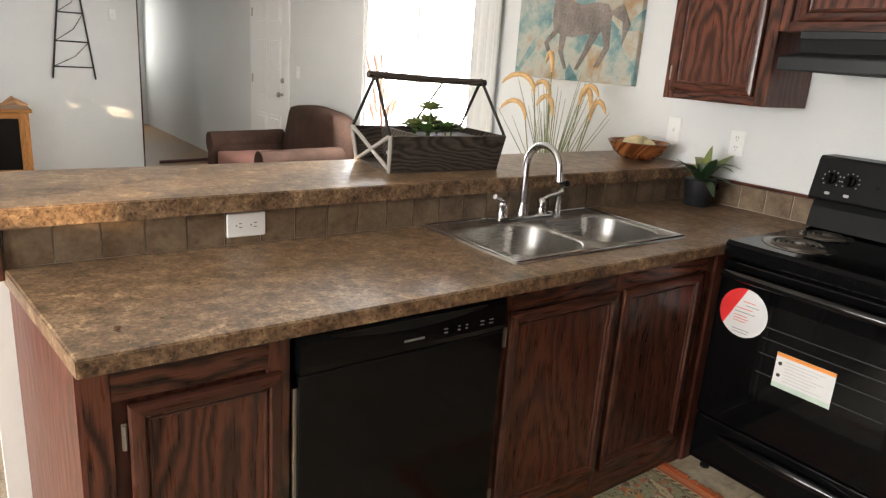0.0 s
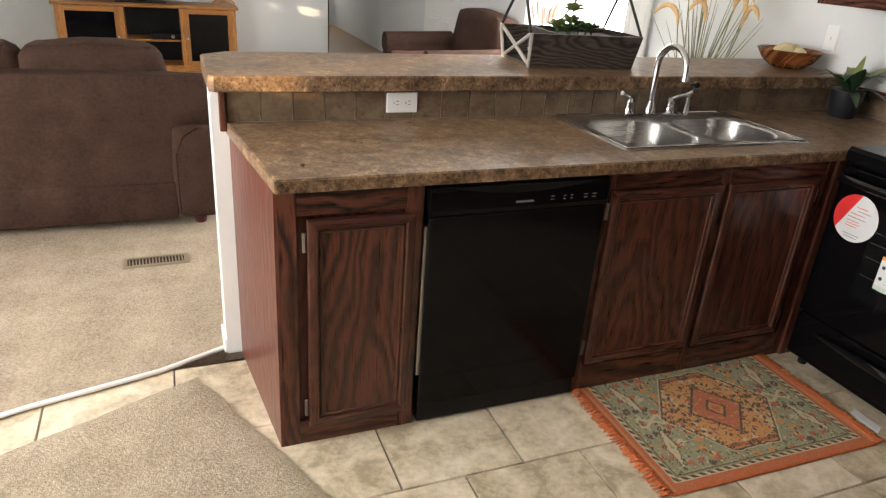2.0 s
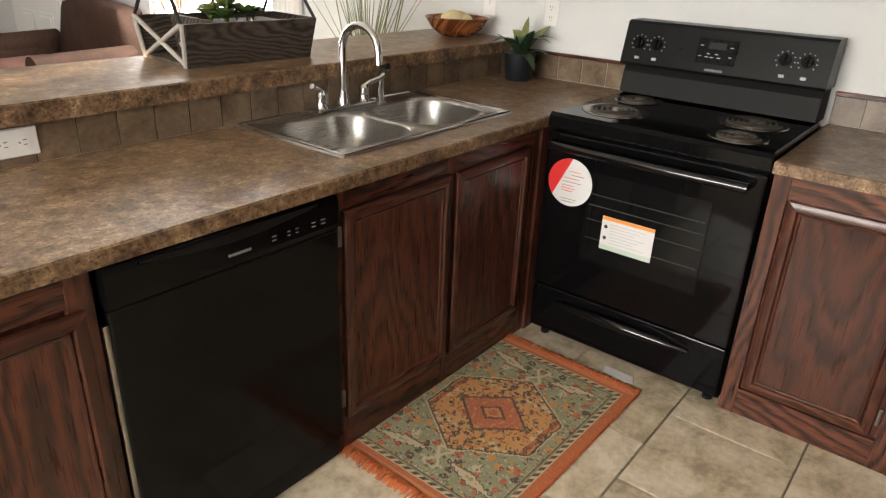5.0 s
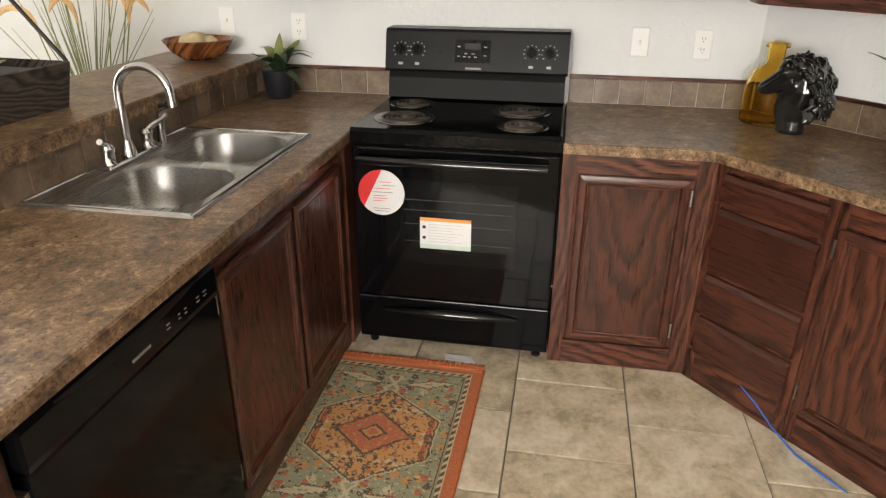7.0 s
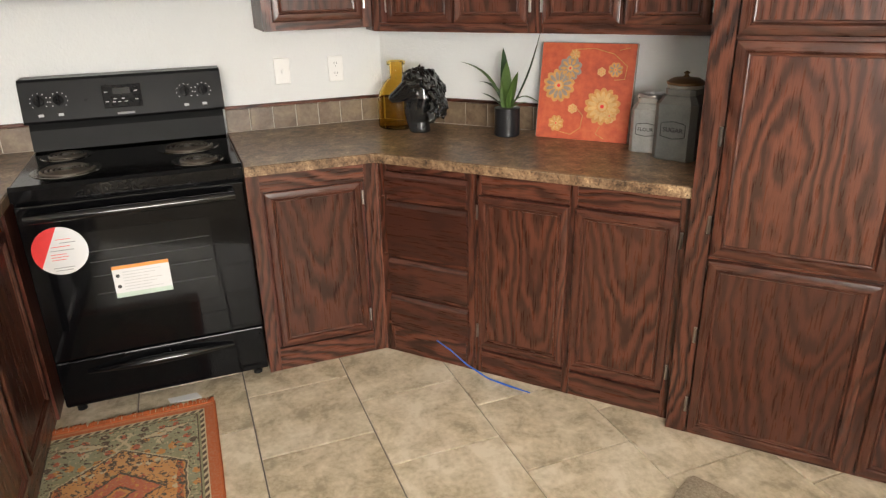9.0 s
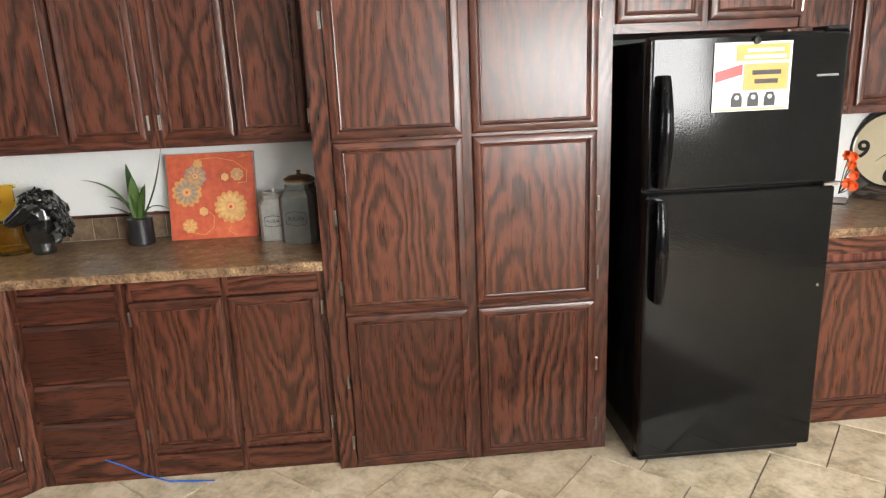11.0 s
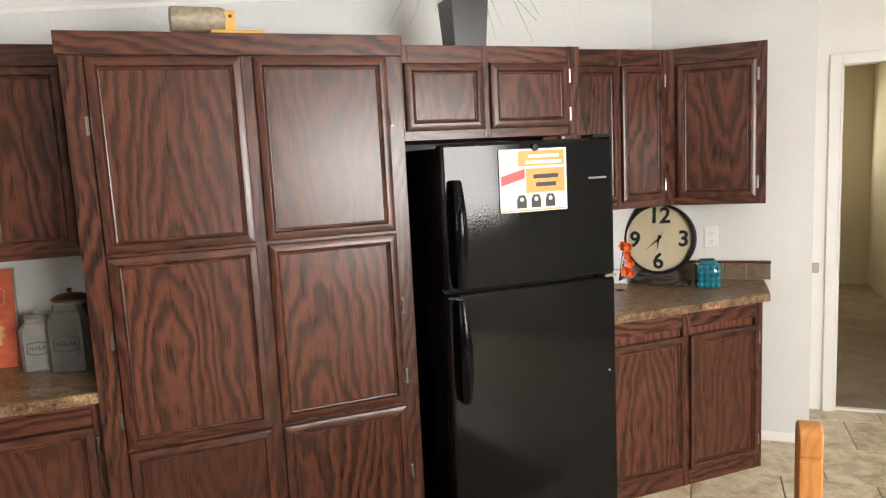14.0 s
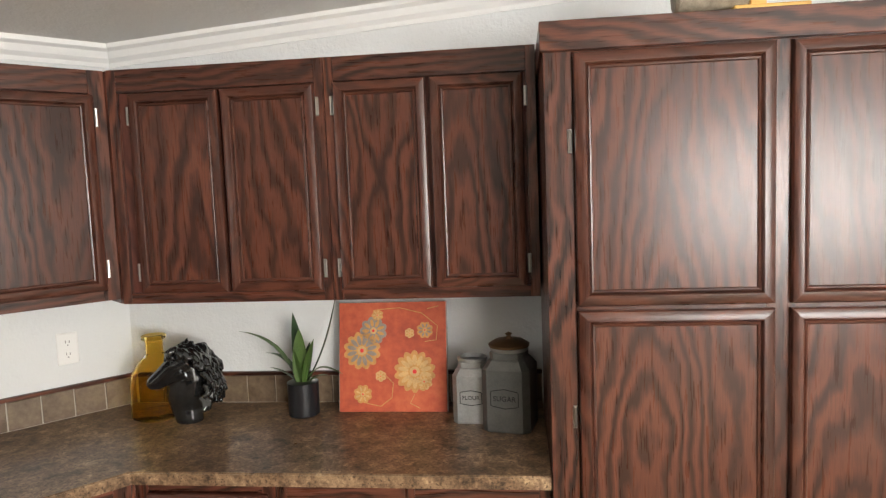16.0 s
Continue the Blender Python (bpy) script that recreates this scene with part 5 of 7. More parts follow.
def floral_canvas():
    lean = 10
    p = slant(0.492, -0.49, CT)
    t = thing("canvas_picture", pose(p.x, p.y, p.z, 0, 0, -139) @ pose(0, 0, 0, -lean), "orange-red canvas with gold floral pattern leaning on the wall", "picture")
    W, Hh = 0.385, 0.385
    m = material("orange_red_canvas", 0.6)
    n = Nodes(m)
    v = n.coords()
    f = n.math("ADD", n.math("MULTIPLY", n.noise(v, 6, 4), 0.6), n.math("MULTIPLY", n.noise(v, 40, 3), 0.4))
    n.color(n.ramp(f, [(0.3, (0.28, 0.04, 0.022)), (0.5, (0.48, 0.085, 0.035)), (0.7, (0.58, 0.14, 0.055))]))
    part("canvas", box(0, W, 0, 0.025, 0, Hh, 0.002), m, t)
    part("edge_strip", box(-0.003, W + 0.003, 0.004, 0.022, -0.003 + 0.003, Hh + 0.003), wire_pale, t)
    gold, grey, cream = plain("gold_pattern", (0.52, 0.26, 0.075), 0.5, 0, 0.35, 40), plain("grey_blue_pattern", (0.26, 0.22, 0.19), 0.5, 0, 0.3, 40), plain("cream_pattern", (0.57, 0.36, 0.15), 0.5, 0, 0.3, 40)
    def disc(r, cx, cz, y, mat, sy=1.0, nn=18):
        part("pattern", add_prism(bmesh.new(), circle(r, nn, cx, cz, sy), 1, y - 0.0012, y), mat, t)
    def bloom(cx, cz, r, np_, m1, m2):
        outl = []
        nn = np_ * 6
        for k in range(nn):
            a = 2 * math.pi * k / nn
            rr = r * (0.82 + 0.18 * abs(math.sin(np_ * a / 2)))
            outl.append((cx + rr * math.cos(a), cz + rr * math.sin(a)))
        part("flower", add_prism(bmesh.new(), outl, 1, -0.0012, 0), m1, t)
        for k in range(np_):
            a = 2 * math.pi * (k + 0.5) / np_
            part("petal", add_prism(bmesh.new(), [(cx + r * (0.55 * math.cos(a) + 0.26 * math.cos(b) * math.cos(a) - 0.11 * math.sin(b) * math.sin(a)), cz + r * (0.55 * math.sin(a) + 0.26 * math.cos(b) * math.sin(a) + 0.11 * math.sin(b) * math.cos(a))) for b in [2 * math.pi * q / 10 for q in range(10)]], 1, -0.0022, -0.0012), m2, t)
        disc(r * 0.24, cx, cz, -0.0012, cream)
        disc(r * 0.1, cx, cz, -0.0024, red_ink)
    bloom(0.083, 0.215, 0.068, 12, gold, grey)
    bloom(0.125, 0.285, 0.05, 9, grey, gold)
    bloom(0.085, 0.062, 0.034, 8, gold, cream)
    bloom(0.272, 0.14, 0.075, 14, gold, cream)
    bloom(0.305, 0.105, 0.03, 8, cream, gold)
    bloom(0.31, 0.285, 0.03, 8, gold, grey)
    bloom(0.255, 0.275, 0.018, 6, cream, gold)
    bloom(0.15, 0.125, 0.02, 6, cream, gold)
    bloom(0.14, 0.34, 0.022, 7, gold, cream)
    for pts in ([(0.15, 0.36), (0.22, 0.365), (0.3, 0.345), (0.355, 0.3), (0.35, 0.25), (0.31, 0.245)], [(0.1, 0.03), (0.15, 0.02), (0.19, 0.05), (0.195, 0.1), (0.16, 0.135)], [(0.27, 0.06), (0.255, 0.03), (0.29, 0.012)], [(0.32, 0.36), (0.36, 0.37)]):
        part("vine", tube([(x, -0.001, z) for x, z in pts], 0.0016, 5), gold, t)


floral_canvas()


def canister(m, w, h, mat, word, lid, label):
    t = thing("canister", m, label, "canister", "canisters")
    c = 0.13 * w
    oct_ = [(-w / 2 + c, -w / 2), (w / 2 - c, -w / 2), (w / 2, -w / 2 + c), (w / 2, w / 2 - c), (w / 2 - c, w / 2), (-w / 2 + c, w / 2), (-w / 2, w / 2 - c), (-w / 2, -w / 2 + c)]
    bm = bmesh.new()
    rings = [[bm.verts.new((x * s, y * s, z)) for x, y in oct_] for s, z in ((0.98, 0), (1, 0.006), (1, h * 0.8), (0.78, h * 0.9), (0.7, h * 0.92), (0.7, h))]
    for a, b in zip(rings, rings[1:]):
        for k in range(8):
            bm.faces.new((a[k], a[(k + 1) % 8], b[(k + 1) % 8], b[k]))
    bm.faces.new(rings[0])
    bm.faces.new(rings[-1])
    part("body", bm, mat, t)
    part("rim", lathe([(w * 0.38, h), (w * 0.4, h + 0.004), (w * 0.4, h + 0.012), (w * 0.34, h + 0.014), (w * 0.33, h)], 20), zinc, t, "", True)
    if lid:
        l = part("lid", lathe([(w * 0.42, h + 0.014), (w * 0.43, h + 0.022), (w * 0.3, h + 0.034), (0.012, h + 0.038), (0.006, h + 0.046), (0.012, h + 0.054), (0.0, h + 0.06)], 20), brass_dark, t, "aged brass lid with a knob", True)
    y = -w / 2 - 0.001
    out = [(-0.036, 0.35 * h), (-0.03, 0.34 * h), (0.0, 0.315 * h), (0.03, 0.34 * h), (0.036, 0.35 * h), (0.036, 0.53 * h), (0.03, 0.54 * h), (0, 0.565 * h), (-0.03, 0.54 * h), (-0.036, 0.53 * h)]
    part("label_border", tube([(a * w / 0.125, y, b) for a, b in out + out[:1]], 0.0013, 5), black_ink, t)
    part("lettering", moved(lettering(word, w * 0.15), 0, y, 0.44 * h), black_ink, t, "dark stencilled word")


p = slant(0.975, -0.43, CT)
canister(pose(p.x, p.y, p.z, 0, 0, -143), 0.125, 0.2, zinc, "FLOUR", False, "small open galvanised flour canister")
p = slant(1.1, -0.36, CT)
canister(pose(p.x, p.y, p.z, 0, 0, -152), 0.155, 0.25, zinc_dark, "SUGAR", True, "large dark galvanised sugar canister with a lid")


def clock():
    m = pose(0.345, -2.13, CT + 0.05, 0, 0, 168) @ pose(0, 0, 0, -8)
    t = thing("table_clock", m, "round cream clock with a dark rim on a wooden stand", "clock")
    R, cz = 0.184, 0.19
    bm = add_prism(bmesh.new(), circle(R - 0.008, 40, 0, cz), 1, -0.012, 0.03)
    part("face", bm, clock_cream, t)
    bm = bmesh.new()
    n = 44
    prof = [(R - 0.01, -0.03), (R, -0.032), (R + 0.004, -0.02), (R + 0.002, 0.03), (R - 0.01, 0.03)]
    rings = [[bm.verts.new((r * math.cos(2 * math.pi * k / n), y, cz + r * math.sin(2 * math.pi * k / n))) for r, y in prof] for k in range(n)]
    for k in range(n):
        a, b = rings[k], rings[(k + 1) % n]
        for j in range(5):
            bm.faces.new((a[j], a[(j + 1) % 5], b[(j + 1) % 5], b[j]))
    part("rim", bm, wire_dark, t, "dark metal rim", True)
    for word, x, z, sz in (("12", 0.0, cz + 0.122, 0.115), ("3", 0.128, cz, 0.115), ("6", 0.0, cz - 0.122, 0.115), ("9", -0.128, cz, 0.115)):
        glyph = moved(lettering("6", sz, 0.001, 0.003), ry=180) if word == "9" else lettering(word, sz, 0.001, 0.003)
        part("numeral", moved(glyph, x, -0.0135, z), black_ink, t)
    def pointer(name, a, l, w):
        dx, dz = math.sin(radians(a)), math.cos(radians(a))
        q = [(-0.02 * dx - w * dz, cz - 0.02 * dz + w * dx), (-0.02 * dx + w * dz, cz - 0.02 * dz - w * dx), (l * dx, cz + l * dz)]
        part(name, add_prism(bmesh.new(), q, 1, -0.017, -0.0155), black_ink, t)
    pointer("hour_pointer", 186, 0.062, 0.005)
    pointer("minute_pointer", 228, 0.095, 0.004)
    pointer("second_pointer", 30, 0.045, 0.003)
    part("hub", lathe([(0.008, 0), (0.006, 0.004)], 12), black_ink, t).matrix_basis = pose(0, -0.015, cz, 90)
    bm = prism([(-0.14, -0.048), (0.16, -0.048), (0.16, -0.034), (0.12, -0.028), (0.11, -0.006), (0.08, 0.02), (0.03, 0.008), (-0.03, 0.008), (-0.08, 0.02), (-0.11, -0.006), (-0.14, -0.03)], 1, -0.05, 0.05, 0.003)
    part("stand", bm, barn_h, t, "weathered wooden stand").matrix_basis = pose(0, 0, 0, 8)


clock()


def teal_block():
    t = thing("ceramic_holder", pose(0.1, -2.06, CT, 0, 0, 188), "teal blue ceramic holder with a diamond relief", "vase")
    w, h = 0.115, 0.12
    part("body", box(-w / 2, w / 2, -0.05, 0.05, 0, h, 0.01, 2), teal, t, "", True)
    part("neck", box(-0.04, 0.04, -0.035, 0.035, h - 0.002, h + 0.022, 0.004), teal, t)
    # dark slab on the neck, painted as the shade of an opening
    part("mouth", box(-0.034, 0.034, -0.03, 0.03, h + 0.0215, h + 0.0235), soil_and_hole_shade, t)
    for r in range(4):
        for c in range(4):
            x, z = -0.042 + 0.028 * c, 0.017 + 0.029 * r
            part("relief", moved(lathe([(0.017, 0), (0.012, 0.005), (0.0, 0.009)], 4), x, -0.05, z, rx=90), teal, t)


teal_block()
v = thing("flower_vase", pose(0.53, -1.93, CT), "clear vase of orange flowers half behind the refrigerator", "flowers")
part("vase", lathe([(0.035, 0), (0.045, 0.03), (0.03, 0.1), (0.034, 0.11)], 16), glass, v, "", True)
rnd = random.Random(7)
for k in range(7):
    x, y, z = rnd.uniform(-0.07, 0.0), rnd.uniform(-0.03, 0.05), rnd.uniform(0.09, 0.24)
    part("stem", tube([(0, 0, 0.05), (x * 0.5, y * 0.5, z * 0.7), (x, y, z)], 0.0022, 5), leaf_dark, v)
    bm = bmesh.new()
    for q in range(6):
        a = q * math.pi / 3
        leaf(bm, (x, y, z), (x + 0.02 * math.cos(a) + 0.01, y + 0.018, z + 0.026 * math.sin(a)), 0.03, 0.004, 4, 0.25, (0, 1, 0))
    part("blossom", bm, orange_petal, v)

# ---- on the bar ----
def planter():
    t = thing("planter_box", pose(2.012, 2.83, 1.052, 0, 0, -4), "dark weathered wooden planter box with an open truss frame", "planter")
    L, D, h = 0.465, 0.27, 0.135
    def board(name, pts, mat=barn_h):
        bm = bmesh.new()
        vs = [bm.verts.new(q) for q in pts]
        f = bm.faces.new(vs)
        r = bmesh.ops.extrude_face_region(bm, geom=[f])
        nrm = (vs[1].co - vs[0].co).cross(vs[2].co - vs[0].co).normalized()
        for g in r["geom"]:
            if isinstance(g, bmesh.types.BMVert):
                g.co += nrm * 0.012
        part(name, bm, mat, t)
    o = 0.02
    board("front_board", [(0, 0, 0), (L, 0, 0), (L + o, -o, h), (-o * 0.2, -o, h)])
    board("back_board", [(L, D, 0), (0, D, 0), (-o, D + o, h), (L + o, D + o, h)])
    board("end_board", [(L, 0.0, 0), (L, D, 0), (L + o, D + o, h), (L + o, -o, h)])
    board("end_board", [(0.13, D, 0), (0.13, 0, 0), (0.12, -o, h), (0.12, D + o, h)])
    part("base", box(0, L, 0, D, 0, 0.012), barn_h, t)
    zr = 0.335
    part("ridge_bar", tube([(-0.03, D / 2, zr), (0.2, D / 2 + 0.004, zr - 0.008), (L + 0.02, D / 2, zr - 0.012)], 0.013, 8), barn_h, t, "rough wooden ridge bar")
    for x, xe in ((-0.01, -0.012), (L, L + o)):
        for y in (-o, D + o):
            part("strut", tube([(x if x > 0.1 else x + 0.01, D / 2, zr), (xe, y, h)], 0.0065, 6), wire_dark, t)
    part("strut", tube([(0.3, D / 2, zr), (0.25, D + o, h)], 0.005, 6), wire_dark, t)
    for a, b in (((-0.01, -o, h), (0.0, D, 0.01)), ((-0.015, D + o, h), (0.0, 0.0, 0.01)), ((-0.01, -o, h), (0, 0, 0)), ((-0.015, D + o, h), (0, D, 0)), ((0.0, 0.02, 0.07), (0.12, 0.02, 0.1))):
        part("brace", tube([a, b], 0.0075, 6), wire_pale, t, "pale whitewashed brace")
    # plants in the box
    pl = thing("succulent_plant", pose(2.012, 2.83, 1.052, 0, 0, -4), "bright green succulents growing in the planter box", "plant")
    part("soil", box(0.14, L - 0.01, 0.01, D - 0.01, 0.012, h - 0.02), soil_and_hole_shade, pl)
    rnd = random.Random(3)
    for k, (cx, cy, cz, r) in enumerate([(0.19, 0.07, 0.135, 0.05), (0.17, 0.12, 0.15, 0.04), (0.22, 0.1, 0.215, 0.045), (0.28, 0.08, 0.14, 0.05), (0.33, 0.12, 0.135, 0.045), (0.25, 0.16, 0.16, 0.05), (0.3, 0.18, 0.14, 0.04), (0.2, 0.19, 0.14, 0.045)]):
        bm = bmesh.new()
        for ring, (nl, up) in enumerate(((9, 0.15), (7, 0.55), (5, 1.1))):
            for q in range(nl):
                a = 2 * math.pi * q / nl + ring
                rr = r * (1.1 - 0.28 * ring)
                leaf(bm, (cx, cy, cz), (cx + 1.15 * rr * math.cos(a), cy + 1.15 * rr * math.sin(a), cz + 0.008 + rr * up), 0.034, 0.0, 4)
        part("rosette", bm, leaf_pale if k % 3 else leaf_green, pl, "", True)
        part("stalk", tube([(cx, cy, h - 0.02), (cx, cy, cz)], 0.004, 6), leaf_green, pl)


planter()
b = thing("wooden_bowl", pose(3.44, 2.87, 1.052), "polished burl wooden bowl on the bar", "bowl")
part("shell", lathe([(0.05, 0.0), (0.075, 0.006), (0.115, 0.035), (0.15, 0.085), (0.143, 0.088), (0.108, 0.045), (0.07, 0.018), (0.0, 0.014)], 30), bowl_wood, b, "", True)
fill = thing("decor_ball", pose(3.44, 2.87, 1.052), "pale woven balls filling the wooden bowl", "decoration")
for x, y, z, r in ((-0.03, 0.0, 0.075, 0.045), (0.045, 0.015, 0.07, 0.04), (0.005, -0.05, 0.068, 0.035), (0.0, 0.055, 0.07, 0.036)):
    bm = bmesh.new()
    bmesh.ops.create_icosphere(bm, subdivisions=2, radius=r)
    for vv in bm.verts:
        vv.co *= 1 + 0.06 * noise.noise(vv.co * 60)
    part("ball", moved(bm, x, y, z), plain("woven_pale", (0.6, 0.5, 0.28), 0.8, 0, 0.3, 60, 0.5), fill, "", True)

# ---- on top of the tall cabinets ----
p = slant(1.66, -0.06, 2.074)
board = thing("cutting_board", pose(p.x, p.y, p.z, 0, 0, -139), "pale wooden board lying on the pantry", "board")
part("board_body", box(0.02, 0.2, -0.09, 0.1, 0, 0.016, 0.003), tan_paper, board)
jar = thing("pebble_jar", pose(p.x, p.y, p.z + 0.016, 0, 0, -139), "clear jar of pebbles with a kraft label lying on the board", "jar")
prof = [(0.0, 0.0), (0.036, 0.002), (0.043, 0.01), (0.043, 0.17), (0.036, 0.185), (0.0, 0.186)]
part("pebble_fill", moved(lathe(prof, 20), -0.11, -0.02, 0.044, ry=90), cork_pebble, jar, "", True)
part("tag", box(0.07, 0.108, -0.055, -0.04, 0.0, 0.07, 0.002), tan_paper, jar, "kraft paper tag")
part("tag_dot", lathe([(0.006, 0), (0.006, 0.002)], 10), black_ink, jar).matrix_basis = pose(0.09, -0.055, 0.052, 90)
p = slant(2.66, -0.1, 2.045)
gp = thing("potted_grass", pose(p.x, p.y, p.z, 0, 0, -139), "wispy grass in a tall black square pot over the refrigerator", "plant")
bm = bmesh.new()
rr_ = [[bm.verts.new((sx * w, sy * w, z)) for sx, sy in ((-1, -1), (1, -1), (1, 1), (-1, 1))] for w, z in ((0.066, 0), (0.078, 0.2), (0.071, 0.2), (0.067, 0.18))]
for a, b in zip(rr_, rr_[1:]):
    for k in range(4):
        bm.faces.new((a[k], a[(k + 1) % 4], b[(k + 1) % 4], b[k]))
bm.faces.new(rr_[0])
bm.faces.new(rr_[-1])
part("pot", bm, pot_black, gp)
rnd = random.Random(11)
for k in range(26):
    a = rnd.uniform(0, 2 * math.pi)
    r = rnd.uniform(0.1, 0.34)
    hgt = rnd.uniform(0.25, 0.42)
    drop = rnd.uniform(0.1, 0.3)
    pts = [(0.02 * math.cos(a), 0.02 * math.sin(a), 0.19), (r * 0.35 * math.cos(a), r * 0.35 * math.sin(a), hgt * 0.85), (r * 0.7 * math.cos(a), r * 0.7 * math.sin(a), hgt - drop * 0.3), (r * math.cos(a), r * math.sin(a), hgt - drop)]
    part("blade", tube(pts, [0.002, 0.0018, 0.0014, 0.0006], 4), reed_green if k % 3 else leaf_dark, gp)

# ---- on the kitchen floor ----
def rug():
    m = material("oriental_rug", 0.95)
    n = Nodes(m)
    tc = n.add("TexCoord")
    sep = n.add("SeparateXYZ", Vector=tc.outputs["Object"])
    X, Y = sep.outputs[0], sep.outputs[1]
    W, D = 0.435, 0.315
    weave = n.noise(n.coords((1, 1, 1)), 260, 2, 0.6)
    ax, ay = n.math("ABSOLUTE", X), n.math("ABSOLUTE", Y)
    edge = n.math("MAXIMUM", n.math("ADD", ax, -W), n.math("ADD", ay, -D))      # 0 at the rim, negative inside
    rust, sage, gold, navy, cream, red = (0.52, 0.13, 0.045), (0.27, 0.265, 0.155), (0.6, 0.26, 0.075), (0.095, 0.065, 0.048), (0.58, 0.48, 0.31), (0.5, 0.13, 0.07)
    # the knots: everything is drawn in steps
    drift = n.math("MULTIPLY_ADD", n.noise(n.coords(), 30, 3, 0.7), 0.024, -0.012)
    gx, gy = n.math("SNAP", n.math("ADD", X, drift), 0.004), n.math("SNAP", n.math("ADD", Y, drift), 0.004)
    mirror = n.add("CombineXYZ", X=n.math("ABSOLUTE", gx), Y=n.math("ABSOLUTE", gy)).outputs[0]
    sx, sy = n.math("ABSOLUTE", gx), n.math("ABSOLUTE", gy)

    def under(v, lim):
        return n.math("LESS_THAN", v, lim)

    def between(v, a, b):
        return n.math("MULTIPLY", n.math("GREATER_THAN", v, a), under(v, b))

    worn = n.noise(n.coords(), 9, 4, 0.65)
    # small blossoms and twigs over the field
    buds = n.add("TexVoronoi", Vector=mirror, Scale=24.0)
    twigs = n.noise(mirror, 58, 3, 0.65, 0.8)
    budcol = n.ramp(n.add("RGBToBW", Color=buds.outputs["Color"]).outputs[0], [(0.0, red), (0.4, navy), (0.55, gold), (0.88, cream)], "CONSTANT")
    field = n.mix(n.ramp(worn, [(0.35, (0, 0, 0)), (0.7, (0.5, 0.5, 0.5))]), sage, (0.4, 0.42, 0.3))
    field = n.mix(under(buds.outputs["Distance"], 0.38), field, budcol)
    field = n.mix(n.math("GREATER_THAN", twigs, 0.6), field, navy)
    field = n.mix(under(twigs, 0.385), field, cream)
    # a serrated leaf in each corner
    saw = n.math("MULTIPLY", n.math("PINGPONG", n.math("MULTIPLY", sy, 50.0), 0.5), 0.014)
    lx = n.math("ABSOLUTE", n.math("ADD", n.math("ADD", sx, n.math("MULTIPLY", sy, -0.22)), -0.272))
    lw = n.math("ADD", n.math("ADD", lx, saw), n.math("MULTIPLY", n.math("ABSOLUTE", n.math("ADD", sy, -0.135)), 0.22))
    field = n.mix(under(lw, 0.029), field, navy)
    field = n.mix(under(lw, 0.024), field, cream)
    field = n.mix(under(lw, 0.009), field, n.mix(n.math("GREATER_THAN", twigs, 0.5), gold, sage))
    # the stem from the medallion's side points
    stem = n.math("MULTIPLY", between(sx, 0.2, 0.34), n.math("MULTIPLY", under(n.math("ABSOLUTE", n.math("ADD", sy, n.math("MULTIPLY", n.math("PINGPONG", n.math("MULTIPLY", sx, 14.0), 0.5), -0.05))), 0.007), 1.0))
    field = n.mix(stem, field, cream)
    # six-sided medallion with flat ends
    hexa = n.math("MAXIMUM", n.math("MULTIPLY_ADD", sy, 0.68, sx), n.math("ADD", sy, 0.032))
    bloom = n.add("TexVoronoi", Vector=mirror, Scale=34.0)
    bcol = n.ramp(n.add("RGBToBW", Color=bloom.outputs["Color"]).outputs[0], [(0.0, navy), (0.3, red), (0.5, (0.25, 0.24, 0.14)), (0.7, cream)], "CONSTANT")
    inner = n.mix(n.ramp(worn, [(0.35, (0, 0, 0)), (0.7, (0.6, 0.6, 0.6))]), gold, (0.66, 0.4, 0.2))
    inner = n.mix(under(bloom.outputs["Distance"], 0.36), inner, bcol)
    inner = n.mix(n.math("GREATER_THAN", twigs, 0.56), inner, navy)
    dia = n.math("MULTIPLY_ADD", sy, 0.85, sx)
    core = n.mix(n.math("GREATER_THAN", twigs, 0.58), red, gold)
    c = field
    c = n.mix(under(hexa, 0.247), c, cream)
    c = n.mix(under(hexa, 0.241), c, navy)
    c = n.mix(under(hexa, 0.233), c, inner)
    c = n.mix(n.math("MULTIPLY", between(sy, 0.178, 0.2), under(hexa, 0.233)), c, n.mix(n.math("GREATER_THAN", twigs, 0.5), rust, navy))
    c = n.mix(under(dia, 0.118), c, navy)
    c = n.mix(under(dia, 0.106), c, core)
    c = n.mix(under(dia, 0.046), c, navy)
    c = n.mix(under(dia, 0.034), c, gold)
    c = n.mix(under(dia, 0.02), c, red)
    # border: navy and cream dashes between fine lines, then rust
    dash = n.math("GREATER_THAN", n.math("PINGPONG", n.math("MULTIPLY", n.math("ADD", X, Y), 30.0), 0.5), 0.22)
    c = n.mix(n.math("GREATER_THAN", edge, -0.066), c, navy)
    c = n.mix(n.math("GREATER_THAN", edge, -0.062), c, sage)
    c = n.mix(n.math("GREATER_THAN", edge, -0.055), c, n.mix(dash, cream, navy))
    c = n.mix(n.math("GREATER_THAN", edge, -0.041), c, cream)
    c = n.mix(n.math("GREATER_THAN", edge, -0.037), c, rust)
    stripe = n.math("MULTIPLY", between(n.math("ADD", ax, -W), -0.02, -0.008), 0.7)
    c = n.mix(stripe, c, (0.68, 0.27, 0.12))
    c = n.mix(n.ramp(n.noise(n.coords(), 120, 3, 0.7), [(0.45, (0, 0, 0)), (0.7, (0.35, 0.35, 0.35))]), c, (0.5, 0.4, 0.24))
    c = n.mix(n.math("MULTIPLY", weave, 0.14), c, (0.03, 0.02, 0.015))
    n.color(c)
    n.bump(weave, 0.7, 0.002)
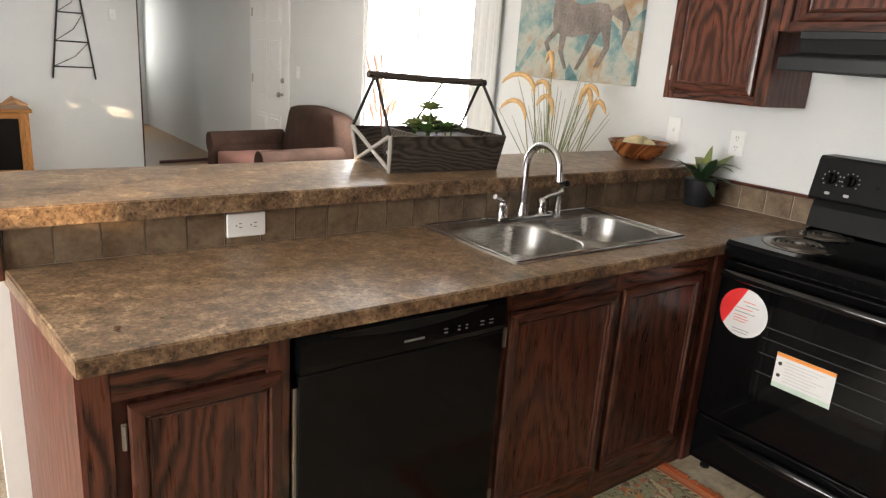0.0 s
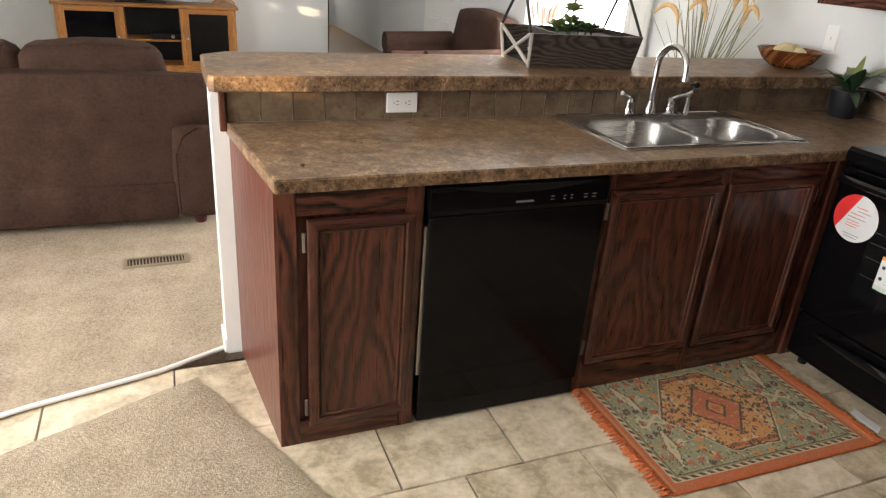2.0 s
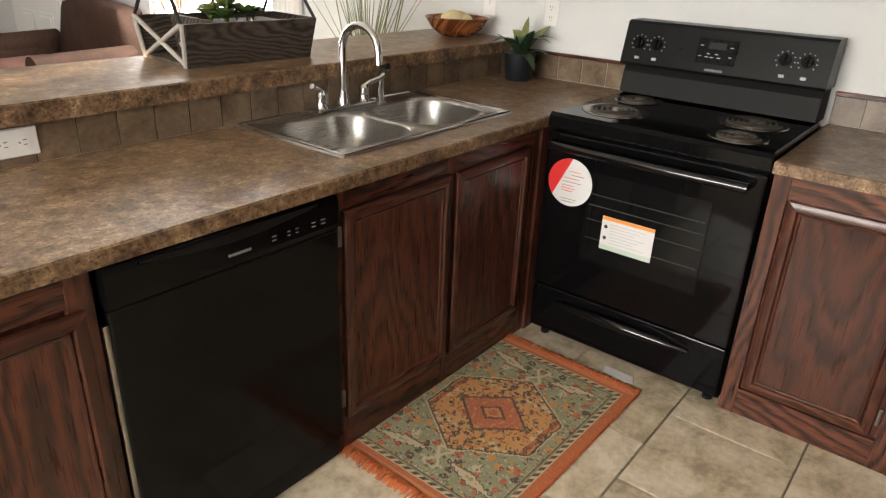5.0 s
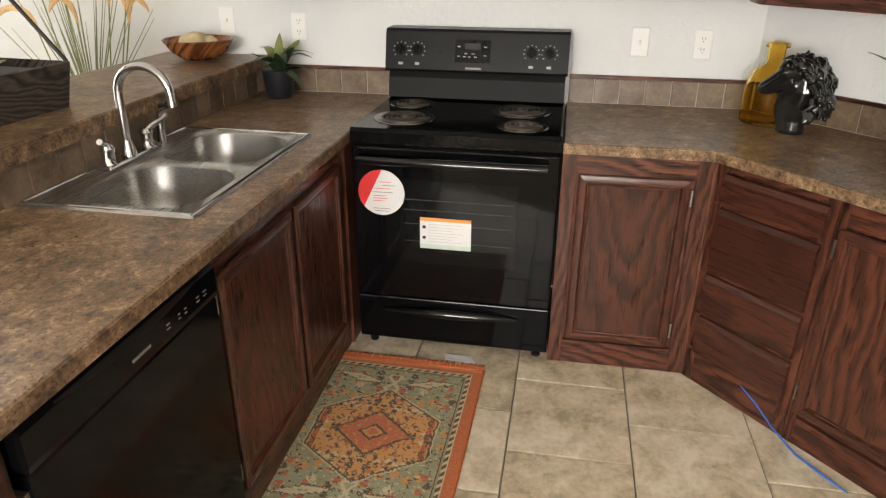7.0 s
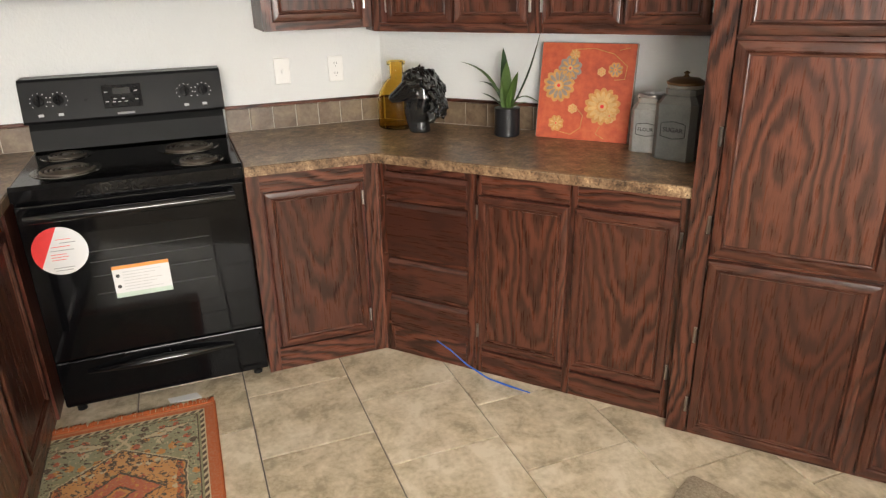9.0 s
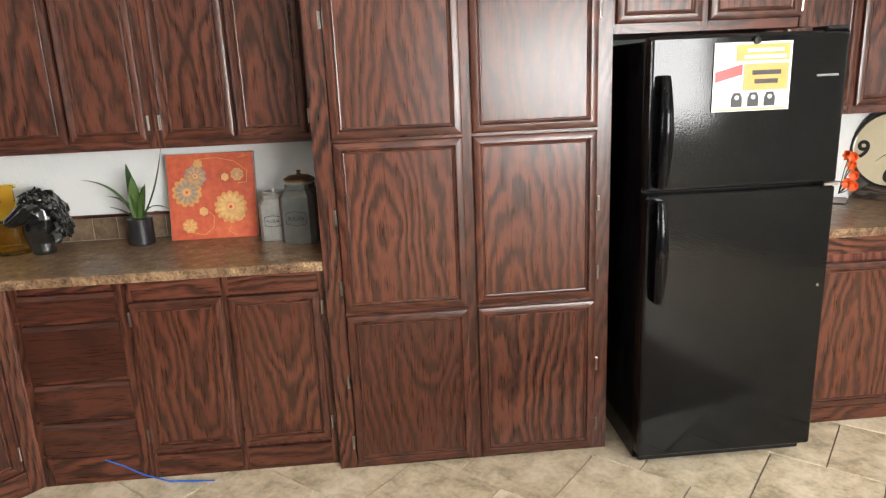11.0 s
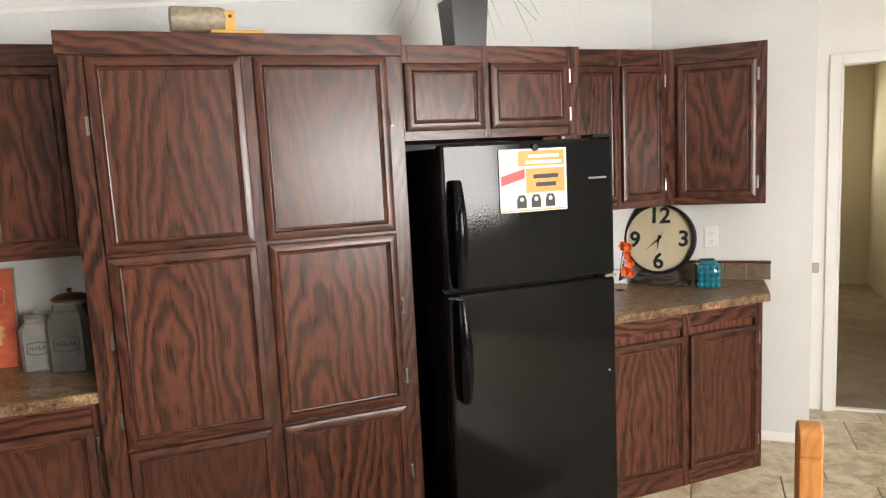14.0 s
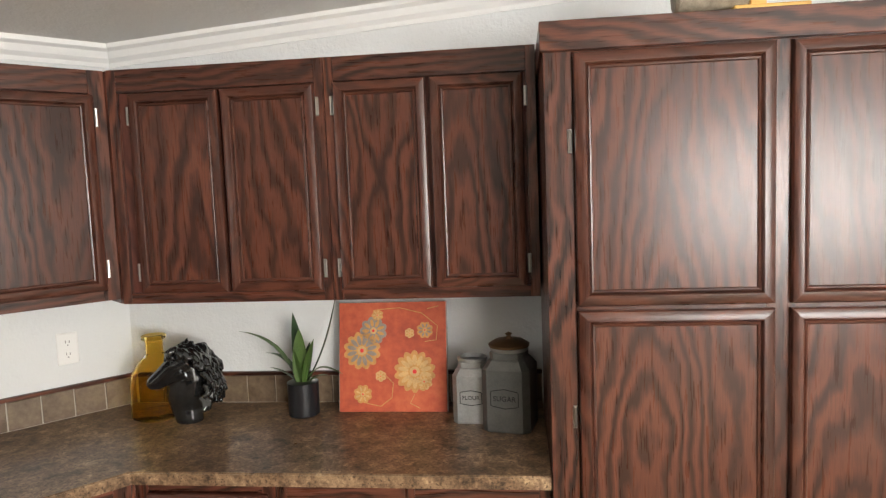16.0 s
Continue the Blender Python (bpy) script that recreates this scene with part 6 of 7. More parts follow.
    t = thing("area_rug", pose(2.404, 1.842, 0.001, 0, 0, -0.8), "oriental rug in sage, gold and rust with a fringed border", "rug")
    bm = bmesh.new()
    nx, ny = 24, 16
    grid = [[bm.verts.new((-W + 2 * W * i / nx, -D + 2 * D * j / ny, 0.007 + 0.002 * noise.noise(Vector((i * 0.5, j * 0.5, 0))))) for j in range(ny + 1)] for i in range(nx + 1)]
    for i in range(nx):
        for j in range(ny):
            bm.faces.new((grid[i][j], grid[i + 1][j], grid[i + 1][j + 1], grid[i][j + 1]))
    rim = [grid[i][0] for i in range(nx + 1)] + [grid[nx][j] for j in range(1, ny + 1)] + [grid[i][ny] for i in range(nx - 1, -1, -1)] + [grid[0][j] for j in range(ny - 1, 0, -1)]
    low = [bm.verts.new((q.co.x, q.co.y, 0.0)) for q in rim]
    for k in range(len(rim)):
        bm.faces.new((rim[k], rim[(k + 1) % len(rim)], low[(k + 1) % len(rim)], low[k]))
    part("woven_field", bm, m, t, "", True)
    rnd = random.Random(5)
    for sx in (-1, 1):
        bm = bmesh.new()
        for k in range(190):
            y = -D + 2 * D * k / 189
            l = rnd.uniform(0.025, 0.045)
            dy = rnd.uniform(-0.012, 0.012)
            add_tube(bm, [(sx * (W - 0.004), y, 0.008), (sx * (W + l * 0.5), y + dy * 0.4, rnd.uniform(0.008, 0.014)), (sx * (W + l), y + dy, 0.003)], [0.0026, 0.0028, 0.0018], 4)
        fr = part("fringe", bm, fringe_mat, t, "shaggy rust-orange fringe")
        fr["kind"] = "stuff"
    for sy in (-1, 1):
        part("binding", tube([(-W, sy * D, 0.006), (0, sy * (D + 0.002), 0.007), (W, sy * D, 0.006)], 0.006, 6), fringe_mat, t, "rust-orange bound edge")


rug()


def loose_carpet():
    e1, e2 = Vector((-0.414, 0.91, 0)), Vector((-0.91, -0.414, 0))
    A = Vector((1.77, 0.1, 0))
    bm = bmesh.new()
    nu, nv = 60, 40
    grid = []
    for i in range(nu + 1):
        row = []
        for j in range(nv + 1):
            q = A + e1 * (2.68 * i / nu) + e2 * (1.95 * j / nv)
            edge_ = min(i, nu - i, j, nv - j)
            w = 0.012 * noise.noise(q * 9) if edge_ == 0 else 0
            z = 0.014 + 0.003 * noise.noise(q * 6)
            row.append(bm.verts.new((q.x + w, q.y + w, z if edge_ else 0.006)))
        grid.append(row)
    for i in range(nu):
        for j in range(nv):
            bm.faces.new((grid[i][j], grid[i + 1][j], grid[i + 1][j + 1], grid[i][j + 1]))
    rim = [r[0] for r in grid] + grid[-1][1:] + [r[-1] for r in grid[-2::-1]] + grid[0][-2:0:-1]
    low = [bm.verts.new((q.co.x, q.co.y, 0.0015)) for q in rim]
    for k in range(len(rim)):
        bm.faces.new((rim[k], rim[(k + 1) % len(rim)], low[(k + 1) % len(rim)], low[k]))
    solo("loose_carpet", bm, carpet_piece, Matrix(), "loose oatmeal carpet piece lying over the floor tiles", "carpet", "", True)


loose_carpet()
solo("tape_strip", tube([(2.752, 0.612, 0.115), (2.7, 0.57, 0.085), (2.64, 0.525, 0.04), (2.55, 0.468, 0.01), (2.47, 0.41, 0.006), (2.4, 0.358, 0.005)], [0.0028, 0.0028, 0.0032, 0.0035, 0.0042, 0.0025], 6), blue_tape, Matrix(), "thin strip of blue tape on the floor", "tape", "", True)
solo("paper_scrap", prism([(2.885, 1.56), (2.93, 1.58), (2.93, 1.69), (2.89, 1.68)], 2, 0.002, 0.006, 0.001), paper_white, Matrix(), "small white paper scrap beside the rug", "paper")
solo("edge_strip", tube([(-1.6, 2.1, 0.012), (-0.6, 2.245, 0.014), (0.13, 2.495, 0.013), (0.4, 2.56, 0.015), (0.54, 2.6, 0.013), (0.775, 2.705, 0.012)], 0.009, 8), trim_white, Matrix(), "white strip along the carpet's edge", "strip", "", True)


# ---- living room ----
def floor_vent():
    t = thing("floor_vent", pose(0.528, 3.56, 0.006, 0, 0, 2), "tan metal floor vent in the carpet", "vent")
    bm = bmesh.new()
    for b in ((-0.145, 0.145, -0.055, -0.038), (-0.145, 0.145, 0.038, 0.055), (-0.145, -0.125, -0.038, 0.038), (0.125, 0.145, -0.038, 0.038)):
        add_box(bm, *b, 0.0, 0.008)
    part("frame", bm, vent_tan, t)
    # dark sheet under the slats, painted as the shade of the duct
    part("shaft", box(-0.125, 0.125, -0.038, 0.038, -0.002, 0.002), soil_and_hole_shade, t)
    for k in range(17):
        x = -0.117 + k * 0.0146
        part("slat", box(x - 0.003, x + 0.003, -0.038, 0.038, 0.002, 0.007), vent_tan, t)


floor_vent()


def cushion(x0, x1, y0, y1, z0, z1, puff=0.03, n=8):
    """A padded block with bulging faces and soft corners."""
    bm = bmesh.new()
    bmesh.ops.create_cube(bm, size=1.0)
    bmesh.ops.subdivide_edges(bm, edges=bm.edges, cuts=n, use_grid_fill=True)
    c = Vector(((x0 + x1) / 2, (y0 + y1) / 2, (z0 + z1) / 2))
    h = Vector(((x1 - x0) / 2, (y1 - y0) / 2, (z1 - z0) / 2))
    r = min(h) * 0.45
    for v in bm.verts:
        q = Vector((v.co.x * 2, v.co.y * 2, v.co.z * 2))
        p = Vector((q.x * h.x, q.y * h.y, q.z * h.z))
        core = Vector([max(-h[k] + r, min(h[k] - r, p[k])) for k in range(3)])
        d = p - core
        if d.length > 1e-6:
            p = core + d.normalized() * r
        bul = puff * (1 - q.x * q.x) * (1 - q.y * q.y) if abs(q.z) > 0.99 else puff * (1 - q.x * q.x) * (1 - q.z * q.z) if abs(q.y) > 0.99 else puff * (1 - q.y * q.y) * (1 - q.z * q.z)
        p += p.normalized() * bul + Vector((0, 0, 0.006 * noise.noise(p * 7)))
        v.co = c + p
    return bm


def sofa():
    t = thing("sofa", pose(0.86, 3.98, 0.006), "brown suede three-seat sofa seen from behind", "sofa")
    L = 2.35
    part("back", cushion(-L + 0.02, -0.02, 0.0, 0.24, 0.06, 0.79, 0.012), suede, t, "", True)
    for x0, x1, seam in ((-0.21, 0.02, -0.2), (-L - 0.02, -L + 0.21, -L + 0.2)):
        part("arm_back", cushion(x0, x1, -0.016, 0.06, 0.06, 0.54, 0.012), suede, t, "rounded arm end seen from behind", True)
        part("piping", tube([(seam, -0.012, 0.08), (seam, -0.014, 0.4), (seam * 0.6 + 0.4 * (x0 + x1) / 2, -0.016, 0.5), ((x0 + x1) / 2, -0.018, 0.54)], 0.005, 6), suede, t)
    part("back_skirt", box(-L + 0.2, -0.21, -0.008, 0.03, 0.05, 0.25, 0.01, 2), suede, t, "lower back panel with a seam", True)
    part("top_roll", tube([(-L + 0.04, 0.05, 0.765), (-L / 2, 0.05, 0.772), (-0.04, 0.05, 0.765)], 0.03, 10), suede, t, "", True)
    part("arm", cushion(-0.24, 0.01, 0.03, 0.9, 0.06, 0.55, 0.02), suede, t, "", True)
    part("arm_roll", tube([(-0.115, 0.02, 0.5), (-0.115, 0.5, 0.51), (-0.115, 0.9, 0.5)], 0.125, 16), suede, t, "rounded arm top", True)
    part("arm", cushion(-L - 0.01, -L + 0.24, 0.03, 0.9, 0.06, 0.55, 0.02), suede, t, "", True)
    part("arm_roll", tube([(-L + 0.115, 0.02, 0.5), (-L + 0.115, 0.9, 0.5)], 0.125, 16), suede, t, "rounded arm top", True)
    for k in range(3):
        x0 = -L + 0.22 + k * (L - 0.44) / 3
        x1 = x0 + (L - 0.44) / 3 - 0.01
        c_ = part("back_cushion", cushion(x0, x1, 0.16, 0.4, 0.42, 0.9, 0.035), suede, t, "plump back cushion", True)
        part("piping", tube([(x0 + 0.04, 0.2, 0.9), ((x0 + x1) / 2, 0.19, 0.918), (x1 - 0.04, 0.2, 0.9)], 0.006, 6), suede, c_)
        part("seat_cushion", cushion(x0, x1, 0.3, 0.9, 0.25, 0.45, 0.03), suede, t, "", True)
    part("seat_base", box(-L + 0.2, -0.2, 0.2, 0.88, 0.06, 0.27), suede, t)
    for x in (-0.1, -L + 0.1):
        for y in (0.06, 0.8):
            part("foot", lathe([(0.028, 0.0), (0.042, 0.07)], 12, (x, y, 0)), dark_foot, t, "short dark red wooden foot")


sofa()


def armchair():
    t = thing("armchair", pose(3.13, 6.4, 0.006, 0, 0, -90), "dark brown suede armchair with a rust seat cushion", "chair")
    part("base", cushion(-0.62, 0.62, -0.42, 0.4, 0.06, 0.36, 0.01), suede, t, "", True)
    part("seat_cushion", cushion(-0.5, 0.5, -0.42, 0.25, 0.36, 0.52, 0.03), suede_light, t, "rust suede seat cushion", True)
    bm = cushion(-0.56, 0.56, 0.2, 0.44, 0.36, 1.06, 0.05)
    for v in bm.verts:
        k = max(0.0, v.co.z - 0.45)
        v.co.x *= 1 - 0.34 * k
        v.co.z -= 0.16 * k
    part("back", bm, suede, t, "", True).matrix_basis = pose(0, -0.06, 0, -6)
    for sx in (-1, 1):
        part("arm", cushion(min(sx * 0.5, sx * 0.7), max(sx * 0.5, sx * 0.7), -0.44, 0.3, 0.06, 0.6, 0.015), suede, t, "", True)
        part("arm_roll", tube([(sx * 0.6, -0.45, 0.57), (sx * 0.6, 0.25, 0.59)], 0.1, 14), suede, t, "padded arm roll", True)
    for x in (-0.58, 0.58):
        for y in (-0.36, 0.34):
            part("foot", lathe([(0.03, 0.0), (0.035, 0.07)], 10, (x, y, 0)), dark_foot, t)


armchair()


def tv_stand():
    t = thing("television_stand", pose(-0.345, 8.5, 0.006), "honey oak television stand with glass doors", "cabinet")
    W, D, H = 1.77, 0.42, 0.705
    part("top", box(-0.03, W + 0.03, -0.02, D, H - 0.035, H, 0.006), oak_h, t)
    part("base", box(0, W, 0.01, D, 0.0, 0.07), oak_h, t)
    part("back_panel", box(0, W, D - 0.02, D, 0.07, H - 0.035), black_matte, t, "dark back panel")
    for x in (0.0, 0.6, 1.19, W - 0.04):
        part("side_panel", box(x, x + 0.04, 0.0, D - 0.02, 0.07, H - 0.035), oak_v, t)
    part("shelf", box(0.64, 1.19, 0.03, D - 0.02, 0.32, 0.34), oak_h, t)
    for x0, x1 in ((0.04, 0.6), (1.23, W - 0.04)):
        d = part("door", box(x0 + 0.05, x1 - 0.05, 0.008, 0.014, 0.12, H - 0.09), oven_glass, t, "dark glass door")
        for b in ((x0, x0 + 0.05, 0.07, H - 0.04), (x1 - 0.05, x1, 0.07, H - 0.04)):
            part("stile", box(b[0], b[1], 0.0, 0.02, b[2], b[3], 0.002), oak_v, d)
        for z0, z1 in ((0.07, 0.12), (H - 0.09, H - 0.04)):
            part("rail", box(x0 + 0.05, x1 - 0.05, 0.0, 0.02, z0, z1, 0.002), oak_h, d)
        part("knob", lathe([(0.01, 0), (0.014, 0.02), (0.0, 0.024)], 10), nickel, d).matrix_basis = pose(x1 - 0.025 if x0 < 0.5 else x0 + 0.025, 0, 0.36, 90)
    bx = thing("media_box", pose(0.55, 8.55, 0.346), "black media box on the stand's shelf", "electronics")
    part("case", box(0, 0.42, 0, 0.28, 0.0, 0.06, 0.004), black_plastic, bx)
    part("dial", lathe([(0.02, 0), (0.018, 0.01)], 14), nickel, bx).matrix_basis = pose(0.21, 0, 0.03, 90)
    tv = thing("television", pose(-0.13, 8.68, 0.711), "black flat television on the oak stand", "television")
    part("screen", box(0, 1.2, 0, 0.04, 0.06, 0.75, 0.006), screen_black, tv)
    part("bezel", box(-0.012, 1.212, 0.005, 0.045, 0.045, 0.762, 0.004), black_plastic, tv)
    part("stand_neck", box(0.55, 0.65, 0.01, 0.04, 0.01, 0.07), black_plastic, tv)
    part("stand_foot", box(0.35, 0.85, -0.1, 0.14, 0.0, 0.012, 0.004), black_plastic, tv)
    dr = thing("driftwood", pose(1.3, 8.68, 0.711), "small piece of pale driftwood on the stand", "decoration")
    rnd = random.Random(2)
    for k in range(5):
        x = rnd.uniform(-0.05, 0.05)
        part("branch", tube([(x - 0.09, rnd.uniform(-0.05, 0.05), 0.025), (x, rnd.uniform(-0.04, 0.04), 0.05 + 0.02 * (k % 3)), (x + 0.09, rnd.uniform(-0.05, 0.05), 0.025)], [0.012, 0.022, 0.01], 8), plain("driftwood_tan", (0.36, 0.2, 0.1), 0.7), dr, "", True)


tv_stand()


def tower_decor():
    t = thing("wall_decoration", pose(1.914, YT - 0.025, 0.985), "dark metal lattice tower hung on the wall", "decoration")
    def at(s, z):
        return (s * (0.2 - 0.14 * z / 1.15), 0.0, z)
    for s in (-1, 1):
        part("leg", tube([at(s, 0.0), at(s, 1.15)], 0.009, 6), wire_dark, t)
    for z in (0.12, 0.375, 0.66, 0.9):
        part("crossbar", tube([at(-1, z), at(1, z)], 0.007, 6), wire_dark, t)
    for z0, z1 in ((0.12, 0.375), (0.375, 0.66), (0.66, 0.9)):
        part("wire", tube([at(-1, z0), (0.02, 0, (z0 + z1) / 2 - 0.02), at(1, z1)], 0.004, 5), wire_dark, t)


tower_decor()


def horse_picture():
    t = thing("wall_picture", pose(XE, 3.985, 1.385, 0, 0, -90), "large teal and cream painting of a dark horse", "picture")
    W, Hh = 0.9, 0.62
    m = material("teal_patchwork_paint", 0.6)
    n = Nodes(m)
    v = n.coords()
    vor = n.add("TexVoronoi", Vector=v, Scale=7.0)
    f = n.math("ADD", n.math("MULTIPLY", n.noise(v, 5, 5, 0.65), 0.75), n.math("MULTIPLY", n.add("RGBToBW", Color=vor.outputs["Color"]).outputs[0], 0.25))
    n.color(n.ramp(f, [(0.3, (0.05, 0.13, 0.14)), (0.44, (0.17, 0.29, 0.29)), (0.54, (0.42, 0.42, 0.36)), (0.66, (0.35, 0.22, 0.1)), (0.8, (0.5, 0.46, 0.38))]))
    n.bump(n.noise(v, 90, 2), 0.3, 0.001)
    part("canvas", box(0, W, -0.035, 0, 0, Hh, 0.003), m, t)
    paint = plain("grey_umber_paint", (0.2, 0.17, 0.15), 0.6, 0, 0.75, 9)
    y = -0.036
    def blob(pts, lift=1):
        part("painted_shape", add_prism(bmesh.new(), pts, 1, y - 0.0006 * lift, y), paint, t)
    body = [(0.3, 0.27), (0.36, 0.24), (0.46, 0.23), (0.56, 0.25), (0.64, 0.25), (0.7, 0.29), (0.72, 0.35), (0.68, 0.4), (0.6, 0.41), (0.5, 0.4), (0.42, 0.42), (0.38, 0.47), (0.35, 0.54), (0.3, 0.58), (0.25, 0.55), (0.2, 0.49), (0.21, 0.46), (0.27, 0.47), (0.29, 0.42), (0.28, 0.34)]
    blob(body)
    for k, (a, b, c, w) in enumerate((((0.33, 0.27), (0.25, 0.2), (0.29, 0.12), 0.03), ((0.38, 0.26), (0.37, 0.15), (0.42, 0.06), 0.028), ((0.62, 0.28), (0.56, 0.16), (0.5, 0.06), 0.032), ((0.68, 0.3), (0.7, 0.18), (0.64, 0.08), 0.032))):
        blob([(a[0] - w, a[1]), (b[0] - w * 0.6, b[1]), (c[0] - w * 0.4, c[1]), (c[0] + w * 0.4, c[1]), (b[0] + w * 0.6, b[1]), (a[0] + w, a[1])], k + 2)
    blob([(0.7, 0.36), (0.78, 0.4), (0.84, 0.3), (0.8, 0.2), (0.79, 0.31), (0.73, 0.34)], 6)


horse_picture()


def grass_vase():
    t = thing("grass_arrangement", pose(3.33, 3.35, 0.006), "green reeds with golden plumes in a floor vase behind the bar", "plant")
    part("vase", lathe([(0.09, 0), (0.12, 0.15), (0.1, 0.45), (0.07, 0.6), (0.085, 0.66), (0.07, 0.66)], 20), pot_slate, t, "", True)
    rnd = random.Random(21)
    for k in range(34):
        a = rnd.uniform(0, 2 * math.pi)
        r = rnd.uniform(0.08, 0.42)
        h = rnd.uniform(1.1, 1.42)
        x, y = r * math.cos(a) * 0.5, r * math.sin(a)
        part("reed", tube([(0.02 * math.cos(a), 0.02 * math.sin(a), 0.6), (x * 0.4, y * 0.4, 0.6 + (h - 0.6) * 0.55), (x, y, h)], [0.0032, 0.0028, 0.001], 5), reed_green if k % 2 else leaf_pale, t)
    for x, y, h, bx, by in ((-0.06, 0.1, 1.3, -0.06, 0.2), (0.0, 0.05, 1.42, 0.0, 0.05), (0.03, -0.14, 1.27, 0.03, -0.1), (0.05, -0.2, 1.25, 0.02, 0.09), (-0.05, 0.16, 1.16, -0.04, 0.17), (0.02, 0.06, 1.27, 0.02, 0.17), (-0.03, -0.02, 1.2, -0.03, 0.1), (0.03, -0.22, 1.2, 0.0, -0.1)):
        part("stem", tube([(0, 0, 0.6), (x * 0.6, y * 0.6, h * 0.72), (x, y, h)], 0.003, 5), leaf_pale, t)
        pl = [(x + bx * (1 - math.cos(k * 2.4)) / 1.74, y + by * (1 - math.cos(k * 2.4)) / 1.74, h + 0.1 * math.sin(k * 2.7)) for k in (0, 0.15, 0.3, 0.45, 0.6, 0.75, 0.9, 1.0)]
        part("plume", tube(pl, [0.005, 0.01, 0.013, 0.014, 0.013, 0.012, 0.008, 0.002], 8), plume, t, "golden feathery plume", True)


grass_vase()


def pink_plumes():
    t = thing("plume_arrangement", pose(3.4, 5.2, 0.006), "dusty pink plumes in a slim vase by the window", "plant")
    part("vase", lathe([(0.08, 0), (0.1, 0.3), (0.06, 0.8), (0.07, 0.9), (0.05, 0.9)], 18), pot_slate, t, "", True)
    rnd = random.Random(31)
    for k in range(22):
        a, r, h = rnd.uniform(0, 2 * math.pi), rnd.uniform(0.03, 0.2), rnd.uniform(1.1, 1.5)
        x, y = r * math.cos(a), r * math.sin(a)
        part("stem", tube([(0, 0, 0.85), (x * 0.6, y * 0.6, h - 0.15)], 0.003, 5), plume_pink, t)
        part("plume", tube([(x * 0.6, y * 0.6, h - 0.16), (x * 0.8, y * 0.8, h - 0.08), (x, y, h)], [0.006, 0.014, 0.002], 6), plume_pink, t, "", True)


pink_plumes()
lamp = thing("door_bar", pose(3.35, 9.3, 0.006), "dark red strip lying on the hall floor", "strip")
part("strip_body", tube([(-0.55, 0, 0.02), (0.0, 0.03, 0.03), (0.25, 0.1, 0.02)], 0.02, 8), dark_foot, lamp, "", True)


# ---- dining chair ----
def dining_chair():
    t = thing("dining_chair", pose(-0.062, 0.428, 0.0155, 0, 0, 90), "honey pine dining chair with notched post tops", "chair")
    # local x along the back, local y towards the seat
    zt = 1.062
    for x in (-0.2, 0.2):
        arch = [(0.03 * math.cos(radians(k)), zt - 0.024 + 0.024 * math.sin(radians(k))) for k in range(0, 181, 20)]
        prof = [(-0.03, 0.0), (0.03, 0.0), (0.03, zt - 0.075), (0.024, zt - 0.067), (0.03, zt - 0.06)] + arch + [(-0.03, zt - 0.06), (-0.024, zt - 0.067), (-0.03, zt - 0.075)]
        part("back_post", prism([(x + a, b) for a, b in prof], 1, -0.02, 0.022, 0.003), oak_v, t)
    for zb in (0.62, 0.835):
        n = 24
        top = [(-0.17 + 0.34 * k / n, zb + 0.07 + 0.025 * abs(math.sin(2 * math.pi * k / n)) + 0.02 * math.sin(math.pi * k / n)) for k in range(n + 1)]
        part("back_rail", prism([(-0.17, zb), (0.17, zb)] + top[::-1], 1, -0.012, 0.012, 0.002), oak_h, t)
    part("seat", box(-0.23, 0.23, -0.02, 0.42, 0.43, 0.465, 0.008, 2), oak_h, t)
    for x in (-0.19, 0.19):
        part("front_leg", box(x - 0.025, x + 0.025, 0.35, 0.4, 0.0, 0.43, 0.004), oak_v, t)
        part("stretcher", box(x - 0.012, x + 0.012, 0.02, 0.35, 0.18, 0.21, 0.003), oak_v, t)


dining_chair()

# ---- floor tiles ----
def tile_mesh(name, w, d, h, mat, bevel=0.002):
    bm = bmesh.new()
    lo = [bm.verts.new((sx * w / 2, sy * d / 2, 0)) for sx, sy in ((-1, -1), (1, -1), (1, 1), (-1, 1))]
    hi = [bm.verts.new((sx * (w / 2 - bevel), sy * (d / 2 - bevel), h)) for sx, sy in ((-1, -1), (1, -1), (1, 1), (-1, 1))]
    for k in range(4):
        bm.faces.new((lo[k], lo[(k + 1) % 4], hi[(k + 1) % 4], hi[k]))
    bm.faces.new(hi)
    return to_mesh(name, bm, mat)


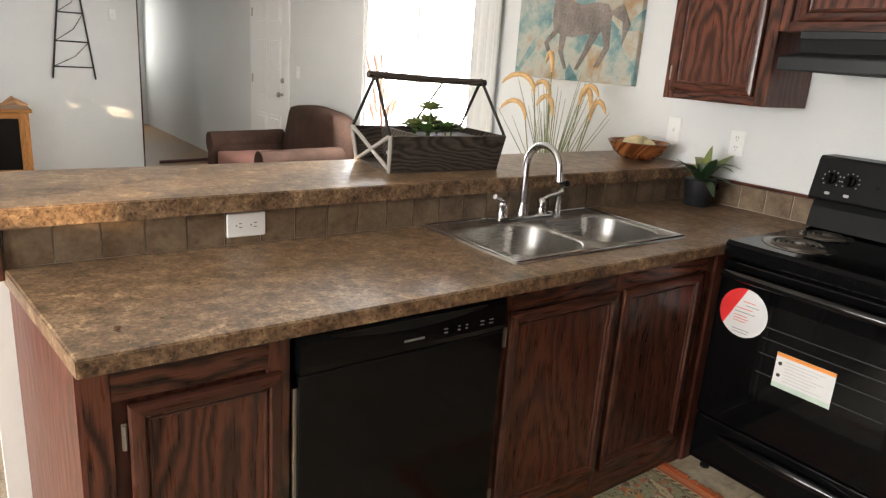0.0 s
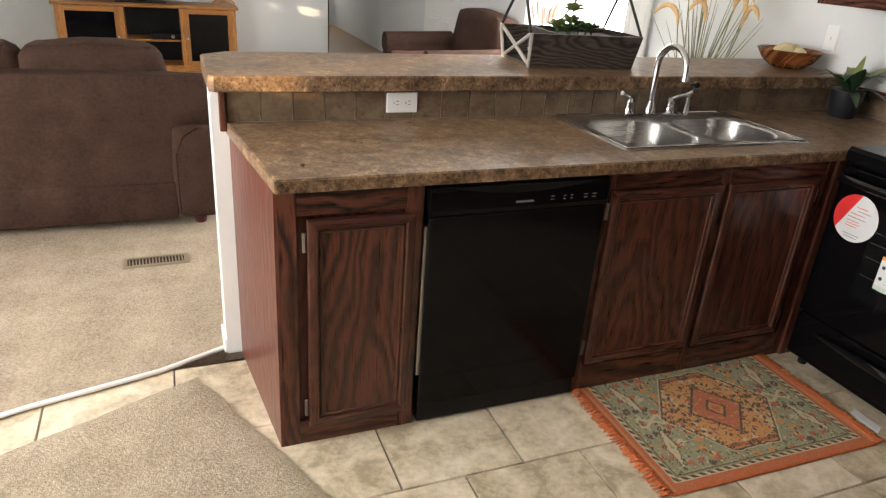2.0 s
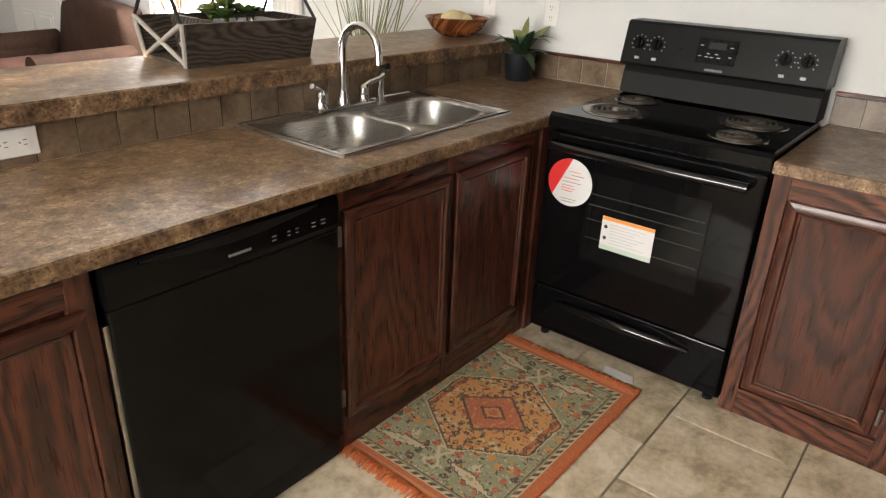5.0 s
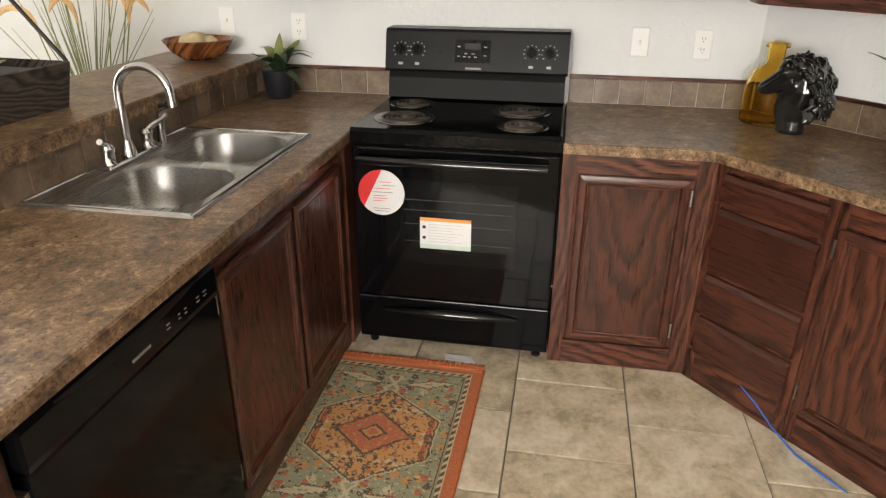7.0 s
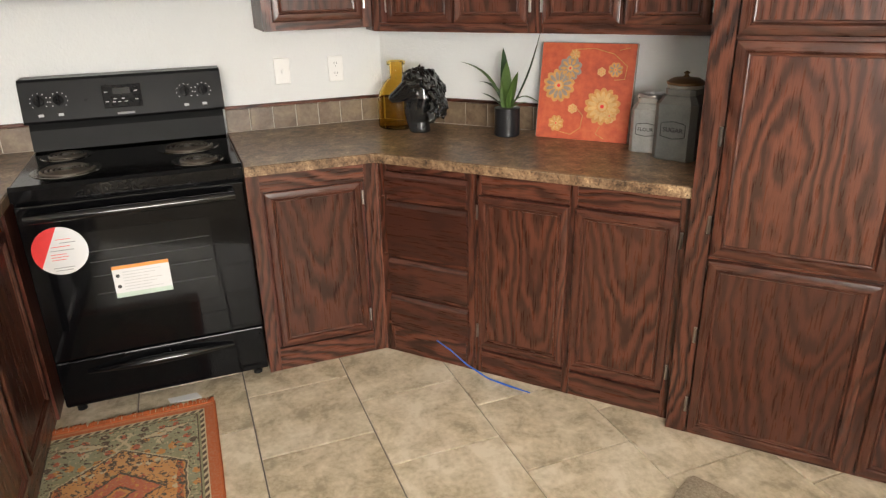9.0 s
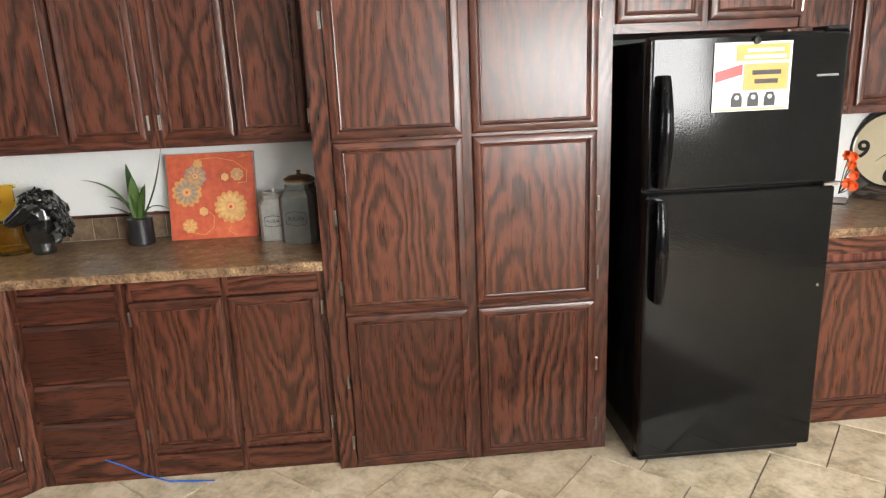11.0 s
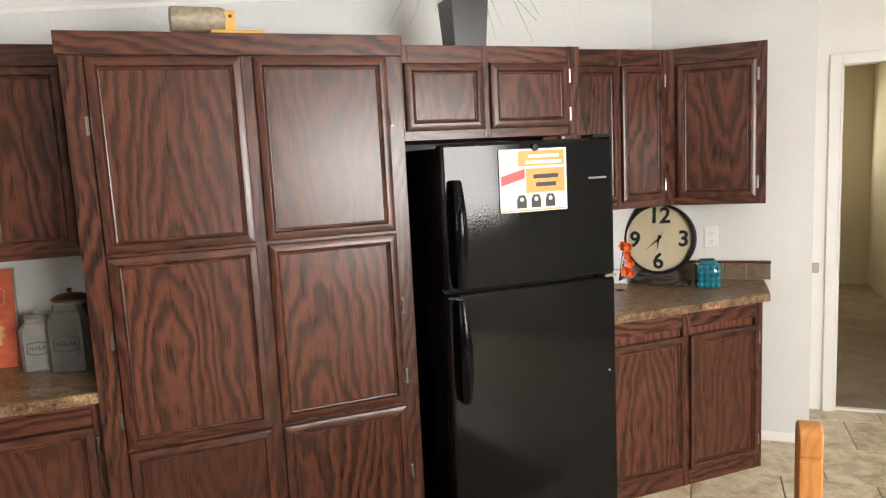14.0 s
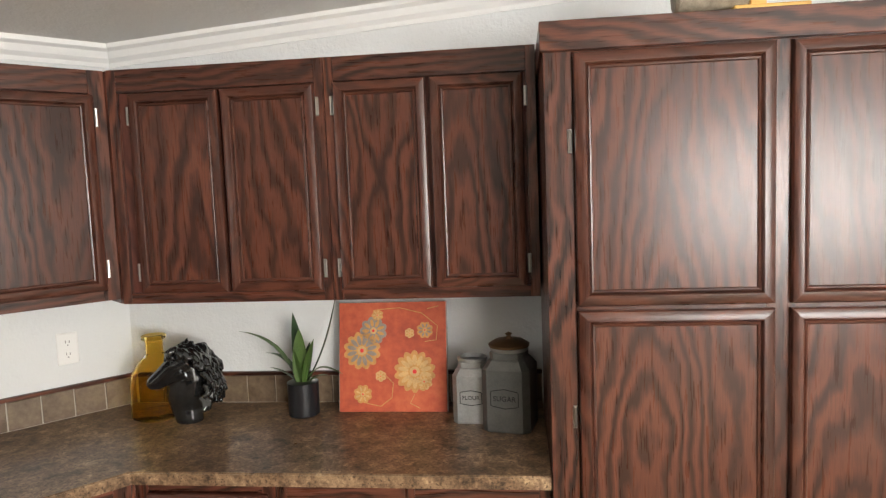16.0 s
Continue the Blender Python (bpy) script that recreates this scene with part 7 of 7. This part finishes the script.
T = 0.406
tile = tile_mesh("tile", T - 0.0045, T - 0.0045, 0.007, floor_tile)
floor_ob = bpy.data.objects["floor"]
rows_y = [0.987 + T * r for r in range(-10, 5)]
REST = []
for r, y in zip(range(-10, 5), rows_y):
    for k in range(-9, 4):
        x = 2.815 - T / 2 + T * k + (T / 2 if r % 2 else 0.0)
        if x > 3.3 or (x < -0.9 and y > -1.2):
            if x < -0.9 and y < 2.3:
                REST.append((x, y + T / 2))
            continue
        rel = Vector((x, y + T / 2, 0)) - CORNER
        if rel.dot(FRONT) < -0.35 and rel.dot(ALONG) < 4.2:
            continue
        if y + T / 2 < -2.95 or y + T / 2 > 2.75 or (y + T / 2 > 2.5 and x > 0.95):
            continue
        ob = new("tile", tile)
        ob.parent = floor_ob
        ob.location = (x, y + T / 2, -0.006)
verts, faces = [], []
for x, y in REST + [(2.815 - T / 2 + T * k + (T / 2 if r % 2 else 0.0), 0.987 + T * (r + 0.5)) for r in range(-9, 5) for k in range(-13, -9) if 2.815 + T * k < XW + 4.2]:
    if x < XW or y < -2.8:
        continue
    k = len(verts)
    h = T / 2 - 0.0025
    verts += [(x + sx * h, y + sy * h, 0.001) for sx, sy in ((-1, -1), (1, -1), (1, 1), (-1, 1))] + [(x + sx * h, y + sy * h, -0.006) for sx, sy in ((-1, -1), (1, -1), (1, 1), (-1, 1))]
    faces += [(k, k + 1, k + 2, k + 3)] + [(k + j, k + 4 + j, k + 4 + (j + 1) % 4, k + (j + 1) % 4) for j in range(4)]
me = bpy.data.meshes.new("far_tiles")
me.from_pydata(verts, [], faces)
me.materials.append(floor_tile)
far = new("far_tiles", me)
far.parent = floor_ob
far["kind"] = "stuff"
S = 0.105
for ob, length, top, deep in SPLASH:
    n = int(length / S)
    w = length / n
    me = tile_mesh("tile", w - 0.003, top - 0.003, 0.006, splash_tile, 0.0015)
    for k in range(n):
        t = new("tile", me)
        t.parent = ob
        t.matrix_basis = pose(w * (k + 0.5), -deep + 0.005, top / 2, 90)
